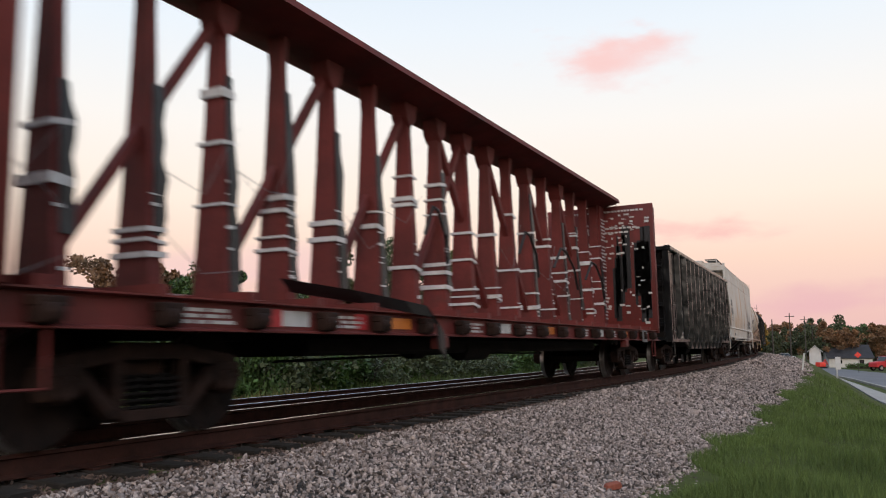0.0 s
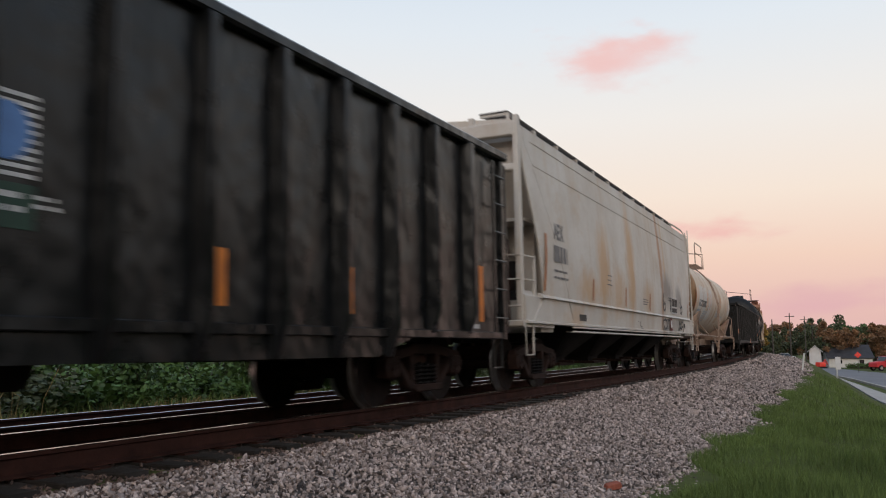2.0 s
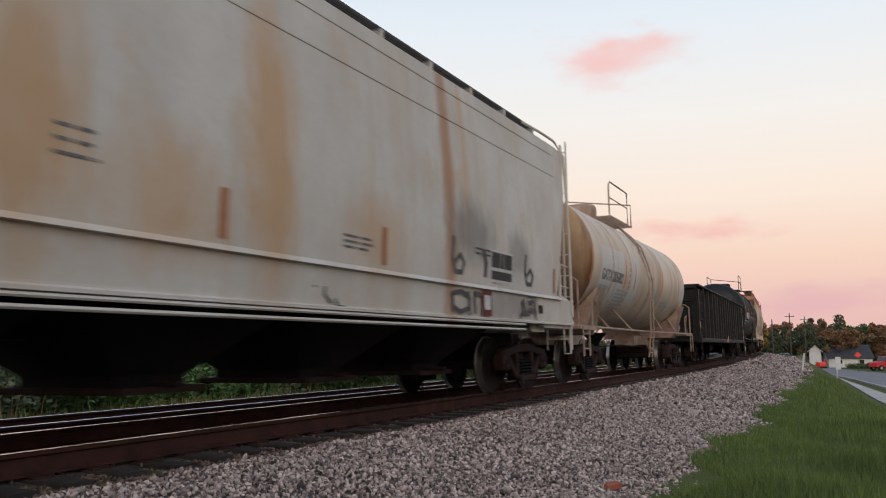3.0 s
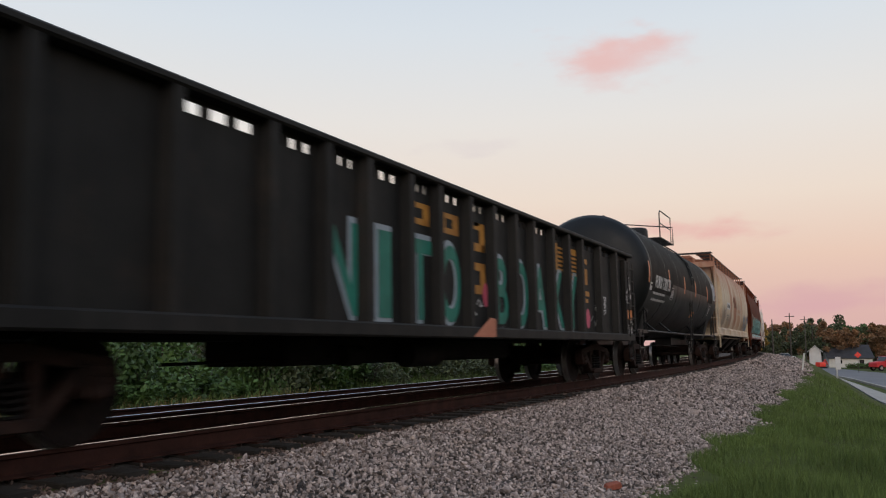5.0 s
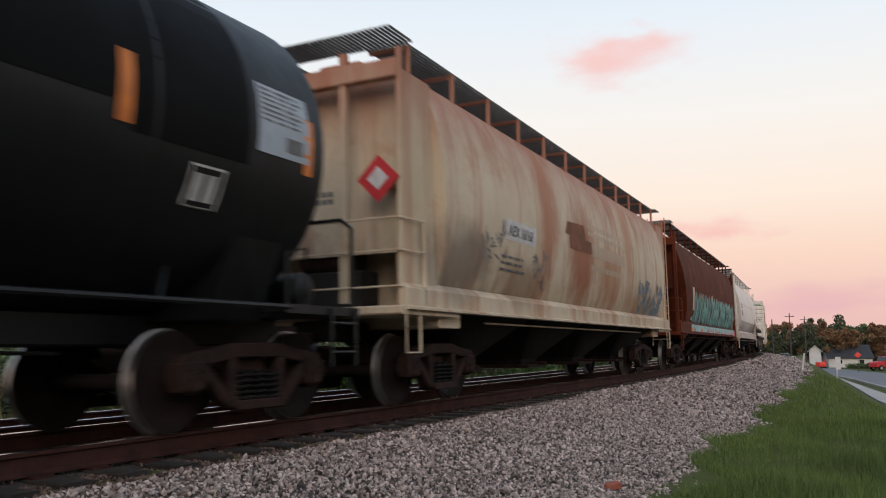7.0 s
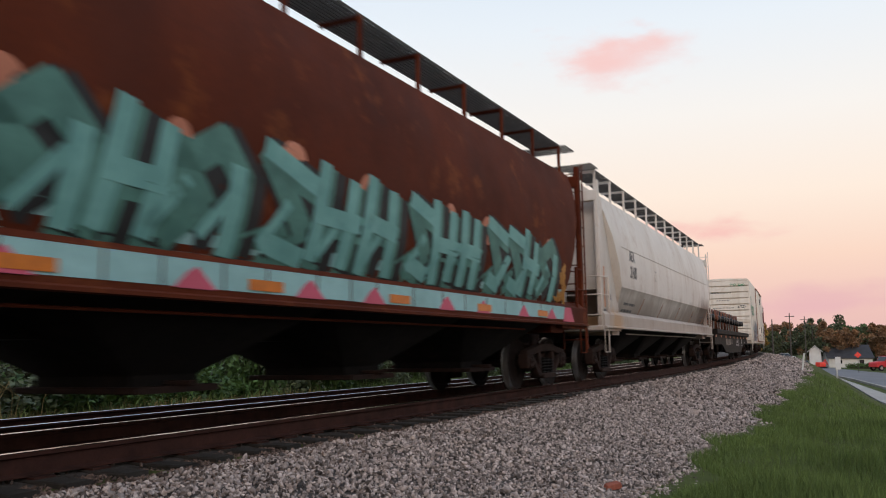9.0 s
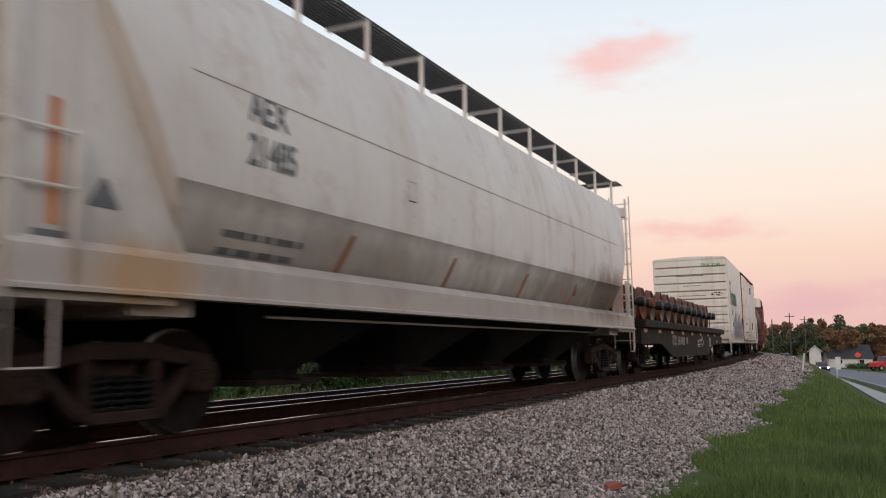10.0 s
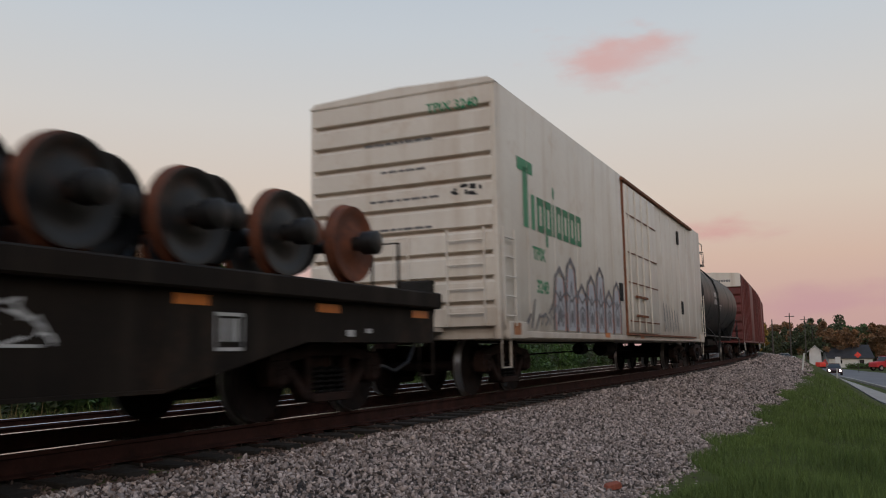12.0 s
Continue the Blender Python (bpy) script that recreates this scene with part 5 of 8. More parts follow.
# ---- the train, car by car ----
def centrebeam():
    car, L = freight_car("centerbeam_flatcar", "maroon centerbeam flatcar with torn white and black lumber wrap", "flatcar", 3.0, 23.31, 2.1)
    m = M["maroon"]
    deck = Shape()
    for k in (1, -1):
        deck.prism([(0.25 * k, 1.30), (1.32 * k, 1.13), (1.32 * k, 1.05), (0.25 * k, 1.05)], -L, L)
    deck.cbox(-L, L, -0.28, 0.28, 0.95, 1.30, 0.02)
    part("deck", deck, m, car)
    for k in (1, -1):
        part("side_sill", Shape().prism([(1.30 * k, 1.16), (1.48 * k, 1.16), (1.48 * k, 1.145), (1.40 * k, 1.13), (1.40 * k, 0.92), (1.48 * k, 0.90), (1.48 * k, 0.885), (1.30 * k, 0.885)], -L, L), m, car)
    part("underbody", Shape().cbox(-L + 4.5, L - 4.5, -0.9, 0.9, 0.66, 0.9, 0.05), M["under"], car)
    # top chord: a shallow trough
    part("top_chord", Shape().prism([(0.62, 4.76), (0.60, 4.86), (-0.60, 4.86), (-0.62, 4.76), (-0.52, 4.74), (-0.18, 4.65), (0.18, 4.65), (0.52, 4.74)], -L + 0.42, L - 0.42), m, car)
    posts = [12.955 - s for s in (np.arange(18) * 1.096 + 3.53).tolist() if s < 22.4]
    rnd = random.Random(5)
    for n, x in enumerate(posts):
        p = Shape()
        p.loft([[(x - w, -d, z), (x + w, -d, z), (x + w, d, z), (x - w, d, z)] for z, w, d in ((1.25, 0.10, 0.24), (1.6, 0.095, 0.22), (3.2, 0.07, 0.14), (4.25, 0.06, 0.10), (4.7, 0.07, 0.13))], smooth=False)
        post = part("post", p, m, car, bevel=0.012)
        part("riser", Shape().prism([(x - 0.06, 1.16), (x + 0.06, 1.16), (x + 0.05, 1.25), (x - 0.05, 1.25)], 0.3, 1.42, "y").prism([(x - 0.06, 1.16), (x + 0.06, 1.16), (x + 0.05, 1.25), (x - 0.05, 1.25)], -1.42, -0.3, "y"), m, post)

        def width(z, x=x):
            return float(np.interp(z, [1.25, 1.6, 3.2, 4.6], [0.10, 0.095, 0.07, 0.07])), float(np.interp(z, [1.25, 1.6, 3.2, 4.25, 4.6], [0.24, 0.22, 0.14, 0.10, 0.13]))

        # wrap left on the posts: a dark sleeve with ragged edges and pale bands of tape
        z0, z1 = rnd.uniform(1.35, 2.0), rnd.uniform(3.0, 4.1)
        cuff = Shape()
        zs = np.linspace(z0, z1, 9)
        if rnd.random() < 0.6:
            rings = []
            for z in zs:
                w, d = width(z)
                g = rnd.uniform(0.006, 0.03)
                e = rnd.uniform(0.0, 0.06)
                rings.append([(x - w - g - e * 0.6, -d - g, z), (x + w * 0.15, -d - g, z), (x + w * 0.15, d + g, z), (x - w - g - e, d + g, z)])
            cuff.loft(rings, smooth=False, caps=False)
            part("black_wrap", cuff, M["plastic_black"], post, "ragged black plastic wrap")
        tape = Shape()
        for _ in range(rnd.choice((3, 4, 5, 6))):
            z, h, t = rnd.uniform(1.45, 3.6), rnd.uniform(0.025, 0.07), rnd.uniform(-0.04, 0.06)
            w, d = width(z)
            g = 0.034
            a = [(x - w - g, d + g, z), (x + w + g, d + g, z + t), (x + w + g, -d - g, z + t), (x - w - g, -d - g, z)]
            tape.loft([a, [(q[0], q[1], q[2] + h) for q in a]], smooth=False, caps=False)
        for _ in range(rnd.choice((2, 5, 8))):
            z, b = rnd.uniform(1.4, 2.6), rnd.uniform(0.01, 0.04)
            w, d = width(z)
            tape.box(x - w * rnd.uniform(0.3, 0.9), x + w * rnd.uniform(0.2, 0.9), d + 0.012, d + 0.02, z, z + b)
        part("tape", tape, M["plastic_white"], post, "torn white tape and film")
        part("winch", Shape().lathe([(-0.09, 0.05), (-0.07, 0.085), (0.07, 0.085), (0.09, 0.05)], 10, "x", (x, 1.5, 0.99)).cbox(x - 0.13, x + 0.13, 1.42, 1.55, 1.03, 1.10).cbox(x + 0.08, x + 0.12, 1.42, 1.56, 0.92, 1.08), M["truck"], car, bevel=0.006)
    braces = [(i, i + 2) for i in (1, 3, 5, 7)] + [(i + 2, i) for i in (8, 10, 12, 14)]
    for a, b in braces:
        lo, hi = Vector((posts[a], 0.0, 1.45)), Vector((posts[b], 0.0, 4.55))
        d = (hi - lo).normalized()
        u = Vector((-d.z, 0, d.x)) * 0.055
        y = Vector((0, 0.05, 0))
        part("brace", Shape().loft([[lo + u + y, lo - u + y, lo - u - y, lo + u - y], [hi + u + y, hi - u + y, hi - u - y, hi + u - y]], smooth=False), m, car)
        part("gusset", Shape().prism([(hi.x - 0.2, 4.68), (hi.x + 0.2, 4.68), (hi.x + 0.14, 4.4), (hi.x + 0.02, 4.25), (hi.x - 0.14, 4.4)], -0.14, 0.14, "y"), m, car)
    # bulkheads at both ends
    for k in (1, -1):
        xa, xb = (L - 0.42, L - 0.30) if k > 0 else (-L + 0.30, -L + 0.42)
        b = Shape().cbox(xa, xb, -1.52, 1.52, 1.16, 4.68, 0.02)
        ribs = []
        for y in (-1.44, -0.7, 0, 0.7, 1.44):
            ribs.append(Shape().cbox(xb if k > 0 else xa - 0.25, xb + 0.25 if k > 0 else xa, y - 0.05, y + 0.05, 1.1, 4.6, 0.01))
        bulk = part("bulkhead", b, m, car, bevel=0.008)
        for rib in ribs:
            part("stiffener", rib, m, bulk, bevel=0.008)
        part("grab_iron", Shape().tube([(xa + 0.06, -0.5, 4.64), (xa + 0.06, -0.5, 4.73), (xa + 0.06, 0.5, 4.73), (xa + 0.06, 0.5, 4.64)], 0.015), m, bulk)
        face = xa - 0.004 if k > 0 else xb + 0.004
        st, wt = Shape(), Shape()
        for _ in range(30):
            y, z, h, w = rnd.choice((rnd.uniform(-1.3, -0.1), rnd.uniform(0.3, 0.7), rnd.uniform(0.95, 1.25))), rnd.uniform(1.3, 2.6), rnd.uniform(0.8, 1.9), rnd.uniform(0.05, 0.2)
            st.box(min(face, face - k * 0.006), max(face, face - k * 0.006), y, y + w, z, min(4.1, z + h))
        for _ in range(150):
            y, z = rnd.uniform(-1.4, 1.35), rnd.choice((rnd.uniform(1.25, 4.0), rnd.uniform(3.3, 4.4)))
            wt.box(min(face - k * 0.008, face - k * 0.012), max(face - k * 0.008, face - k * 0.012), y, y + rnd.uniform(0.02, 0.14), z, z + rnd.uniform(0.015, 0.07))
        for z, y0, y1 in ((4.5, -1.2, 1.2), (4.02, -0.9, 1.0), (3.9, -0.6, 0.8)):
            y = y0
            while y < y1:
                w = rnd.uniform(0.05, 0.12)
                wt.box(min(face - k * 0.008, face - k * 0.012), max(face - k * 0.008, face - k * 0.012), y, y + w, z, z + 0.05)
                y += w + 0.03
        part("stain", st, M["plastic_black"], bulk, "black streaks of old wrap")
        part("stencilling", wt, M["letter_white"], bulk, "worn white stencilling and scraps")
        # broad end post beside the bulkhead, with lines of white stencilling
        xe = sorted((xa - k * 0.06, xa - k * 0.62))
        post = part("end_post", Shape().cbox(*xe, -0.16, 0.16, 1.2, 4.68, 0.02), m, car)
        ln = Shape()
        for i in range(30):
            z = 1.5 + i * 0.095
            if i % 9 != 4:
                ln.box(xe[0] + rnd.uniform(0.04, 0.12), xe[1] - rnd.uniform(0.04, 0.16), 0.162, 0.166, z, z + 0.04)
        part("stencil_panel", ln, M["letter_white"], post, "lines of white stencilling")
    # writing, reflectors and a loose black strap on the side sill
    side = flat_side(1.40)
    d, o, r, g = Decal(side), Decal(side), Decal(side), Decal(side, 0.004)
    rs = random.Random(9)
    for n in range(len(posts) - 1):
        a, b = posts[n] - 0.2, posts[n + 1] + 0.2
        kind = n % 5
        if kind in (1, 3):
            d.bars(a, 1.08, a - b, 3, 0.03, 0.05, n)
        elif kind == 2:
            g.rect(b, a, 0.95, 1.10)
        elif kind == 4:
            o.rect(b + 0.05, a - 0.05, 0.96, 1.09)
    r.rect(posts[4] + 0.2, posts[4] + 0.45, 0.94, 1.11)
    r.rect(posts[2] - 0.45, posts[2] - 0.2, 0.94, 1.11)
    part("stencilling", d, M["letter_white"], car, "white stencilled lines")
    part("paint_patch", g, M["letter_white"], car, "faded whitish paint patch")
    part("reflector", o, M["orange"], car, "orange reflective stripe")
    part("mark", r, M["red"], car, "red mark")
    for x0, z0 in ((12.955 - 9.2, 1.35),):
        s = Shape()
        path = [(x0 + 1.9, 0.6, 1.45), (x0 + 1.3, 1.2, 1.32), (x0 + 0.7, 1.5, 1.22), (x0 + 0.25, 1.55, 1.18), (x0, 1.58, 0.98), (x0 - 0.05, 1.57, 0.66)]
        for a, b in zip(path, path[1:]):
            s.loft([[(a[0] - 0.09, a[1], a[2] - 0.07), (a[0] + 0.09, a[1], a[2] + 0.07), (a[0] + 0.09, a[1] + 0.03, a[2] + 0.07), (a[0] - 0.09, a[1] + 0.03, a[2] - 0.07)],
                    [(b[0] - 0.09, b[1], b[2] - 0.07), (b[0] + 0.09, b[1], b[2] + 0.07), (b[0] + 0.09, b[1] + 0.03, b[2] + 0.07), (b[0] - 0.09, b[1] + 0.03, b[2] - 0.07)]], smooth=False)
        part("strap", s, M["plastic_black"], car, "loose black plastic strap hanging over the deck edge")
    for x, z, w in ((12.955 - 18.0, 2.9, 1.6), (12.955 - 15.6, 3.0, 1.0), (12.955 - 11.4, 2.9, 0.7), (12.955 - 20.4, 2.8, 1.5)):
        part("strip", Shape().tube([(x + w * 0.4, 0.4, z - 0.4), (x + w * 0.25, 0.5, z + 0.05), (x, 0.5, z), (x - w * 0.35, 0.5, z - 0.35), (x - w * 0.6, 0.45, z - 0.8)], 0.03, 5), M["plastic_black"], car, "loose strip of black wrap")
    rt = rnd
    thread = Shape()
    for _ in range(14):
        i = rt.randrange(len(posts) - 1)
        a, b = posts[i], posts[i + 1]
        z = rt.uniform(1.6, 3.0)
        thread.tube([(a, 0.3, z), ((a + b) / 2, 0.32, z - rt.uniform(0.1, 0.4)), (b, 0.3, z + rt.uniform(-0.5, 0.7))], 0.004, 4)
    part("thread", thread, M["spray_grey"], car, "thin strands of torn wrap")
    bag = Shape().cbox(-0.32 - 8.0, 0.1 - 8.0, 1.5, 1.53, 0.84, 1.13, 0.01)
    part("placard_holder", bag, M["letter_grey"], car)
    for x in (12.955 - 9.5, 12.955 - 19.3):
        part("bracket", Shape().cbox(x - 0.12, x + 0.12, 1.36, 1.5, 0.72, 0.885, 0.02), m, car)
    for x in (L - 0.4, -L + 0.9):
        stirrup(car, m, x, 1.44, 0.9)
    brake_gear(car, 1.0, 0.72)


def coal_gondola():
    car, L = freight_car("coal_gondola", "black ribbed steel coal gondola with worn paint", "gondola car", 24.85, 39.95, 1.75)
    m = M["coal_black"]
    zt, Y = 3.58, 1.5
    for k in (1, -1):
        s = Shape().box(-L + 0.1, L - 0.1, min(k * (Y - 0.06), k * Y), max(k * (Y - 0.06), k * Y), 0.86, zt)
        s.prism([(L - 2.9, 0.86), (L - 3.7, 0.64), (-L + 3.7, 0.64), (-L + 2.9, 0.86)], min(k * (Y - 0.06), k * Y), max(k * (Y - 0.06), k * Y), "y")
        part("side_sheet", s, m, car)
        part("top_chord", Shape().cbox(-L, L, min(k * (Y - 0.08), k * (Y + 0.12)), max(k * (Y - 0.08), k * (Y + 0.12)), zt, zt + 0.14, 0.03), m, car)
        part("side_sill", Shape().cbox(-L + 0.1, L - 0.1, min(k * Y, k * (Y + 0.05)), max(k * Y, k * (Y + 0.05)), 0.86, 0.96, 0.01), m, car)
    xs = [6.13, 4.78, 3.87, 2.92, 1.97, 1.0, 0.0, -1.0, -2.0, -3.03, -4.08, -5.12, -6.2]
    n = len(xs)
    for i, x in enumerate(xs):
        end = i < 1 or i > n - 2
        foot = 0.86 if abs(x) > L - 3.3 else 0.64
        p = Shape().loft([[(x - 0.085, Y, z), (x + 0.085, Y, z), (x + 0.05, Y + d, z), (x - 0.05, Y + d, z)] for z, d in ((foot, 0.03), (foot + 0.34, 0.15), (zt, 0.15))], smooth=False)
        part("rib", p, m, car, bevel=0.006)
        if i % 2 == 0:
            part("rib", Shape().box(x - 0.07, x + 0.07, -Y - 0.13, -Y, 0.86, zt), m, car)
    floor = Shape().prism([(-1.42, 1.05), (-0.8, 0.7), (0.8, 0.7), (1.42, 1.05), (1.42, 1.12), (-1.42, 1.12)], -L + 3.4, L - 3.4)
    floor.cbox(-L + 0.15, L - 0.15, -1.44, 1.44, 1.0, 1.16, 0.02)
    part("floor", floor, M["under"], car)
    for k in (1, -1):
        a, b = sorted((k * (L - 0.35), k * (L - 0.29)))
        e = Shape().box(a, b, -1.44, 1.44, 1.0, zt)
        for z in (1.3, 1.9, 2.5, 3.05):
            e.cbox(b if k > 0 else a - 0.1, b + 0.1 if k > 0 else a, -1.44, 1.44, z, z + 0.14, 0.02)
        part("end_wall", e, m, car)
        part("end_chord", Shape().cbox(min(k * (L - 0.38), k * L), max(k * (L - 0.38), k * L), -1.42, 1.42, zt, zt + 0.12, 0.02), m, car)
        part("end_platform", Shape().cbox(min(k * (L - 0.35), k * L), max(k * (L - 0.35), k * L), -1.4, 1.4, 0.9, 1.0, 0.02), m, car)
        # corner posts and their ladders
        x0 = k * (L - 0.1)
        part("corner_post", Shape().cbox(x0 - 0.06, x0 + 0.06, 1.36, 1.56, 0.86, zt, 0.015), m, car)
        part("corner_post", Shape().cbox(x0 - 0.06, x0 + 0.06, -1.56, -1.36, 0.86, zt, 0.015), m, car)
        ladder(car, m, k * (L - 0.1), k * (L - 0.55), 1.60, 1.60, 0.95, 2.55 if k > 0 else 3.5, 4 if k > 0 else 6)
        ladder(car, m, k * (L + 0.02), k * (L + 0.02), 0.9, 1.35, 0.95, 3.3, 6)
        stirrup(car, m, k * (L - 0.35) + 0.18, 1.52, 0.86)
    side = flat_side(Y)
    words("DJNX", 0.46, car, M["letter_white"], 5.5, 1.98, side, 0.72)
    words("41239", 0.46, car, M["letter_white"], 5.5, 1.56, side, 0.66)
    d = Decal(side)
    d.bars(5.93, 1.32, 0.85, 3, 0.055, 0.14, 3)
    d.bars(2.66, 1.30, 0.3, 5, 0.035, 0.07, 4)
    d.rect(2.35, 2.6, 0.82, 0.92)
    d.bars(0.75, 1.76, 0.4, 2, 0.03, 0.06, 5)
    d.rect(xs[12] - 0.42, xs[12] - 0.2, 1.0, 1.06)
    part("stencilling", d, M["letter_white"], car, "white stencilled lines")
    o = Decal(side, 0.008)
    for x, z0, z1 in ((6.9, 1.05, 2.05), (1.6, 1.08, 1.6), (-1.25, 1.1, 1.6), (-3.25, 1.1, 1.6), (-6.7, 1.1, 1.9)):
        o.rect(x - 0.08, x + 0.08, z0, z1)
    part("reflector", o, M["orange"], car, "upright orange reflective stripe")
    b = Decal(side, 0.007)
    for k in range(10):
        b.rect(0.55, 1.0, 1.86 + k * 0.06, 1.89 + k * 0.06)
    part("emblem", b, M["letter_white"], car, "emblem of white lines")
    part("emblem", Decal(side, 0.010).ellipse(0.78, 2.16, 0.18, 0.2), M["blue_logo"], car, "round blue emblem")
    part("emblem", Decal(side, 0.007).rect(0.55, 1.0, 1.52, 1.82), material("dark_green_decal", (0.012, 0.05, 0.03), (0.008, 0.03, 0.02), 0.5, scale=4, fine=30), car, "dark green panel under the emblem")
    part("stencilling", Decal(side, 0.010).bars(0.96, 1.76, 0.36, 2, 0.04, 0.09, 6), M["letter_white"], car, "white lines on the green panel")
    brake_gear(car, 0.5, 0.62)


def covered_hopper(name, label, s0, s1, mat, half, slope, sill, deck_mat=None, walk_z=4.62, walk_y=(0.55, 1.12), truck_in=1.5, end_sheet=2.3, wing=False, post_y=1.38, bays=4, weld=(), top_in=0.45, roof_ends=True, truck_rear=None):
    """A covered hopper. half: the +y half of its section; slope: (run, low z, high z) of the end sheets; sill: (bottom, top) of the side sill."""
    car, L = freight_car(name, label, "hopper car", s0, s1, truck_in, True, truck_rear)
    deck_mat = deck_mat or mat
    run, zl, zh = slope
    planes = []
    for k in (1, -1):
        p = Vector((k * (L - run), 0, zl))
        planes.append((p, Vector((k * (zh - zl), 0, -(run - top_in))).normalized()))
    body = part("body", cut_prism(mirror(half), -L + min(0.4, top_in), L - min(0.4, top_in), planes, mat, "body"), None, car)
    side = curve_side([q for q in half if q[0] > 0.9])
    for k in (1, -1):
        part("side_sill", Shape().prism([(k * 1.36, sill[0]), (k * 1.52, sill[0]), (k * 1.52, sill[0] + 0.03), (k * 1.47, sill[0] + 0.05), (k * 1.47, sill[1]), (k * 1.36, sill[1] + 0.1)], -L + 0.1, L - 0.1), mat, car)
        xa = k * (L - 0.12)
        for y in (post_y, -post_y):
            w = 0.03 if (wing == "front" or not roof_ends) and k < 0 else 0.045 if wing is True else 0.07
            part("corner_post", Shape().cbox(xa - w, xa + w, y - 0.7 * w, y + 0.7 * w, sill[0], half[-2][1] - 0.04, 0.015), mat, car)
        part("centre_post", Shape().cbox(xa - 0.05, xa + 0.05, 0.52, 0.62, sill[0] + 0.1, half[-2][1], 0.01), mat, car)
        part("end_beam", Shape().cbox(xa - 0.08, xa + 0.08, -post_y, post_y, half[-3][1] - 0.22, half[-3][1] + 0.02, 0.015), mat, car)
        a, b = sorted((k * (L - 0.5), k * (L - 0.47)))
        if wing != "front" or k > 0:
            part("end_sheet", Shape().box(a, b, -1.22, 1.22, end_sheet, half[-3][1] + 0.05), mat, car)
        part("bolster", Shape().cbox(min(k * (L - 1.9), k * (L - 1.2)), max(k * (L - 1.9), k * (L - 1.2)), -1.34, 1.34, 1.0, sill[1], 0.03), mat, car)
        part("end_platform", Shape().cbox(min(k * (L - 1.6), k * L), max(k * (L - 1.6), k * L), -1.46, 1.46, sill[0] - 0.06, sill[0] + 0.05, 0.02), deck_mat, car)
        if wing is True or (wing and k > 0):
            q = [(k * (L - 0.19), sill[1]), (k * (L - run + 0.05), sill[1]), (k * (L - run * 0.55 - top_in * 0.42), zl + (zh - zl) * 0.45), (k * (L - top_in), half[-3][1] - 0.1), (k * (L - 0.19), half[-3][1] - 0.1)]
            for y in (1.36, -1.40):
                part("wing_sheet", Shape().prism(q, y, y + 0.03, "y"), mat, car)
        if wing == "front" and k < 0:
            q = [(k * (L - 0.72), sill[1]), (k * (L - run + 0.05), sill[1]), (k * (L - 0.72), zl + (zh - zl) * (run - 0.72) / (run - top_in))]
            for y in (1.36, -1.40):
                part("wing_sheet", Shape().prism(q, y, y + 0.03, "y"), mat, car)
        # air tank and brake gear on the end platform
        part("air_reservoir", Shape().lathe([(-0.55, 0.06), (-0.5, 0.22), (0.3, 0.22), (0.36, 0.06)], 14, "y", (k * (L - 0.75), 0.1, sill[0] + 0.75)), M["truck"], car)
        part("brake_stand", Shape().cbox(min(k * (L - 1.0), k * (L - 0.55)), max(k * (L - 1.0), k * (L - 0.55)), -0.35, 0.55, sill[0] + 0.05, sill[0] + 0.56, 0.03), M["dark_open"], car)
        for z in (sill[0] + 0.28, sill[0] + 0.72, sill[0] + 1.12):
            bent_bar(car, mat, [(xa + k * 0.08, -0.6, z), (xa + k * 0.09, post_y + 0.04, z), (k * (L - 0.62), post_y + 0.08, z)], 0.014)
        part("rail_post", Shape().cbox(k * (L - 0.62) - 0.03, k * (L - 0.62) + 0.03, post_y + 0.04, post_y + 0.09, sill[0], sill[0] + 1.15, 0.008), mat, car)
        ladder(car, mat, k * (L - 0.02), k * (L - 0.02), -1.3, -0.85, sill[0], half[-2][1], 9)
        if k < 0:
            ladder(car, mat, k * (L + 0.02), k * (L + 0.02), 0.95, post_y + 0.06, sill[0] - 0.45, half[-2][1] + 0.05, 10)
        stirrup(car, mat, k * (L - 0.3) + 0.2, 1.46, sill[0], 0.52)
        if roof_ends:
            grating(car, M["walk"], *sorted((k * (L - 0.62), k * (L - 0.02))), -1.3, 1.3, walk_z, bars=40, name="end_walk")
    for k in (1, -1):
        y0, y1 = sorted((k * walk_y[0], k * walk_y[1]))
        w = grating(car, M["walk"], -L + 0.65, L - 0.65, y0, y1, walk_z, bars=11, under=0)
        n = 11
        for i in range(n + 1):
            x = -L + 0.7 + (2 * L - 1.4) * i / n
            yo = k * walk_y[1]
            z0 = float(np.interp(abs(yo), [q[0] for q in reversed(half)], [q[1] for q in reversed(half)])) - 0.05
            leg = Shape().cbox(x - 0.03, x + 0.03, yo - 0.025, yo + 0.025, z0, walk_z - 0.03, 0.006).cbox(x - 0.03, x + 0.03, y0, y1, walk_z - 0.08, walk_z - 0.03, 0.006)
            part("support", leg, mat, w)
    part("hatch", Shape().cbox(-L + 0.9, L - 0.9, -0.36, 0.36, half[-1][1] - 0.02, walk_z - 0.02, 0.04), mat, car, bevel=0.015)
    for z in weld:
        s = Decal(side, 0.0)
        y = side(z)
        part("weld_rib", Shape().prism([(y - 0.01, z - 0.02), (y + 0.010, z - 0.012), (y + 0.010, z + 0.012), (y - 0.01, z + 0.02)], -L + 0.75 + (0.9 if z < 3.3 else 0), L - 0.75 - (0.9 if z < 3.3 else 0)), mat, car)
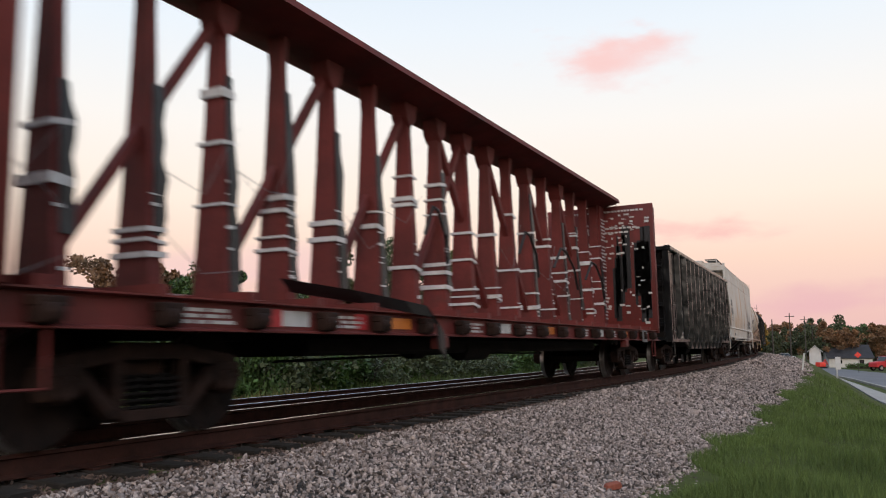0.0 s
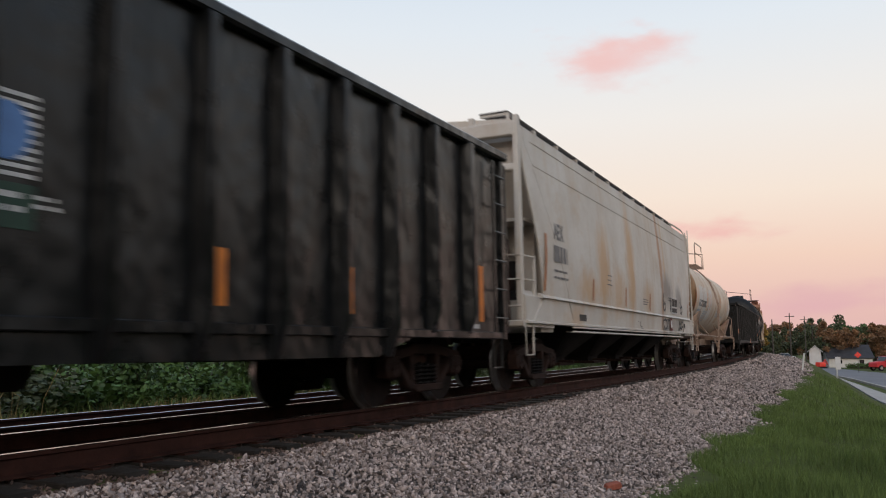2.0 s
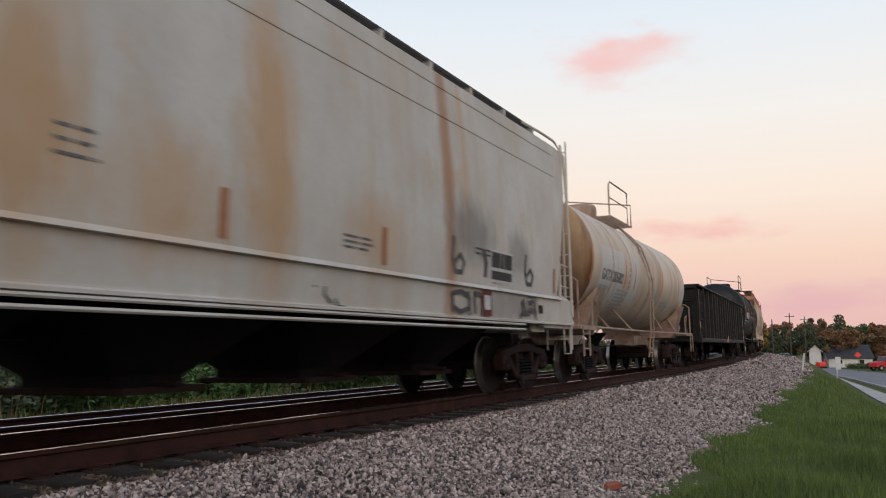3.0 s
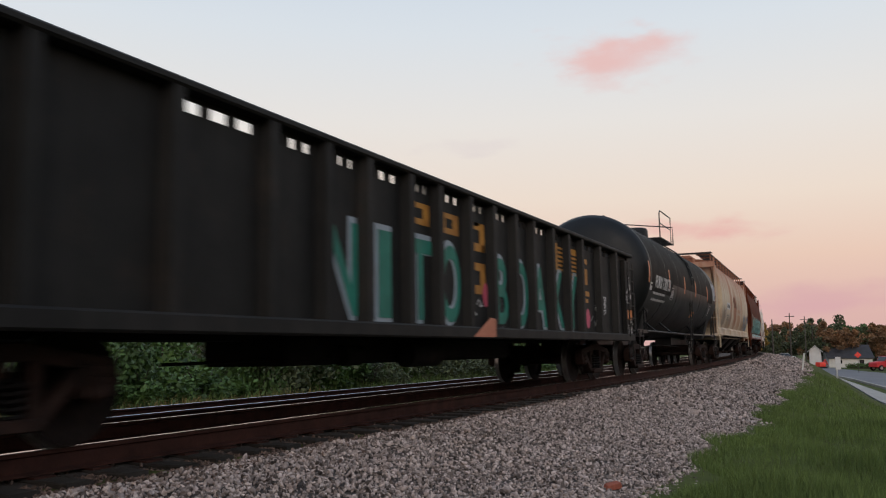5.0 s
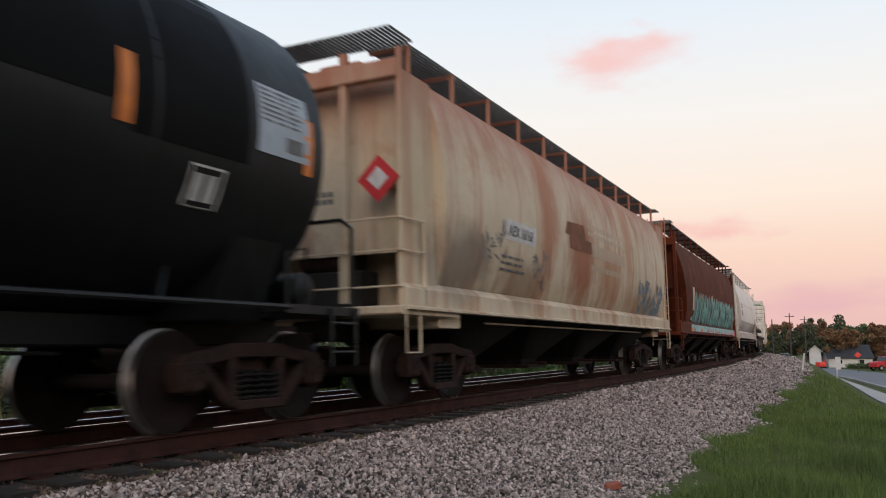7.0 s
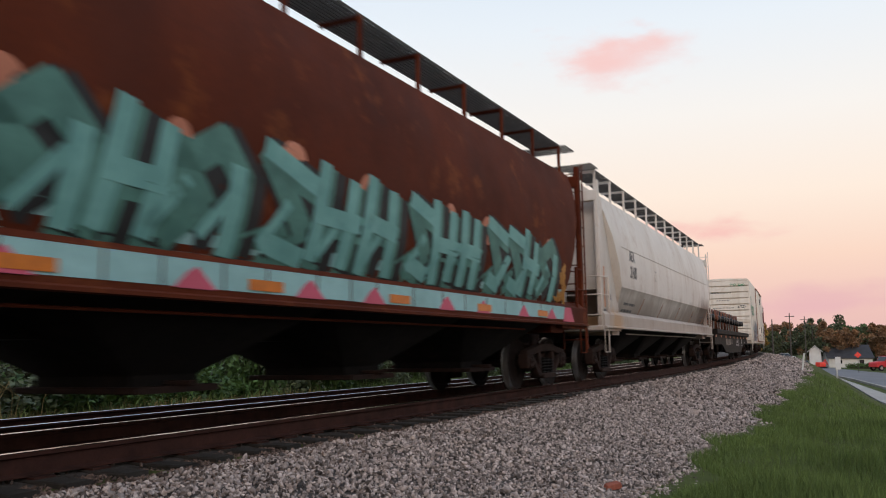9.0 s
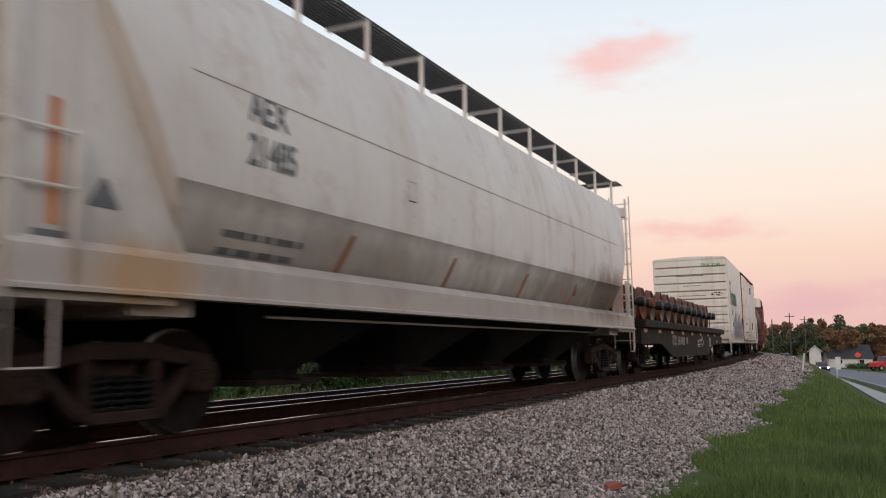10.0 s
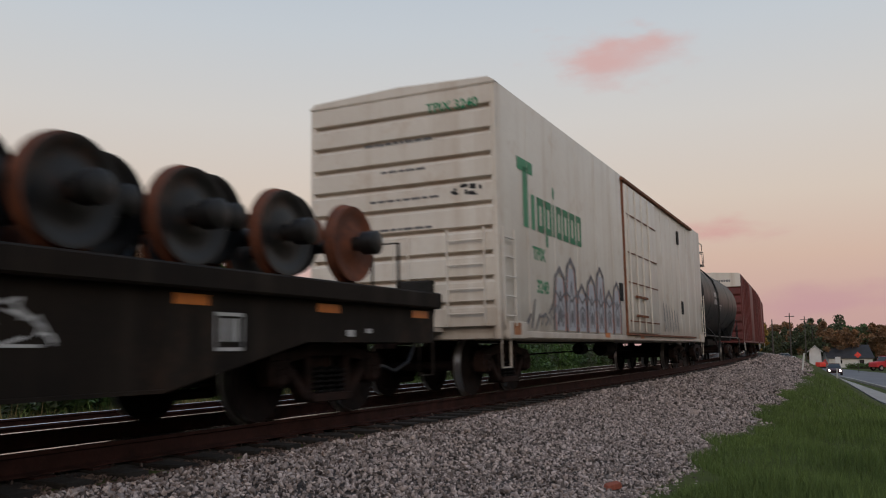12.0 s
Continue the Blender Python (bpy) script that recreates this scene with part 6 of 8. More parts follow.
    # hopper bays below the sill; the shade there is put into their black
    for i in range(bays):
        x = (L - run - 0.6) * (1 - 2 * (i + 0.5) / bays)
        w = (L - run - 0.6) / bays
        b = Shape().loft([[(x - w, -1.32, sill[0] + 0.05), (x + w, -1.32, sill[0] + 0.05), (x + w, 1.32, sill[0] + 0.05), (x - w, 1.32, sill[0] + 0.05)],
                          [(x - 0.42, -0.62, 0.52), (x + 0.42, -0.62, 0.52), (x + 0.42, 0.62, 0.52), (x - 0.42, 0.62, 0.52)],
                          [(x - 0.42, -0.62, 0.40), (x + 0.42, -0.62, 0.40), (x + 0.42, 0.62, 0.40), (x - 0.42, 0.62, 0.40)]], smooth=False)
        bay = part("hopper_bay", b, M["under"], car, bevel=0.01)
        part("outlet_gate", Shape().cbox(x - 0.52, x + 0.52, -0.8, 0.8, 0.36, 0.42, 0.01).tube([(x, -0.9, 0.44), (x, 0.95, 0.44)], 0.03), M["truck"], bay)
    part("gate_pipe", Shape().tube([(-L + 3, 1.25, sill[0] - 0.10), (L - 3, 1.25, sill[0] - 0.10)], 0.016, 5), mat, car)
    return car, L, side


def grey_hopper():
    half = [(1.47, 1.20), (1.50, 1.62), (1.53, 2.3), (1.50, 3.0), (1.45, 3.75), (1.38, 4.50), (1.16, 4.66), (0.0, 4.76)]
    car, L, side = covered_hopper("covered_hopper", "grey covered hopper car with rust stains and tags", 40.83, 57.58, M["grey_paint"], half, (2.5, 1.55, 4.2), (1.13, 1.58), top_in=0.45, walk_z=4.90, walk_y=(0.5, 1.02), truck_in=1.7, end_sheet=3.9, weld=(4.30, 3.88), bays=4, roof_ends=False, truck_rear=1.5)
    m = M["grey_paint"]
    # side sheets reach past the sloping end sheets, with a curved edge
    for k in (1, -1):
        for f in (1, -1):
            rings = []
            for z, e in ((1.58, 0.98), (2.0, 0.86), (2.5, 0.70), (3.0, 0.52), (3.5, 0.34), (3.9, 0.24), (4.44, 0.20)):
                y = side(z) - 0.002
                rings.append([(k * (L - e), f * y, z), (k * (L - 3.0), f * y, z), (k * (L - 3.0), f * (y - 0.03), z), (k * (L - e), f * (y - 0.03), z)])
            part("side_sheet", Shape().loft(rings, smooth=False), m, car)
        # brake gear, shear plate and pipes in the open end
        a, b = sorted((k * (L - 1.42), k * (L - 0.62)))
        part("shear_plate", Shape().cbox(a, b, -1.3, 1.3, 2.90, 2.96, 0.01), m, car)
        part("cross_beam", Shape().cbox(min(k * (L - 0.2), k * (L - 0.06)), max(k * (L - 0.2), k * (L - 0.06)), -1.36, 1.36, 3.68, 3.80, 0.02), m, car)
        a, b = sorted((k * (L - 1.3), k * (L - 1.26)))
        part("web_plate", Shape().prism([(-1.25, 2.9), (1.25, 2.9), (1.25, 1.5), (1.02, 1.5), (0.98, 2.2), (0.75, 2.55), (0.35, 2.62), (-0.05, 2.5), (-0.2, 2.2), (-0.25, 1.5), (-1.25, 1.5)], a, b), m, car)
        part("brake_cylinder", Shape().lathe([(-0.62, 0.05), (-0.58, 0.17), (0.05, 0.19), (0.10, 0.21), (0.14, 0.21), (0.18, 0.06), (0.42, 0.035)], 18, "y", (k * (L - 0.72), 0.35, 2.28)), m, car, "grey brake cylinder")
        part("valve", Shape().cbox(min(k * (L - 1.0), k * (L - 0.55)), max(k * (L - 1.0), k * (L - 0.55)), 0.55, 0.95, 1.72, 2.02, 0.04).lathe([(0, 0.09), (0.22, 0.09), (0.26, 0.04)], 10, "z", (k * (L - 0.7), 0.75, 2.0)), M["truck"], car, bevel=0.02)
        for y0, z0, z1 in ((1.05, 1.2, 2.5), (0.2, 1.2, 2.1), (-0.5, 1.2, 3.0), (-0.75, 1.2, 3.6)):
            bent_bar(car, M["truck"], [(k * (L - 0.45), y0, z0), (k * (L - 0.45), y0, z1), (k * (L - 0.75), y0 - 0.12, z1 + 0.1)], 0.022, "pipe")
        wheel_ring = [(k * (L - 0.16), -0.75 + 0.28 * math.cos(a), 2.7 + 0.28 * math.sin(a)) for a in np.linspace(0, 2 * math.pi, 19)]
        hand_wheel = part("hand_wheel", Shape().tube(wheel_ring, 0.016, 6), M["truck"], car, "round hand-brake wheel")
        for a in (0, 1.57, 3.14, 4.71):
            part("spoke", Shape().tube([(k * (L - 0.18), -0.75, 2.7), (k * (L - 0.16), -0.75 + 0.28 * math.cos(a), 2.7 + 0.28 * math.sin(a))], 0.012, 5), M["truck"], hand_wheel)
        for z in (3.9, 4.08):
            d = Shape()
            y = 0.15
            while y < 1.0:
                d.box(*sorted((k * (L - 0.468), k * (L - 0.462))), y, y + 0.13, z, z + 0.12)
                y += 0.18
            part("stencilling", d, M["letter_grey"], car, "dark stencilled characters on the end sheet")
        a, b = sorted((k * (L - 1.5), k * (L - 1.46)))
        part("end_plate", Shape().box(a, b, -1.3, 1.3, 1.2, 2.7), m, car)
        # dark sheet behind the arch; it paints the shade inside the open end
        part("end_door", Shape().cbox(min(k * (L - 1.44), k * (L - 1.40)), max(k * (L - 1.44), k * (L - 1.40)), 0.2, 1.0, 1.3, 2.3, 0.05), M["dark_open"], car)
    # roof handrail that bends down over the rear corner
    bent_bar(car, m, [(-L + 1.3, 1.06, 4.84), (-L + 0.45, 1.10, 4.84), (-L + 0.12, 1.25, 4.72), (-L + 0.03, 1.40, 4.42), (-L + 0.03, 1.46, 3.0), (-L + 0.03, 1.48, 1.3)], 0.026)
    part("sill_web", Shape().prism([(L - 0.2, 1.16), (L - 2.2, 1.16), (L - 2.2, 1.60), (L - 0.75, 1.60)], 1.47, 1.50, "y").prism([(-L + 0.2, 1.16), (-L + 2.2, 1.16), (-L + 2.2, 1.60), (-L + 0.75, 1.60)], 1.47, 1.50, "y"), m, car)
    part("sill_flange", Shape().prism([(1.44, 1.56), (1.55, 1.575), (1.50, 1.63), (1.44, 1.66)], -L + 0.8, L - 0.8), m, car)
    for z in (1.02, 1.10):
        part("sill_pipe", Shape().tube([(-L + 2.6, 1.5, z), (L - 2.6, 1.5, z)], 0.02, 6), m, car)
    words("AEX", 0.42, car, M["letter_grey"], 6.75, 2.68, side, 0.72)
    d = Decal(side)
    d.bars(7.1, 2.56, 0.8, 1, 0.3, 0.3, 2)
    d.bars(7.1, 2.12, 0.9, 2, 0.04, 0.12, 3)
    d.bars(L - 5.0, 2.3, 0.4, 3, 0.025, 0.1, 4)
    d.bars(L - 8.6, 1.95, 0.6, 3, 0.025, 0.06, 5)
    d.bars(L - 12.6, 1.95, 0.5, 2, 0.025, 0.06, 6)
    part("stencilling", d, M["letter_grey"], car, "faded dark stencilled lines")
    o = Decal(side, 0.009)
    o.quad([(7.69, 1.7), (7.57, 1.7), (7.46, 2.72), (7.58, 2.72)])
    for x in (4.52, 1.66, -1.06, -4.3, -7.0):
        o.rect(x - 0.05, x + 0.05, 1.68, 2.12)
    part("reflector", o, M["orange_dull"], car, "faded orange reflective stripe")
    s = Decal(flat_side(1.47), 0.012)
    sp = random.Random(4)
    for x0 in (L - 8.3,):
        for _ in range(5):
            x, z = x0 + sp.uniform(-0.35, 0.35), sp.uniform(1.22, 1.48)
            s.stroke([(x, z), (x + sp.uniform(-0.2, 0.2), z + sp.uniform(-0.12, 0.16)), (x + sp.uniform(-0.2, 0.2), z - 0.08)], 0.035)
    s.rect(L - 3.4, L - 2.9, 1.24, 1.42)
    part("graffiti", s, M["spray_black"], car, "black spray tags")
    t = Decal(side, 0.007)
    for x0 in (-3.05, -5.75):
        t.stroke([(x0 + 0.16, 2.22), (x0 + 0.2, 1.95), (x0 + 0.1, 1.76), (x0 - 0.1, 1.76), (x0 - 0.17, 1.9), (x0 - 0.05, 2.0), (x0 + 0.1, 1.9)], 0.07)
    t.stroke([(-3.9, 2.12), (-3.98, 1.95), (-3.95, 1.78)], 0.12)
    t.bars(-3.6, 2.16, 0.7, 2, 0.03, 0.07, 8)
    part("graffiti", t, M["spray_soft"], car, "dark spray tag")
    for pts in ([(-2.9, 1.26), (-2.85, 1.46), (-3.15, 1.5), (-3.4, 1.44), (-3.38, 1.28), (-3.1, 1.22), (-2.9, 1.28)], [(-3.38, 1.5), (-3.4, 1.2)],
                [(-3.6, 1.22), (-3.58, 1.5), (-3.85, 1.48), (-3.95, 1.36)], [(-5.35, 1.22), (-5.5, 1.3), (-5.75, 1.26)], [(-5.42, 1.46), (-5.55, 1.34), (-5.5, 1.5)],
                [(-5.72, 1.24), (-5.8, 1.48), (-6.0, 1.48), (-6.08, 1.2)], [(-5.76, 1.35), (-6.04, 1.33)]):
        g = Decal(flat_side(1.50), 0.008)
        g.stroke(pts, 0.065)
        part("graffiti", g, M["spray_soft"], car, "dark spray tag on the sill")
    # framed black board, dark red card holder and a small plate near the rear
    b = Decal(side, 0.010)
    b.rect(-5.24, -4.36, 1.70, 2.18)
    part("notice_board", b, M["letter_white"], car, "white frame of the black board")
    b = Decal(side, 0.014)
    for a in ((-4.72, -4.40, 1.92, 2.15), (-5.20, -4.88, 1.92, 2.15), (-5.20, -4.40, 1.74, 1.87), (-4.86, -4.74, 1.92, 2.15)):
        b.rect(*a)
    part("board_panel", b, M["spray_black"], car, "black board panel")
    g = Decal(flat_side(1.50), 0.010)
    g.rect(-4.42, -4.06, 1.19, 1.56)
    part("card_holder", g, M["maroon"], car, "dark red card holder")
    g = Decal(flat_side(1.50), 0.016)
    g.rect(-4.35, -4.13, 1.28, 1.49)
    part("card", g, M["letter_white"], car, "white paper card")
    g = Decal(flat_side(1.50), 0.010)
    g.rect(-6.62, -6.42, 1.30, 1.44)
    part("plate", g, M["dark_open"], car, "small dark plate")
    shift_marks(car, -0.23)


def tank_car(name, label, s0, s1, mat, r, zc, trim, platform_x, truck_in, truck_rear=None):
    """A tank car: shell with dished heads on saddles, sill rails, end platforms, ladder, dome and top platform."""
    car, L = freight_car(name, label, "tank car", s0, s1, truck_in, False, truck_rear)
    e = L - (0.55 if r > 1.55 else 0.75)
    prof = [(-e, 0.02), (-e + 0.03, r * 0.45), (-e + 0.12, r * 0.75), (-e + 0.26, r * 0.93), (-e + 0.42, r), (-e + 0.46, r)]
    prof = prof + [(-a, b) for a, b in reversed(prof)]
    part("tank", Shape().lathe(prof, 56, "x", (0, 0, zc)), mat, car)
    for x in (-e + 2.6, -e * 0.34, e * 0.34, e - 2.6):
        part("seam", Shape().lathe([(-0.03, r - 0.01), (-0.02, r + 0.006), (0.02, r + 0.006), (0.03, r - 0.01)], 56, "x", (x, 0, zc), caps=False), mat, car)
    for k in (1, -1):
        a, b = sorted((k * (L - truck_in - 0.35), k * (L - truck_in + 0.35)))
        part("saddle", Shape().prism([(-1.42, zc - 0.65), (-1.1, 1.0), (1.1, 1.0), (1.42, zc - 0.65), (0.9, zc - r * 0.8), (-0.9, zc - r * 0.8)], a, b), trim, car, bevel=0.015)
        part("end_platform", Shape().cbox(min(k * (L - 1.3), k * L), max(k * (L - 1.3), k * L), -1.42, 1.42, 1.08, 1.17, 0.015), trim, car)
        part("stub_sill", Shape().cbox(min(k * (L - 4), k * L), max(k * (L - 4), k * L), -0.3, 0.3, 0.78, 1.08, 0.02), trim, car)
        for y in (1.36, -1.36):
            part("side_rail", Shape().tube([(0, y + math.copysign(0.05, y), 1.12), (k * (L - 1.2), y + math.copysign(0.05, y), 1.14)], 0.028, 7), trim, car)
            for x in (0.3, 0.62):
                part("stay", Shape().tube([(k * x * L, y, 1.12), (k * (x * L + 0.45), y * 0.72, zc - r * 0.72)], 0.028, 5), trim, car)
        bent_bar(car, trim, [(k * (L - 0.06), 1.36, 1.15), (k * (L - 0.06), 1.36, 2.05), (k * (L - 0.06), 1.22, 2.16), (k * (L - 0.06), -1.22, 2.16), (k * (L - 0.06), -1.36, 2.05), (k * (L - 0.06), -1.36, 1.15)], 0.022)
        bent_bar(car, trim, [(k * (L - 1.25), 1.40, 1.15), (k * (L - 1.25), 1.40, 1.66), (k * (L - 0.95), 1.40, 1.74), (k * (L - 0.95), 1.40, 1.15)], 0.02)
        ladder(car, trim, k * (L - 0.1), k * (L - 0.55), 1.44, 1.44, 0.55, 1.15, 2, "steps")
        part("air_reservoir" if k < 0 else "brake_cylinder", Shape().lathe([(-0.5, 0.05), (-0.44, 0.19), (0.44, 0.19), (0.5, 0.05)], 14, "y", (k * (L - 0.5), 0.6, 1.36)), trim, car)
    # side ladder up to the top platform
    path = [(y, z) for y, z in ((1.46, 0.45), (1.53, 1.1), (1.56, zc - 0.2), (r * 0.98 + 0.06, zc + 0.25), (r * 0.86 + 0.06, zc + r * 0.52), (r * 0.66 + 0.05, zc + r * 0.76), (0.72, zc + r * 0.93))]
    s = Shape()
    for dx in (-0.2, 0.2):
        s.tube([(platform_x + dx, y, z) for y, z in path], 0.022, 6)
    for k in range(10):
        f = (k + 0.3) / 10 * (len(path) - 1)
        i = int(f)
        y, z = (path[i][j] + (path[i + 1][j] - path[i][j]) * (f - i) for j in (0, 1))
        s.tube([(platform_x - 0.2, y, z), (platform_x + 0.2, y, z)], 0.016, 6)
    part("ladder", s, trim, car)
    part("ladder_stay", Shape().tube([(platform_x + 0.9, 1.38, 1.12), (platform_x + 0.2, 1.5, 0.6)], 0.022, 5).tube([(platform_x + 0.6, 1.38, 1.12), (platform_x - 0.1, 1.5, 0.6)], 0.022, 5), trim, car)
    top = zc + r
    dome = part("dome", Shape().lathe([(-0.12, 0.5), (0.02, 0.5), (0.03, 0.44), (0.28, 0.44), (0.36, 0.4), (0.38, 0.05)], 24, "z", (platform_x + 1.15, 0, top)), trim, car)
    part("valve", Shape().lathe([(0, 0.08), (0.2, 0.08), (0.22, 0.04)], 10, "z", (platform_x + 0.45, 0.15, top - 0.02)), trim, dome)
    plat = grating(car, trim, platform_x - 0.5, platform_x + 1.9, 0.55, 1.0, top - 0.06, bars=7, name="top_platform")
    grating(car, trim, platform_x - 0.5, platform_x + 0.4, -0.9, 0.5, top - 0.055, bars=10, name="top_platform")
    for y in (0.98, -0.9):
        rail = [(platform_x + 1.9, y, top - 0.05), (platform_x + 1.9, y, top + 0.72), (platform_x + 1.75, y, top + 0.82), (platform_x - 0.1, y, top + 0.82)]
        if y < 0:
            rail.append((platform_x - 0.5, y, top + 0.82))
            rail.append((platform_x - 0.5, y, top - 0.05))
        else:
            rail.append((platform_x - 0.1, y, top - 0.05))
        part("railing", Shape().tube(rail, 0.02, 6), trim, car)
        part("railing", Shape().tube([(platform_x + 1.9, y, top + 0.4), (platform_x - 0.1, y, top + 0.4)], 0.016, 6), trim, car)
    part("railing", Shape().tube([(platform_x - 0.5, 0.98, top - 0.05), (platform_x - 0.5, 0.98, top + 0.55), (platform_x - 0.5, -0.9, top + 0.82)], 0.02, 6), trim, car)
    part("outlet_valve", Shape().lathe([(-0.1, 0.12), (0.05, 0.14), (0.3, 0.34)], 12, "z", (0.6, 0, 0.82)), M["under"], car)
    part("brake_rod", Shape().tube([(-L + 3, 0.4, 0.72), (0, 0.5, 0.78), (L - 3, 0.35, 0.7)], 0.018, 5), M["under"], car)

    def side(z):
        return math.sqrt(max(r * r - (z - zc) ** 2, 0.01))
    return car, L, side


def tan_tank():
    car, L, side = tank_car("tank_car", "dirty tan tank car with rust streaks and tan railings", 58.3, 71.9, M["tank_tan"], 1.42, 2.68, material("tan_trim", (0.40, 0.29, 0.22), (0.22, 0.13, 0.09), 0.6, scale=4, fine=25), 0.45, 1.75)
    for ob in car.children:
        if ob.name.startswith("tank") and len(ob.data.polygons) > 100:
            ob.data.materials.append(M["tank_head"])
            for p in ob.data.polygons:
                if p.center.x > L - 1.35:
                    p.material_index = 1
    top = 2.68 + 1.42
    part("railing", Shape().tube([(1.6, -0.85, top + 0.80), (4.2, -0.85, top + 0.80), (4.3, -0.85, top + 0.70), (4.3, -0.85, top - 0.35)], 0.02, 6), M["tank_tan"], car)
    words("GATX 205882", 0.34, car, M["letter_grey"], 3.85, 2.24, side, 0.95)
    p = Decal(side, 0.003)
    p.rect(2.8, 4.9, 1.75, 3.0)
    p.rect(1.2, 2.3, 1.8, 3.0)
    p.rect(-L + 1.3, -L + 2.1, 2.2, 2.7)
    part("panel", p, material("repaint_panel", (0.56, 0.54, 0.52), (0.50, 0.46, 0.42), 0.55, scale=2, fine=14), car, "grey repainted panel")
    d = Decal(side)
    d.bars(4.9, 2.12, 1.0, 2, 0.08, 0.2, 1)
    d.bars(3.2, 2.1, 1.2, 6, 0.045, 0.08, 2)
    d.bars(-0.7, 2.3, 0.9, 5, 0.04, 0.07, 3)
    d.bars(-2.2, 2.05, 1.2, 2, 0.06, 0.09, 4)
    part("stencilling", d, M["letter_blue"], car, "faded grey-blue stencilled lines")
    o = Decal(side, 0.008)
    for x in (5.7, 2.65, 1.6, -1.9):
        o.rect(x - 0.05, x + 0.05, 2.15, 2.85)
    part("reflector", o, M["orange"], car, "orange reflective stripe")
    g = Decal(side, 0.004)
    for x, w in ((-1.35, 0.2), (-1.75, 0.14), (2.2, 0.12), (-4.6, 0.12), (3.9, 0.1), (-0.25, 0.14)):
        g.quad([(x - w, 1.75), (x + w, 1.75), (x + w * 0.5, 3.85), (x - w * 0.5, 3.85)])
    part("rust_run", g, material("rust_run_tank", (0.42, 0.27, 0.17), (0.52, 0.42, 0.33), 0.7, scale=2.2, fine=14), car, "brown rust run")


def black_tank():
    car, L, side = tank_car("tank_car", "large matt black tank car with white stencils and orange marks", 91.45, 106.5, M["tank_black"], 1.63, 2.69, M["tank_black"], -0.5, 1.6, 1.25)
    words("FURX 130178", 0.46, car, M["letter_white"], 4.65, 2.32, side, 0.82, lift=0.016)
    d = Decal(side)
    d.bars(5.8, 2.2, 2.0, 2, 0.06, 0.17, 1)
    d.rect(6.1, 6.35, 2.22, 2.42)
    part("stencilling", d, M["letter_white"], car, "small white stencilled lines")
    f = Decal(side, 0.004)
    f.rect(-4.15, 3.25, 2.55, 4.27)
    f.rect(-5.45, -4.15, 2.35, 4.27)
    f.rect(3.25, 6.4, 2.2, 4.27)
    part("panel", f, M["tank_patch"], car, "darker repainted upper panel")
    o = Decal(side, 0.009)
    for x in (6.6, 3.68, 0.95, -1.35, -4.2, -6.45):
        o.rect(x - 0.07, x + 0.07, 2.4, 2.95)
    o.rect(-2.0, -1.4, 1.72, 1.92)
    part("reflector", o, M["orange"], car, "orange reflective stripe")
    w = Decal(side, 0.010)
    w.quad([(-6.3, 2.5), (-5.55, 2.5), (-5.55, 3.15), (-6.3, 3.15)])
    part("notice", w, M["letter_blue"], car, "white notice panel")
    n = Decal(side, 0.012)
    n.bars(-5.6, 3.12, 0.65, 7, 0.02, 0.05, 7)
    n.rect(-6.2, -5.95, 2.56, 2.7)
    part("notice_lines", n, M["letter_grey"], car)
    b = Decal(side, 0.007)
    for x, z in ((3.2, 2.1), (-5.0, 1.9)):
        for a, c, e, h in ((-0.2, 0.2, 0.0, 0.02), (-0.2, 0.2, 0.33, 0.35), (-0.2, -0.18, 0.0, 0.35), (0.18, 0.2, 0.0, 0.35), (-0.12, -0.02, 0.06, 0.28), (0.04, 0.13, 0.06, 0.28)):
            b.rect(x + a, x + c, z + e, z + h)
    part("stencil_box", b, M["letter_white"], car, "white stencil box")
    shift_marks(car, 0.15)


def far_black_tank():
    car, L, side = tank_car("tank_car", "black tank car with small white stencils behind the boxcar", 200.7, 216.0, M["tank_black"], 1.5, 2.72, M["tank_black"], 2.4, 1.6)
    d = Decal(side)
    d.bars(3.2, 2.95, 1.3, 2, 0.2, 0.3, 1)
    d.bars(1.4, 2.5, 0.9, 3, 0.05, 0.1, 2)
    part("stencilling", d, M["letter_white"], car, "white stencilled lines")


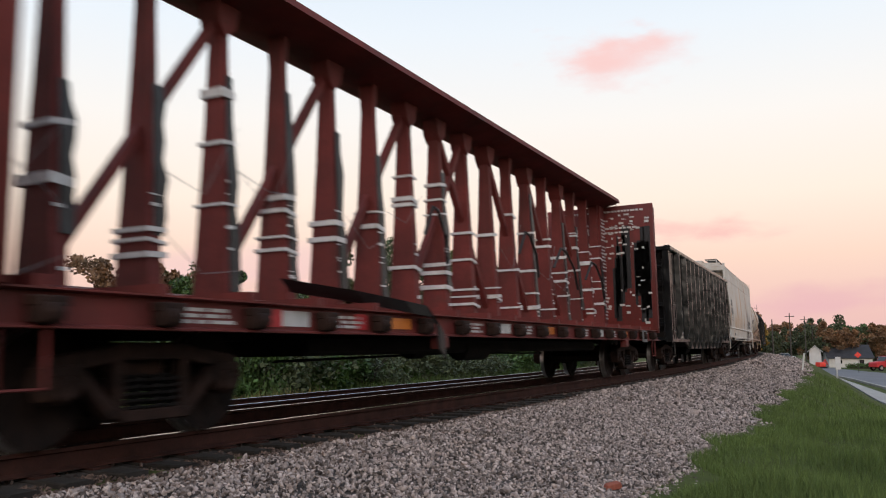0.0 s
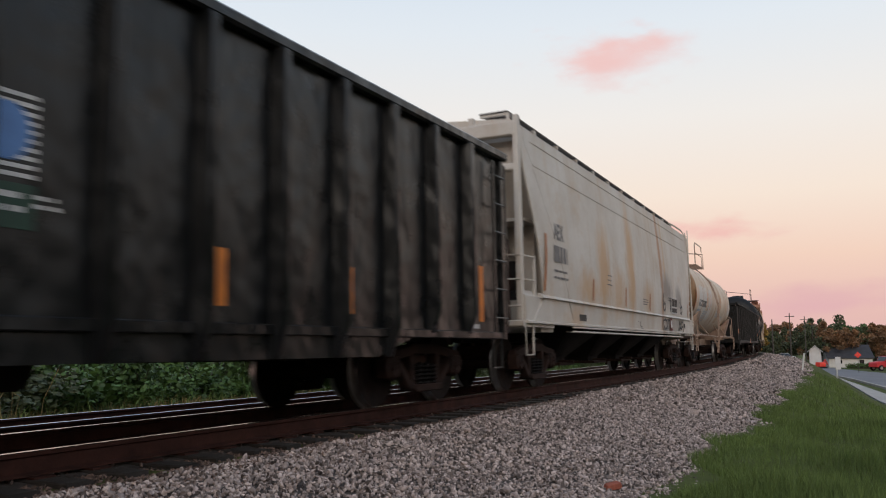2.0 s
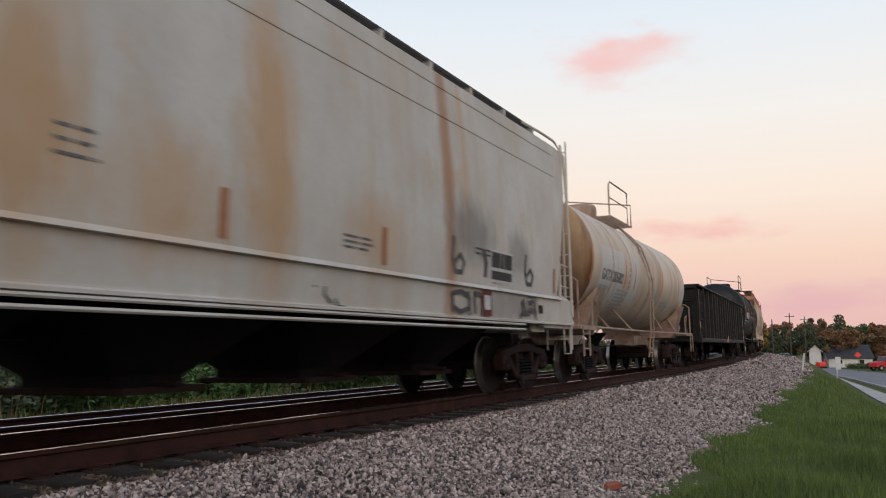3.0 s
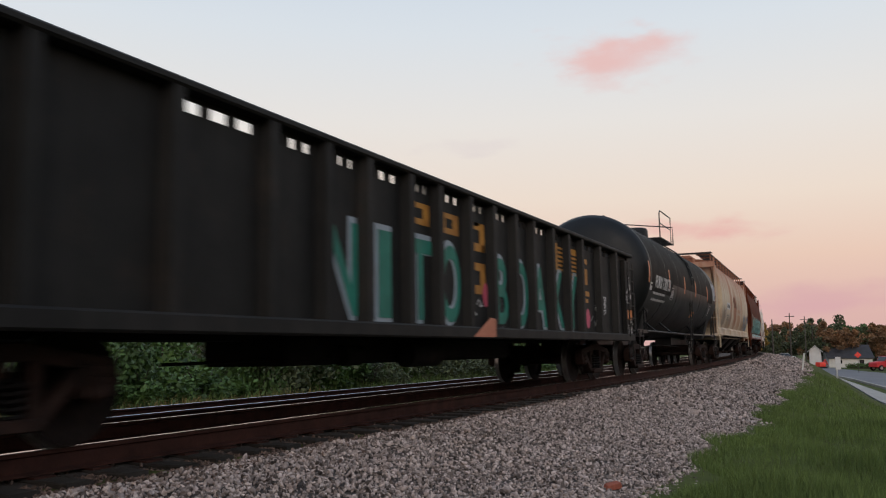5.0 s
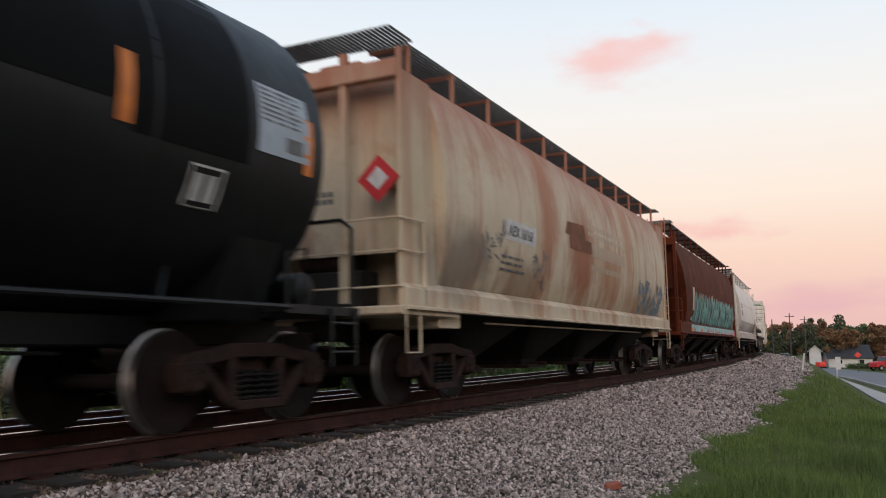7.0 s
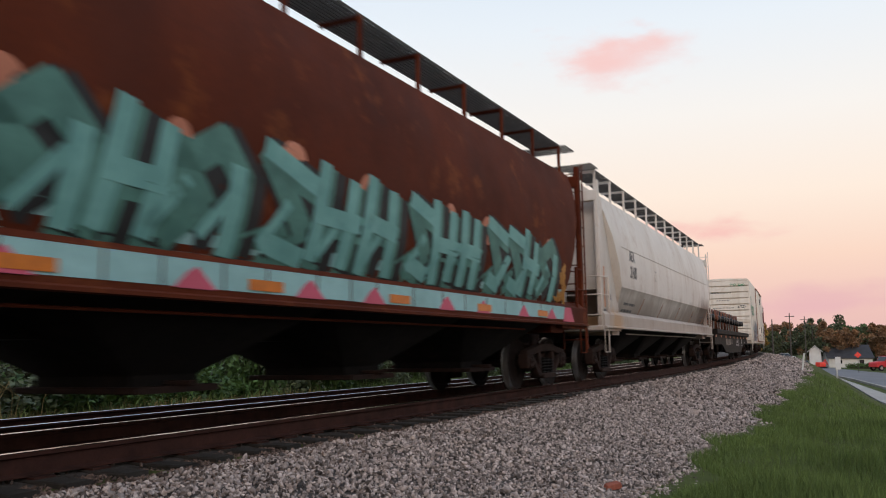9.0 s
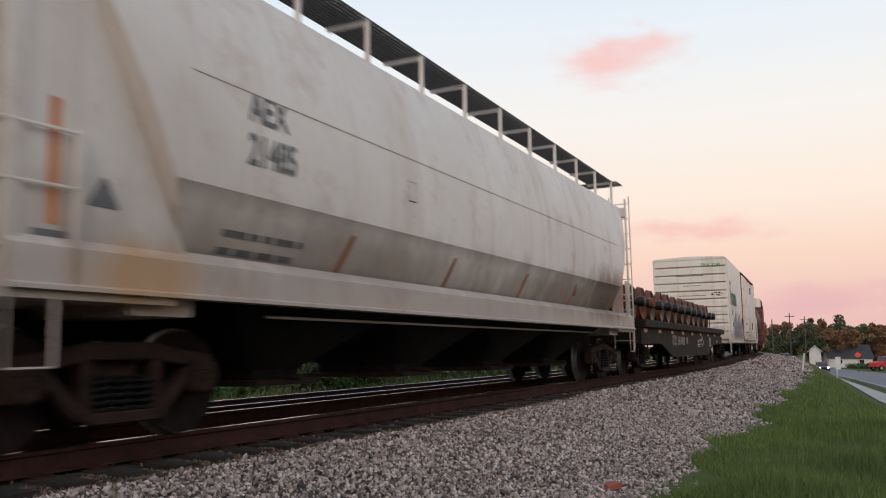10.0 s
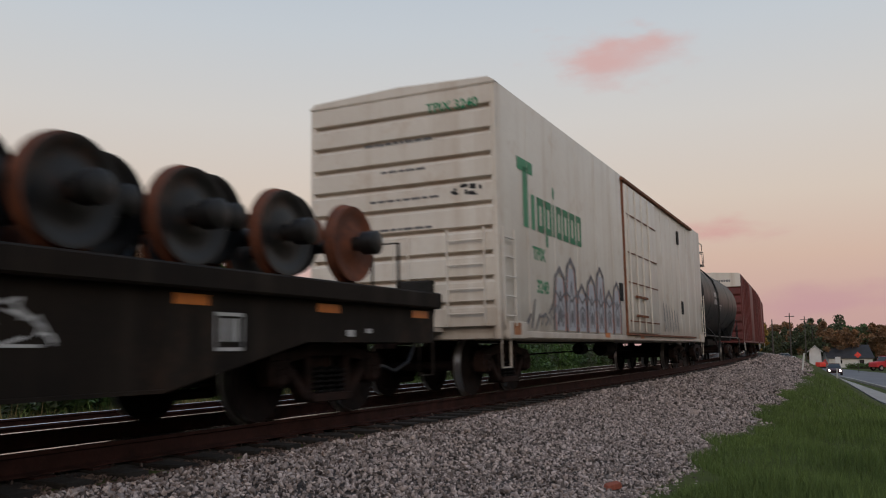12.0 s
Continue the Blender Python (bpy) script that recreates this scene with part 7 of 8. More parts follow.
def graffiti_gondola():
    car, L = freight_car("mill_gondola", "dark high-sided gondola car with teal lettered graffiti", "gondola car", 72.6, 90.38, 1.6)
    m = M["gondola"]
    zt, Y = 2.86, 1.46
    xs = [7.45, 6.13, 4.9, 4.0, 3.19, 2.22, 1.43, 0.47, -0.38, -1.28, -2.1, -3.1, -4.0, -4.86, -6.13, -7.45]
    n = len(xs)
    for k in (1, -1):
        y0, y1 = sorted((k * (Y - 0.05), k * Y))
        s = Shape().box(-L + 0.08, L - 0.08, y0, y1, 0.88, 2.69)
        # slotted strip below the top chord
        edge = -L + 0.08
        holes = []
        for i in range(n - 1):
            a, b = xs[i + 1] + 0.10, xs[i] - 0.10
            if 1 <= i < n - 1:
                w = (b - a) / 3
                holes += [(a + w * j + 0.045, a + w * (j + 1) - 0.045) for j in range(3)]
        for a, b in sorted(holes):
            s.box(edge, a, y0, y1, 2.69, 2.81)
            edge = b
        s.box(edge, L - 0.08, y0, y1, 2.69, 2.81)
        s.box(-L + 0.08, L - 0.08, y0, y1, 2.81, zt)
        part("side_sheet", s, m, car)
        yo = sorted((k * (Y - 0.02), k * (Y + 0.15)))
        part("top_chord", Shape().cbox(-L, L, *yo, zt - 0.02, zt + 0.06, 0.02), m, car)
        part("side_sill", Shape().cbox(-L + 0.05, L - 0.05, *yo, 0.86, 1.02, 0.02), m, car)
        for x in xs:
            a = sorted((k * Y, k * (Y + 0.13)))
            part("rib", Shape().prism([(x - 0.09, a[0]), (x + 0.09, a[0]), (x + 0.06, a[1]), (x - 0.06, a[1])] if k > 0 else [(x - 0.06, a[0]), (x + 0.06, a[0]), (x + 0.09, a[1]), (x - 0.09, a[1])], 1.02, zt - 0.02, "z"), m, car)
    part("floor", Shape().cbox(-L + 0.1, L - 0.1, -1.4, 1.4, 0.92, 1.06, 0.02), M["under"], car)
    part("underbody", Shape().cbox(-3.2, 3.4, -0.6, 0.6, 0.55, 0.9, 0.05), M["under"], car)
    for k in (1, -1):
        a, b = sorted((k * (L - 0.1), k * (L - 0.04)))
        e = Shape().box(a, b, -1.45, 1.45, 0.9, zt)
        for z in (1.2, 1.75, 2.3):
            e.cbox(b if k > 0 else a - 0.08, b + 0.08 if k > 0 else a, -1.4, 1.4, z, z + 0.16, 0.02)
        part("end_wall", e, m, car)
        part("end_chord", Shape().cbox(min(k * (L - 0.16), k * (L + 0.06)), max(k * (L - 0.16), k * (L + 0.06)), -1.5, 1.5, zt - 0.1, zt + 0.06, 0.03), m, car)
        part("end_panel", Shape().cbox(min(k * (L - 0.62), k * (L - 0.06)), max(k * (L - 0.62), k * (L - 0.06)), Y, Y + 0.1, 0.9, zt - 0.12, 0.01), m, car)
        ladder(car, m, k * (L - 0.08), k * (L - 0.55), Y + 0.15, Y + 0.15, 0.95, 2.7, 6)
        ladder(car, m, k * (L + 0.1), k * (L + 0.1), 0.9, 1.35, 0.95, 2.7, 6)
        stirrup(car, m, k * (L - 0.3) + 0.18, 1.56, 0.88)
    side = flat_side(Y)
    # graffiti letters: pale outline under a teal face, one between each two ribs
    mid = [(xs[i] + xs[i + 1]) / 2 for i in range(n - 1)]
    glyphs = {3: "N", 4: "I", 5: "T", 6: "O", 8: "B", 9: "O", 10: "A", 11: "K", 12: "Y"}
    squash = {"N": 0.62, "I": 1.5, "T": 0.75, "O": 0.56, "B": 0.68, "A": 0.66, "K": 0.66, "Y": 0.68}
    for i, ch in glyphs.items():
        words(ch, 1.46, car, M["letter_blue"], mid[i] + 0.04, 1.10, side, squash[ch] * 0.98, "pale outline of a spray letter", 0.004, 0.045)
        words(ch, 1.40, car, M["teal"], mid[i], 1.11, side, squash[ch], "teal spray-painted letter", 0.014, 0.02)
    a = Decal(side)
    for i, z0, z1 in ((5, 2.28, 2.56), (6, 2.26, 2.54), (7, 2.12, 2.54), (7, 1.5, 1.95)):
        x = mid[i]
        a.rect(x - 0.28, x + 0.28, z0, z0 + (z1 - z0) * 0.28)
        a.rect(x - 0.28, x + 0.28, z1 - (z1 - z0) * 0.25, z1)
        a.rect(x - 0.28, x - 0.1, z0, z1)
        a.rect(x + 0.12, x + 0.28, z0, z1)
    a.rect(-3.62, -3.2, 2.14, 2.64).rect(-5.5, -4.96, 1.98, 2.5).rect(-4.78, -4.08, 2.5, 2.62)
    for k in range(6):
        a.rect(-4.78, -4.08, 2.02 + k * 0.08, 2.06 + k * 0.08)
        a.rect(-3.92, -3.64, 2.14 + k * 0.08, 2.18 + k * 0.08)
    a.rect(-5.6, -5.0, 1.75, 1.85)
    a.rect(-5.5, -5.1, 1.62, 1.7)
    part("emblem", a, M["amber"], car, "blocky amber emblem shapes")
    cut = Decal(side, 0.010)
    cut.quad([(-3.34, 2.14), (-3.5, 2.14), (-3.42, 2.42), (-3.28, 2.42)]).quad([(-5.1, 1.98), (-5.3, 1.98), (-5.2, 2.2), (-5.14, 2.2)]).quad([(-5.32, 2.3), (-5.5, 2.3), (-5.5, 2.38), (-5.32, 2.42)])
    part("emblem", cut, M["gondola"], car, "dark cuts in the amber emblem")
    o = Decal(flat_side(Y + 0.1), 0.006)
    o.rect(-L + 0.12, -L + 0.55, 1.36, 1.58)
    o.rect(L - 0.55, L - 0.12, 1.36, 1.58)
    part("reflector", o, M["orange"], car, "orange reflective plate")
    p = Decal(side, 0.009)
    p.ellipse(mid[7] + 0.3, 1.5, 0.12, 0.2).ellipse(mid[7] - 0.28, 1.5, 0.11, 0.18).ellipse(-5.45, 1.3, 0.14, 0.2)
    part("graffiti", p, M["pink"], car, "pink sprayed blot")
    q = Decal(flat_side(Y + 0.15), 0.006)
    q.quad([(mid[7] + 0.5, 0.88), (mid[7] - 0.3, 0.88), (mid[7] - 0.3, 1.14), (mid[7] - 0.1, 1.16)])
    part("graffiti", q, M["salmon"], car, "orange and pink sprayed fill")
    w = Decal(side, 0.009)
    rs = random.Random(12)
    for x0, z0, z1, c in ((-6.5, 1.2, 1.9, 14), (-6.0, 1.2, 1.5, 8), (mid[7], 1.22, 1.4, 6)):
        for _ in range(c):
            x, z = x0 + rs.uniform(-0.3, 0.3), rs.uniform(z0, z1)
            w.stroke([(x, z), (x + rs.uniform(-0.12, 0.12), z + rs.uniform(-0.1, 0.1)), (x + rs.uniform(-0.1, 0.1), z - 0.05)], 0.02)
    for a0, b0, c0, d0 in ((-0.16, 0.16, 1.5, 1.52), (-0.16, 0.16, 1.78, 1.8), (-0.16, -0.14, 1.5, 1.8), (0.14, 0.16, 1.5, 1.8), (-0.08, 0.0, 1.55, 1.74)):
        w.rect(-6.7 + a0, -6.7 + b0, c0, d0)
    w.bars(mid[2] + 0.3, 1.02, 0.6, 2, 0.03, 0.05, 3)
    part("graffiti", w, M["letter_white"], car, "white tags and stencil box")
    v = Decal(flat_side(Y + 0.1), 0.010)
    for _ in range(34):
        x, z = -L + 0.35 + rs.uniform(-0.18, 0.18), rs.choice((rs.uniform(1.0, 1.35), rs.uniform(1.75, 2.3)))
        v.stroke([(x, z), (x + rs.uniform(-0.1, 0.1), z + rs.uniform(-0.1, 0.16)), (x + rs.uniform(-0.08, 0.08), z - 0.06)], 0.03)
    part("graffiti", v, M["letter_white"], car, "white tag scrawled on the end panel")
    brake_gear(car, 0.5, 0.66)


def beige_hopper():
    half = [(1.16, 1.25), (1.32, 1.52), (1.42, 1.74), (1.51, 2.05), (1.57, 2.6), (1.56, 3.1), (1.49, 3.6), (1.38, 4.0), (1.20, 4.32), (0.85, 4.52), (0.0, 4.60)]
    car, L, side = covered_hopper("covered_hopper", "beige round-sided covered hopper streaked with rust", 107.36, 123.83, M["beige"], half, (1.15, 1.3, 3.9), (1.20, 1.46), top_in=0.95, wing=True, walk_z=4.76, walk_y=(0.62, 1.2), truck_in=1.9, end_sheet=1.95, bays=4)
    m = M["beige"]
    p = Decal(side, 0.004)
    p.rect(3.9, 5.3, 2.4, 2.72)
    part("number_panel", p, M["letter_white"], car, "pale repainted number panel")
    words("AEX 16161", 0.24, car, M["letter_grey"], 4.6, 2.47, side, 1.0, lift=0.010)
    d = Decal(side, 0.010)
    d.bars(5.4, 2.15, 1.1, 3, 0.04, 0.1, 3)
    part("stencilling", d, M["letter_grey"], car, "dark stencilled bars")
    rs = random.Random(21)
    e = Decal(side, 0.006)
    for k, w in enumerate((3.0, 3.6, 3.2)):
        x = 0.7 - k * 0.1
        e.bars(x, 3.25 - k * 0.42, w, 1, (0.26, 0.26, 0.12)[k], 0.3, 30 + k)
    part("faded_mark", e, material("faded_beige_mark", (0.46, 0.34, 0.25), (0.38, 0.26, 0.18), 0.6, scale=3, fine=20), car, "faded brown company mark")
    f = Decal(side, 0.006)
    f.quad([(0.9, 2.85), (2.3, 2.85), (2.1, 3.1), (1.0, 3.15)])
    f.rect(0.5, 2.0, 2.6, 2.86)
    part("faded_mark", f, M["rust"], car, "rust-brown painted mark")
    u = Decal(side, 0.012)
    for _ in range(60):
        x, z = -5.3 + rs.uniform(-1.4, 1.4), rs.uniform(1.5, 2.2)
        u.stroke([(x, z), (x + rs.uniform(-0.1, 0.1), z + rs.uniform(0.1, 0.3)), (x + rs.uniform(-0.2, 0.2), z + rs.uniform(-0.1, 0.3))], 0.07)
    part("graffiti", u, M["spray_blue"], car, "faded blue tag")
    g = Decal(side, 0.008)
    for x0, z0 in ((L - 2.6, 2.2), (L - 4.6, 2.0)):
        for _ in range(16):
            x, z = x0 + rs.uniform(-0.45, 0.45), z0 + rs.uniform(-0.25, 0.35)
            g.stroke([(x, z), (x + rs.uniform(-0.15, 0.15), z + rs.uniform(-0.15, 0.2)), (x + rs.uniform(-0.15, 0.15), z - 0.05)], 0.03)
    part("graffiti", g, M["spray_grey"], car, "dark scribbled tags")
    # red diamond sign on the end
    c = Shape()
    for a, b, mat_n in ((0.30, 0.02, "red"), (0.15, 0.03, "letter_white")):
        q = Shape().prism([(1.12, 2.82 - a), (1.12 + a, 2.82), (1.12, 2.82 + a), (1.12 - a, 2.82)], L - 0.05, L - 0.05 + b)
        part("placard", q, M[mat_n], car, "red and white diamond placard")
    part("placard_frame", Shape().cbox(L - 0.5, L - 0.05, 1.02, 1.22, 2.76, 2.84), m, car)
    t = Shape()
    for z, y0, y1 in ((3.35, -0.6, -0.2), (3.15, -0.65, -0.15), (2.75, -0.9, 0.1), (2.65, -0.9, 0.1)):
        y = y0
        while y < y1:
            t.box(L - 0.47, L - 0.462, y, y + 0.07, z, z + 0.07)
            y += 0.1
    tagged(part("end_stencilling", t, M["letter_grey"], car, "dark stencils on the end sheet"), kind="stuff")
    shift_marks(car, -0.22)


def brown_hopper():
    half = [(1.28, 1.25), (1.42, 1.55), (1.52, 2.0), (1.56, 2.6), (1.53, 3.2), (1.42, 3.72), (1.26, 4.18), (0.9, 4.42), (0.0, 4.52)]
    car, L, side = covered_hopper("covered_hopper", "rust-brown covered hopper with large teal graffiti", 125.55, 143.27, M["brown"], half, (1.5, 1.5, 3.7), (1.14, 1.48), top_in=0.5, walk_z=4.76, walk_y=(0.62, 1.2), truck_in=1.5, end_sheet=2.6, bays=4, truck_rear=1.4)
    rs = random.Random(33)
    band, sill_band = Decal(side, 0.006), Decal(flat_side(1.47), 0.006)
    x = -L + 1.45
    while x < L - 2.4:
        w = rs.uniform(0.5, 0.9)
        sill_band.rect(x, x + w - 0.03, 1.24, 1.47)
        band.quad([(x - 0.1, 1.5), (x + w, 1.5), (x + w - 0.1, 1.5 + rs.uniform(0.12, 0.34)), (x, 1.5 + rs.uniform(0.12, 0.34))])
        x += w
    part("graffiti", band, M["aqua"], car, "aqua sprayed band")
    part("graffiti", sill_band, M["aqua"], car, "aqua sprayed sill")
    pink, sal = Decal(flat_side(1.47), 0.012), Decal(side, 0.008)
    for k in range(9):
        x = -L + 2.2 + k * 1.5 + rs.uniform(-0.4, 0.4)
        pink.quad([(x - 0.25, 1.23), (x + 0.25, 1.23), (x + 0.1, 1.36), (x - 0.02, 1.42)])
        sal.ellipse(x + rs.uniform(-0.5, 0.5), rs.uniform(2.36, 2.6), rs.uniform(0.14, 0.24), rs.uniform(0.14, 0.24))
    part("graffiti", pink, M["pink"], car, "pink sprayed patches")
    part("graffiti", sal, M["salmon"], car, "salmon sprayed bubbles")
    # broad letter strokes: dark shade, dull teal, light faces
    dark, dull, light = Decal(side, 0.010), Decal(side, 0.014), Decal(side, 0.018)
    x = -L + 2.1
    while x < L - 3.2:
        w = rs.uniform(0.95, 1.25)
        lean = rs.uniform(-0.25, -0.05)
        kinds = rs.choice(("bars", "zig", "bow"))
        if kinds == "bars":
            paths = [[(x + 0.15, 1.6), (x + 0.15 - lean, 2.75)], [(x + w * 0.6, 1.6), (x + w * 0.6 - lean, 2.9)], [(x + 0.1, 2.2), (x + w * 0.7, 2.25)]]
        elif kinds == "zig":
            paths = [[(x, 2.6), (x + w * 0.7, 2.85), (x + 0.2, 2.1), (x + w * 0.75, 1.6)], [(x, 1.65), (x + w * 0.4, 1.75)]]
        else:
            paths = [[(x + 0.1, 1.6), (x + 0.2, 2.5), (x + w * 0.5, 2.85), (x + w * 0.8, 2.5), (x + w * 0.5, 2.15), (x + w * 0.85, 1.6)]]
        for p in paths:
            p = [(a - (b - 1.6) * 0.22 + rs.uniform(-0.05, 0.05), 1.56 + (b - 1.6) * 0.74 + rs.uniform(-0.04, 0.04)) for a, b in p]
            dark.stroke([(a - 0.10, b - 0.06) for a, b in p], 0.46)
            dull.stroke(p, 0.30)
            light.stroke([(a + 0.04, b + 0.06) for a, b in p[:2]], 0.2)
        ex = x + rs.uniform(0, w)
        dark.stroke([(ex, 1.6), (ex - 0.2, 2.2), (ex + 0.15, 2.5)], 0.1)
        light.stroke([(ex + 0.1, 1.7), (ex - 0.25, 2.1)], 0.12)
        x += w * 0.8
    part("graffiti", dark, M["spray_black"], car, "black shading of graffiti letters")
    part("graffiti", dull, M["teal_dull"], car, "dull teal graffiti letters")
    part("graffiti", light, M["teal_light"], car, "light teal faces of graffiti letters")
    o = Decal(flat_side(1.47), 0.016)
    for k in range(6):
        x = -L + 2.7 + k * 2.5
        o.rect(x - 0.25, x + 0.25, 1.26, 1.36)
    part("reflector", o, M["orange"], car, "orange reflective stripe")
    f = Decal(side, 0.009)
    for _ in range(26):
        x, z = -L + 1.75 + rs.uniform(-0.35, 0.3), rs.uniform(1.6, 2.4)
        f.stroke([(x, z), (x + rs.uniform(-0.12, 0.12), z + rs.uniform(-0.15, 0.2))], 0.10)
    part("graffiti", f, M["amber"], car, "ochre sprayed end of the graffiti")
    e = Decal(flat_side(1.47), 0.014)
    e.quad([(-L + 0.95, 1.2), (-L + 1.6, 1.2), (-L + 1.5, 1.46), (-L + 1.15, 1.47)])
    part("graffiti", e, M["pink"], car, "pink sprayed end of the band")
    y = Decal(side, 0.012)
    y.rect(L - 2.9, L - 2.5, 1.95, 2.75)
    part("patch", y, M["tank_tan"], car, "tan paint patch")


def white_hopper():
    half = [(1.14, 1.25), (1.28, 1.50), (1.39, 1.72), (1.475, 1.94), (1.52, 2.06), (1.55, 2.10), (1.575, 2.6), (1.53, 3.2), (1.42, 3.72), (1.28, 4.14), (0.9, 4.42), (0.0, 4.52)]
    car, L, side = covered_hopper("covered_hopper", "white covered hopper with dirty lower side sheets", 144.45, 161.5, M["white_paint"], half, (1.85, 1.4, 4.0), (1.14, 1.44), walk_z=4.76, walk_y=(0.62, 1.2), truck_in=1.45, end_sheet=2.0, wing="front", bays=4, weld=(3.05,))
    words("AEX", 0.40, car, M["letter_grey"], 5.9, 2.78, side, 0.75)
    words("21485", 0.40, car, M["letter_grey"], 5.85, 2.38, side, 0.72)
    d = Decal(side)
    d.bars(6.35, 1.78, 1.2, 2, 0.06, 0.15, 2)
    d.bars(-L + 2.9, 1.80, 0.9, 3, 0.05, 0.12, 3)
    for a, b, c, e in ((-0.1, 0.1, 2.5, 2.51), (-0.1, 0.1, 2.74, 2.75), (-0.1, -0.09, 2.5, 2.75), (0.09, 0.1, 2.5, 2.75)):
        d.rect(L - 5.4 + a, L - 5.4 + b, c, e)
    d.quad([(-L + 4.6, 1.72), (-L + 4.85, 1.72), (-L + 4.75, 1.95), (-L + 4.7, 1.95)])
    part("stencilling", d, M["letter_grey"], car, "dark stencilled lines")
    o = Decal(side, 0.008)
    for x in (4.5, 1.9, -0.9, -3.6, -6.4):
        o.quad([(x, 1.5), (x - 0.09, 1.5), (x - 0.22, 1.95), (x - 0.13, 1.95)])
    part("reflector", o, M["orange_dull"], car, "slanting orange stripe")
    w = Decal(flat_side(1.39), 0.006)
    w.quad([(L - 0.42, 1.6), (L - 0.5, 1.6), (L - 0.5, 2.5), (L - 0.42, 2.5)])
    w.quad([(-L + 0.78, 1.6), (-L + 0.86, 1.6), (-L + 0.86, 2.4), (-L + 0.78, 2.4)])
    part("reflector", w, M["orange"], car, "upright orange stripe on the wing sheet")
    g = Decal(flat_side(1.39), 0.005)
    g.quad([(L - 1.05, 1.78), (L - 0.75, 1.78), (L - 0.88, 2.0), (L - 0.92, 2.0)])
    g.bars(L - 0.3, 1.56, 0.35, 2, 0.05, 0.1, 5)
    part("stencilling", g, M["letter_grey"], car, "grey stencils")


def wheel_flat():
    car, L = freight_car("wheel_flatcar", "dark olive deep-sided flatcar loaded with wheelsets", "flatcar", 162.2, 178.75, 1.75)
    m = M["flat_paint"]
    for k in (1, -1):
        y0, y1 = sorted((k * 1.40, k * 1.46))
        s = Shape().prism([(L, 0.80), (L, 1.24), (-L, 1.24), (-L, 0.80), (-L + 2.7, 0.80), (-L + 4.55, 0.40), (L - 4.55, 0.40), (L - 2.7, 0.80)], y0, y1, "y")
        part("side_sill", s, m, car)
        y0, y1 = sorted((k * 1.34, k * 1.58))
        part("deck_edge", Shape().cbox(-L, L, y0, y1, 1.22, 1.42, 0.02), m, car)
        y0, y1 = sorted((k * 1.36, k * 1.52))
        part("bottom_flange", Shape().box(-L + 4.6, L - 4.6, y0, y1, 0.40, 0.43), m, car)
    part("deck", Shape().cbox(-L, L, -1.36, 1.36, 1.20, 1.36, 0.02), m, car)
    for k in (1, -1):
        part("end_sill", Shape().cbox(min(k * (L - 0.15), k * L), max(k * (L - 0.15), k * L), -1.45, 1.45, 0.8, 1.42, 0.02), m, car)
        for y in (1.1, -1.1):
            part("load_rail", Shape().cbox(-L + 0.8, L - 0.8, y - 0.05 if k > 0 else y - 0.9, y + 0.05 if k > 0 else y - 0.8, 1.34, 1.47, 0.01), M["truck"], car) if k > 0 else None
        bent_bar(car, m, [(k * (L - 0.08), 1.0, 1.4), (k * (L - 0.08), 1.0, 2.1), (k * (L - 0.08), 0.6, 2.1), (k * (L - 0.08), 0.6, 1.4)], 0.02)
        stirrup(car, m, k * (L - 0.3) + 0.18, 1.5, 0.8, 0.4)
    side = flat_side(1.46)
    words("565908", 0.36, car, M["letter_dull"], 2.25, 0.78, side, 1.25)
    d = Decal(side)
    logo = Decal(side)
    for k in range(4):
        x = 3.86 - k * 0.19
        logo.stroke([(x, 1.04), (x - 0.13, 0.98), (x, 0.88), (x - 0.13, 0.78)], 0.07)
    for x in (1.02, 1.18):
        logo.rect(x - 0.05, x + 0.05, 0.80, 1.02)
    part("emblem", logo, M["letter_dull"], car, "worn tan company mark as plain strokes")
    d.bars(-1.2, 0.8, 0.8, 2, 0.03, 0.06, 1)
    for a, b, c, e in ((-0.18, 0.18, 0.72, 0.75), (-0.18, 0.18, 1.02, 1.05), (-0.18, -0.16, 0.72, 1.05), (0.16, 0.18, 0.72, 1.05), (-0.1, -0.02, 0.8, 1.0), (0.04, 0.1, 0.8, 1.0)):
        d.rect(-4.45 + a, -4.45 + b, c, e)
    rs = random.Random(8)
    for _ in range(18):
        x, z = -1.9 + rs.uniform(-0.7, 0.7), rs.uniform(0.75, 1.05)
        d.stroke([(x, z), (x + rs.uniform(-0.2, 0.2), z + rs.uniform(-0.1, 0.1)), (x - 0.12, z - 0.06)], 0.022)
    d.rect(-L + 1.85, -L + 2.0, 0.86, 0.93).rect(-L + 1.5, -L + 1.62, 0.9, 0.95)
    part("stencilling", d, M["letter_white"], car, "white numbers and tag")
    o = Decal(side, 0.008)
    for x in np.linspace(7.75, -7.9, 9):
        o.rect(x - 0.2, x + 0.2, 1.10, 1.19)
    part("reflector", o, M["orange"], car, "orange reflective stripe")
    # the load: railway wheelsets with their axles across the car, staggered
    s = Shape()
    s.tube([(0, -1.05, 0), (0, 1.05, 0)], 0.085, 14)
    for k in (1, -1):
        s.lathe([(k * 0.92, 0.085), (k * 0.92, 0.135), (k * 1.08, 0.135), (k * 1.10, 0.09)], 16, "y")
    axle = s.mesh("axle", M["dark_wheel"])
    face = [(0.66, 0.10), (0.66, 0.18), (0.70, 0.24), (0.715, 0.36), (0.67, 0.395), (0.67, 0.475), (0.70, 0.475), (0.715, 0.452), (0.80, 0.446), (0.80, 0.395), (0.775, 0.36), (0.76, 0.24), (0.80, 0.17), (0.80, 0.09)]
    wm = {}
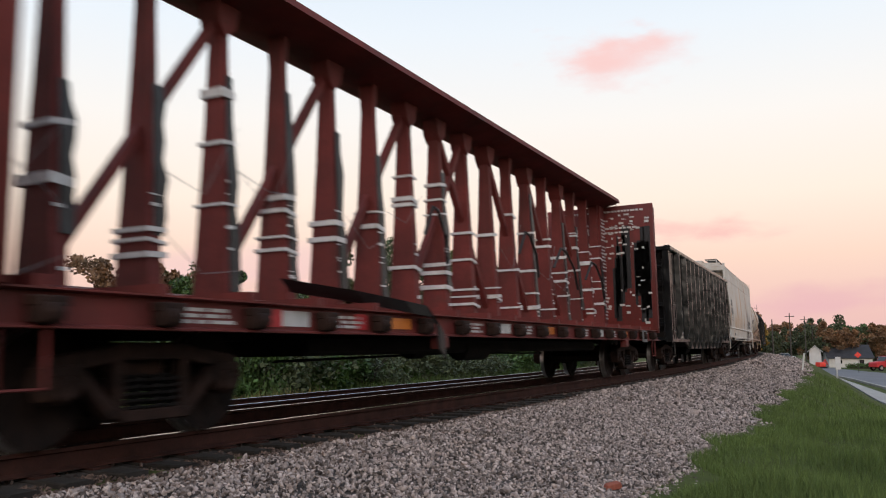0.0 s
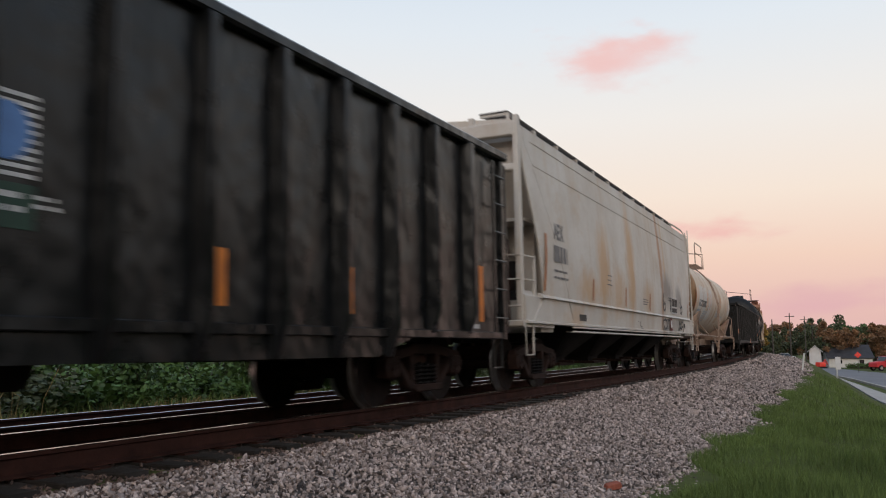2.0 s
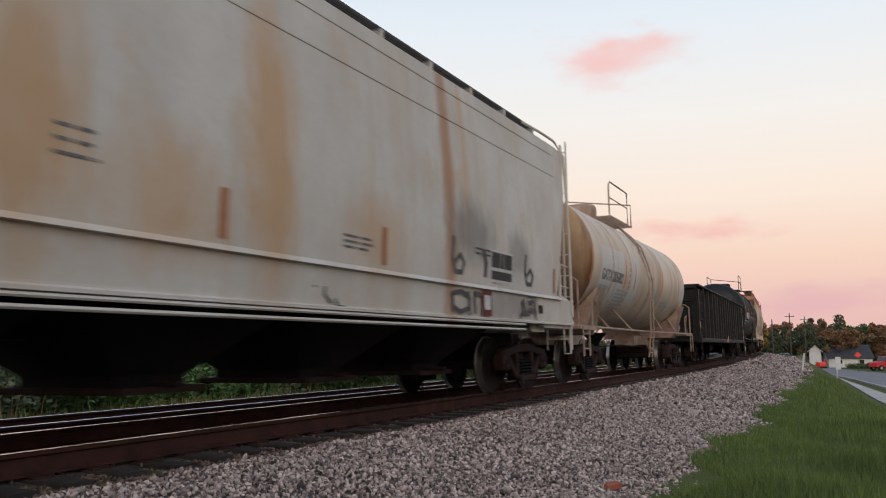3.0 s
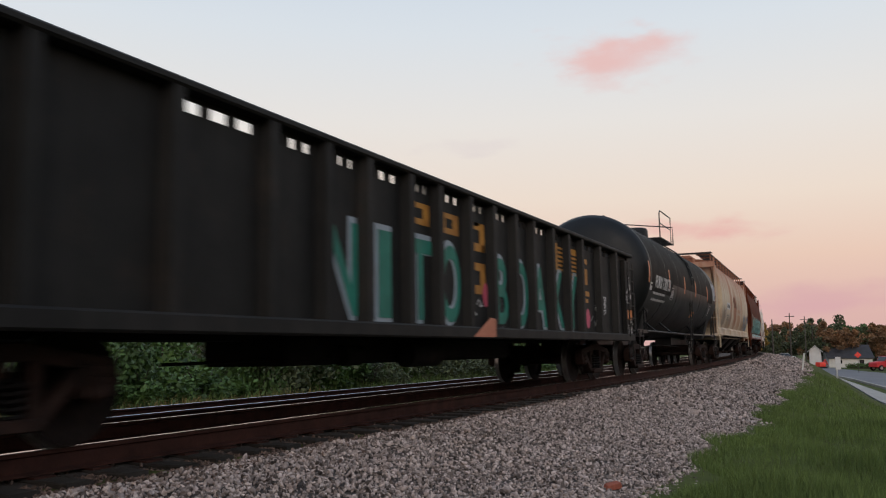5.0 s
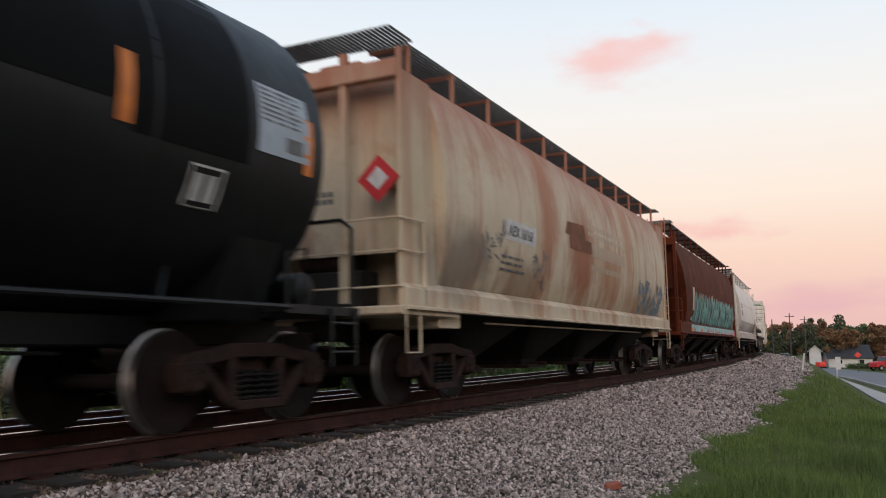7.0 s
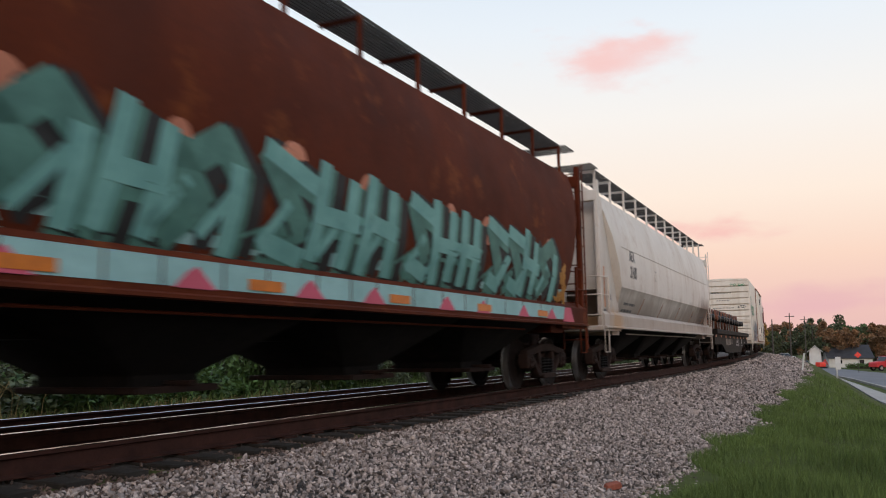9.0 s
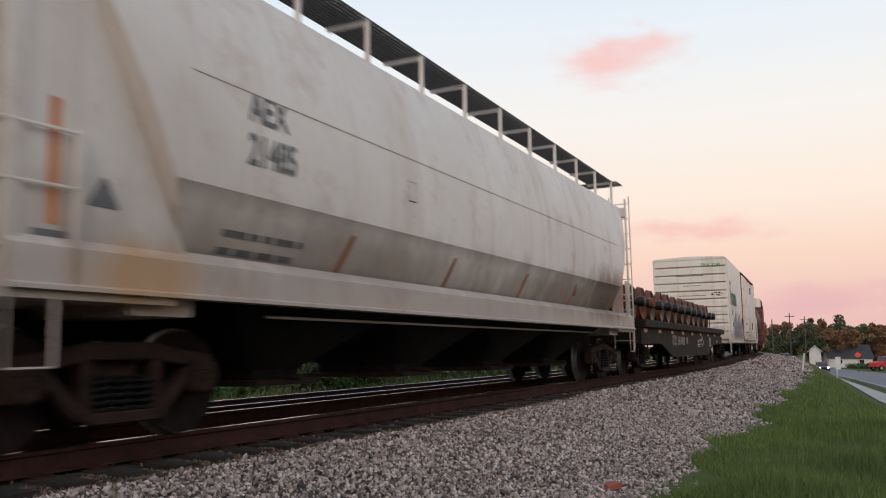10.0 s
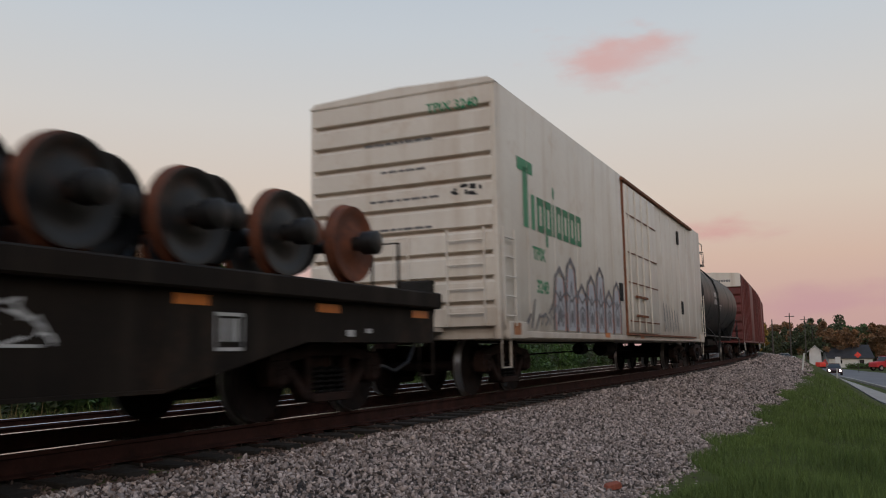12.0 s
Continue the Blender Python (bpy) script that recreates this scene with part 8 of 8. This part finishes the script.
    for n in ("rust_wheel", "dark_wheel"):
        sh = Shape().lathe(face, 36, "y", caps=False)
        wm[n] = sh.mesh("wheel", M[n])
        wm[n].materials.append(M["rust_wheel"])
        for p in wm[n].polygons:
            if math.hypot(p.center.x, p.center.z) > 0.44:
                p.material_index = 1
    x, i = L - 1.0, 0
    while x > -L + 0.9:
        load = part("loaded_wheelset", axle, None, car, "spare wheelset with rusty wheels")
        load.matrix_basis = pose(x, (0.27, -0.1)[i % 2] + rs.uniform(-0.02, 0.02), 1.47 + 0.475 + (0.0, 0.06)[i % 2] + rs.uniform(-0.03, 0.02), 0, rs.uniform(0, 80), rs.uniform(-2, 2))
        for k in (0, 180):
            w = part("wheel", wm["rust_wheel" if rs.random() < 0.15 else "dark_wheel"], None, load)
            w.matrix_basis = pose(0, 0, 0, 0, 0, k)
        cap = part("bearing_cap", Shape().lathe([(1.0, 0.14), (1.1, 0.14), (1.13, 0.08)], 14, "y"), M["rust_wheel" if rs.random() < 0.15 else "dark_wheel"], load)
        x -= 0.65
        i += 1
    brake_gear(car, 0.5, 0.6)


def reefer():
    car, L = freight_car("refrigerator_boxcar", "white insulated boxcar with ribbed ends and lower-side graffiti", "boxcar", 180.44, 199.85, 1.75)
    m = M["reefer"]
    W, z0, z1 = 1.65, 0.86, 4.72
    body = Shape().prism([(W - 0.03, z0), (W, z0 + 0.05), (W, z1), (W - 0.10, z1 + 0.07), (0, z1 + 0.13), (-W + 0.10, z1 + 0.07), (-W, z1), (-W, z0 + 0.05), (-W + 0.03, z0)], -L + 0.12, L - 0.12)
    part("body", body, m, car, bevel=0.01)
    for k in (1, -1):
        a, b = sorted((k * (L - 0.12), k * L))
        e = Shape()
        n = 10
        h = (z1 - 1.0) / n
        for i in range(n):
            z = 1.0 + i * h
            out = k * (L + 0.02)
            q = [(k * (L - 0.13), z), (k * (L - 0.10), z + 0.045), (out, z + 0.05), (out, z + 0.31), (k * (L - 0.03), z + h - 0.012), (k * (L - 0.13), z + h)]
            e.prism(q, -W + 0.06, W - 0.06, "y")
        part("ribbed_end", e, m, car)
        for y in (W - 0.05, -W + 0.05):
            part("corner_post", Shape().cbox(a, b, y - 0.05, y + 0.05, z0, z1, 0.02), m, car)
        part("end_cap", Shape().prism([(-W, z1 - 0.02), (W, z1 - 0.02), (W, z1 + 0.0), (W - 0.1, z1 + 0.07), (0, z1 + 0.13), (-W + 0.1, z1 + 0.07), (-W, z1)], a, b + (0.02 if k > 0 else 0)), m, car)
        ladder(car, m, k * (L + 0.08), k * (L + 0.08), 0.85, 1.45, 1.05, 2.5, 4)
        ladder(car, m, k * (L - 0.06), k * (L - 0.52), W + 0.06, W + 0.06, 1.05, 2.5, 5)
        part("end_platform", Shape().cbox(min(k * (L - 0.1), k * (L + 0.28)), max(k * (L - 0.1), k * (L + 0.28)), -1.4, 0.7, 0.98, 1.04, 0.01), m, car)
        part("brake_box", Shape().cbox(min(k * L, k * (L + 0.2)), max(k * L, k * (L + 0.2)), 0.05, 0.6, 1.25, 1.75, 0.03), M["dark_open"], car)
        bent_bar(car, m, [(k * (L + 0.05), 0.25, 1.7), (k * (L + 0.2), 0.25, 1.75), (k * (L + 0.2), 0.25, 2.4), (k * (L + 0.2), 0.0, 2.4), (k * (L + 0.2), 0.0, 1.75)], 0.016)
        stirrup(car, m, k * (L - 0.3) + 0.18, W - 0.03, z0)
        part("jack_pad", Shape().cbox(min(k * (L - 1.0), k * (L - 0.25)), max(k * (L - 1.0), k * (L - 0.25)), W, W + 0.05, z0, 1.12, 0.01), m, car)
    for x in [L - 1.3 - 1.38 * i for i in range(13)]:
        part("seam", Shape().box(x - 0.012, x + 0.012, W, W + 0.008, z0 + 0.28, z1 - 0.05), m, car)
    part("side_sill", Shape().cbox(-L + 0.2, L - 0.2, W, W + 0.02, z0 + 0.02, z0 + 0.12, 0.008), m, car)
    # plug door right of the middle, with rods and tracks
    dx0, dx1 = -2.0, 1.85
    part("door", Shape().cbox(dx0 + 0.4, dx1, W, W + 0.07, 1.05, z1 - 0.2, 0.02), m, car, "white plug door with rusty lock rods", bevel=0.01)
    for x in (dx1 - 0.15, dx1 - 0.85, dx1 - 1.55, dx1 - 2.3):
        part("lock_rod", Shape().tube([(x, W + 0.11, 1.08), (x, W + 0.11, z1 - 0.25)], 0.022, 6), m, car)
    for z in (1.3, 2.2, 2.9, 3.8):
        part("door_bar", Shape().cbox(dx0 + 0.5, dx1 - 0.05, W + 0.07, W + 0.09, z, z + 0.03, 0.006), M["rust"], car, "rusty bar across the door")
    for x in (dx1 - 0.85, dx1 - 1.55):
        for z in (1.45, 1.9):
            part("lock_handle", Shape().cbox(x - 0.25, x + 0.25, W + 0.1, W + 0.14, z - 0.03, z + 0.03, 0.01), M["rust"], car)
    part("door_track", Shape().cbox(-L + 2.2, dx1 + 0.1, W, W + 0.09, 0.98, 1.03, 0.01), M["rust"], car)
    part("door_track", Shape().cbox(-L + 2.0, dx1 + 0.15, W, W + 0.08, z1 - 0.14, z1 - 0.06, 0.01), M["rust"], car)
    part("door_edge", Shape().cbox(dx1 + 0.05, dx1 + 0.09, W, W + 0.05, 0.98, z1 - 0.14, 0.01), M["rust"], car)
    side = flat_side(W)
    for x, z in ((-5.2, 4.05), (-5.5, 1.9), (2.35, 1.95)):
        part("vent", Shape().cbox(x - 0.12, x + 0.12, W, W + 0.04, z - 0.2, z + 0.2, 0.01), M["dark_open"], car)
    # green company mark as plain shapes
    g = Decal(side, 0.008)
    x = L - 0.85
    g.rect(x - 0.72, x, 3.54, 3.74).rect(x - 0.48, x - 0.24, 2.64, 3.62)
    x -= 0.62
    for w, lo, hi in ((0.22, 2.64, 3.22), (0.35, 2.64, 3.22), (0.34, 2.42, 3.22), (0.13, 2.64, 3.22), (0.30, 2.64, 3.22), (0.34, 2.64, 3.22), (0.35, 2.64, 3.22), (0.34, 2.64, 3.22)):
        if w < 0.25:
            g.rect(x - w * 0.8, x, lo, hi)
        else:
            g.rect(x - w * 0.34, x, lo, hi).rect(x - w, x - w * 0.66, 2.64, hi).rect(x - w, x, hi - 0.13, hi).rect(x - w, x, 2.64, 2.75)
        if w == 0.13:
            g.ellipse(x - 0.06, 3.42, 0.06, 0.11)
        x -= w + 0.07
    part("emblem", g, M["green_logo"], car, "green company mark as plain shapes")
    words("TPIX", 0.30, car, M["green_logo"], 7.9, 2.16, side, 1.0)
    words("3240", 0.30, car, M["green_logo"], 7.75, 1.62, side, 1.0)
    lettering("lettering", "TPIX 3240", 0.20, car, M["green_logo"], L + 0.024, 0.95, 4.36, face="end")
    e = Shape()
    rr = random.Random(6)
    for z, a, b in ((3.94, -0.6, 0.6), (3.48, -0.3, 0.35), (3.02, -0.5, 0.6), (2.56, -0.5, 0.6)):
        y = a
        while y < b:
            w = rr.uniform(0.06, 0.18)
            e.box(L + 0.021, L + 0.025, y, y + w, z, z + 0.035)
            y += w + 0.03
    part("stencilling", e, M["letter_grey"], car, "small dark lines on the end")
    tg = Shape()
    for _ in range(10):
        y, z = rr.uniform(0.9, 1.4), rr.uniform(3.0, 3.14)
        tg.box(L + 0.024, L + 0.028, y, y + rr.uniform(0.02, 0.12), z, z + rr.uniform(0.02, 0.08))
    part("graffiti", tg, M["spray_black"], car, "black tag on the end")
    # graffiti: tall bulging letters in grey outlines on pale fill
    fill, line, hi = Decal(side, 0.010), Decal(side, 0.016), Decal(side, 0.013)
    for k in range(7):
        x = 6.85 - k * 0.68
        h = 1.95 + 0.25 * math.sin(k * 2.1)
        pts = [(x + 0.36 * math.cos(a), 1.0 + (h - 1.0) * (0.5 - 0.5 * math.cos(a * 0.5)) if a < math.pi else 1.0 + (h - 1.0) * (0.5 - 0.5 * math.cos(a * 0.5))) for a in np.linspace(0, 2 * math.pi, 13)]
        arch = [(x - 0.33, 1.02), (x - 0.36, 1.5), (x - 0.24, h), (x, h + 0.16), (x + 0.24, h), (x + 0.36, 1.5), (x + 0.33, 1.02)]
        fill.quad([(x - 0.34, 1.02), (x + 0.34, 1.02), (x + 0.28, h), (x - 0.28, h)])
        line.stroke(arch, 0.09)
        inner = [(x - 0.12, 1.1), (x - 0.16, 1.4), (x, h - 0.25), (x + 0.16, 1.4), (x + 0.12, 1.1)]
        line.stroke(inner, 0.05)
        hi.stroke([(a * 0.8 + x * 0.2, b) for a, b in arch], 0.05)
        line.ellipse(x, 1.28, 0.08, 0.13)
        line.stroke([(x - 0.3, 1.7), (x, 1.55), (x + 0.3, 1.72)], 0.05)
    for k in range(6):
        x = -2.6 - k * 0.4
        line.stroke([(x, 1.15), (x + 0.1, 1.95 - 0.05 * k), (x - 0.16, 1.2)], 0.045)
    for k in range(9):
        x = L - 1.1 - k * 0.22
        line.stroke([(x, 1.0 + rr.uniform(0, 0.3)), (x - 0.2, 1.3 + rr.uniform(-0.2, 0.2)), (x - 0.05, 1.1)], 0.04)
    part("graffiti", fill, material("pale_spray", (0.50, 0.50, 0.53), (0.38, 0.38, 0.42), 0.6, scale=2, fine=10), car, "pale grey graffiti fill")
    part("graffiti", hi, M["salmon"], car, "faint orange graffiti line")
    part("graffiti", line, M["spray_grey"], car, "grey graffiti outlines")
    o = Decal(flat_side(W + 0.05), 0.006)
    o.rect(L - 0.72, L - 0.42, 0.92, 1.10)
    part("reflector", o, M["orange_dull"], car, "orange reflective plate")
    q = Decal(flat_side(W + 0.02), 0.006)
    for x in (L - 6.0, L - 9.3):
        q.rect(x - 0.2, x + 0.2, 0.92, 1.02)
    part("reflector", q, M["orange"], car, "orange reflective stripe")
    part("refrigeration_grille", Shape().cbox(-L - 0.02, -L + 0.3, W, W + 0.04, 1.2, 2.2, 0.01), M["dark_open"], car)
    brake_gear(car, 0.5, 0.7)


def oxide_boxcar(s0, s1, label):
    car, L = freight_car("boxcar", label, "boxcar", s0, s1, 1.8)
    m = M["box_maroon"]
    W, z0, z1 = 1.52, 0.9, 4.72
    part("body", Shape().prism([(W, z0), (W, z1), (W - 0.12, z1 + 0.06), (0, z1 + 0.14), (-W + 0.12, z1 + 0.06), (-W, z1), (-W, z0)], -L + 0.1, L - 0.1), m, car, bevel=0.015)
    for k in (1, -1):
        a, b = sorted((k * (L - 0.1), k * L))
        e = Shape()
        for i in range(6):
            z = 1.0 + i * 0.5
            e.prism([(k * (L - 0.11), z), (k * L, z + 0.12), (k * L, z + 0.36), (k * (L - 0.11), z + 0.48)], -W + 0.08, W - 0.08, "y")
        part("ribbed_end", e, m, car)
        part("end_panel", Shape().cbox(a, b, -W + 0.02, W - 0.02, 4.02, z1, 0.01), M["reefer"], car, "white panel at the top of the end")
        part("roof_cap", Shape().prism([(-W, z1), (W, z1), (W - 0.12, z1 + 0.06), (0, z1 + 0.14), (-W + 0.12, z1 + 0.06)], a, b), M["reefer"], car)
        ladder(car, m, k * (L - 0.1), k * (L - 0.55), W + 0.05, W + 0.05, 1.0, 4.5, 9)
        stirrup(car, M["letter_white"], k * (L - 0.3) + 0.18, W, z0, 0.4)
    st = Shape()
    y = -0.3
    while y < 0.9:
        st.box(L + 0.001, L + 0.005, y, y + 0.09, 4.3, 4.42)
        y += 0.13
    part("stencilling", st, M["letter_grey"], car)
    for i in range(13):
        x = L - 0.9 - i * (2 * L - 1.8) / 12
        if abs(x) > 1.9:
            part("rib", Shape().cbox(x - 0.06, x + 0.06, W, W + 0.06, z0 + 0.1, z1 - 0.1, 0.02), m, car)
    part("door", Shape().cbox(-1.6, 1.6, W, W + 0.07, z0 + 0.15, z1 - 0.2, 0.02), m, car, bevel=0.01)


centrebeam()
coal_gondola()
grey_hopper()
tan_tank()
graffiti_gondola()
black_tank()
beige_hopper()
brown_hopper()
white_hopper()
wheel_flat()
reefer()
far_black_tank()
oxide_boxcar(218.1, 235.0, "oxide-red boxcar with a white panel on its end")
oxide_boxcar(236.4, 253.3, "oxide-red boxcar far along the train")


# ---- what moves ----
def motions():
    for car, s in TRAIN:
        walk(car, [(t, rail_pose(s - SPEED * t)) for t in [i * 0.5 for i in range(25)]])
    # the car on the road
    way = [(0.0, 76.0, 300.0), (2.5, 73.0, 262.0), (5.0, 70.8, 220.0), (7.0, 69.0, 186.0), (8.0, 68.0, 170.0), (9.5, 64.2, 145.5), (11.0, 55.4, 120.0), (12.0, 50.2, 108.0)]
    rows = []
    for i, (t, x, y) in enumerate(way):
        a, b = way[max(i - 1, 0)], way[min(i + 1, len(way) - 1)]
        s, o = track_frame(x, y)
        rows.append((t, pose(x, y, float(ground_z(s, o)) + 0.1, 0, 0, math.degrees(math.atan2(b[2] - a[2], b[1] - a[1])))))
    walk(road_car_moving, rows)
    turn = math.degrees(SPEED / WHEEL_R)
    for w, x in WHEELSETS:
        walk(w, [(i / FPS, pose(x, 0, WHEEL_R, 0, turn * i / FPS, 0)) for i in range(int(CLIP * FPS) + 1)])


motions()
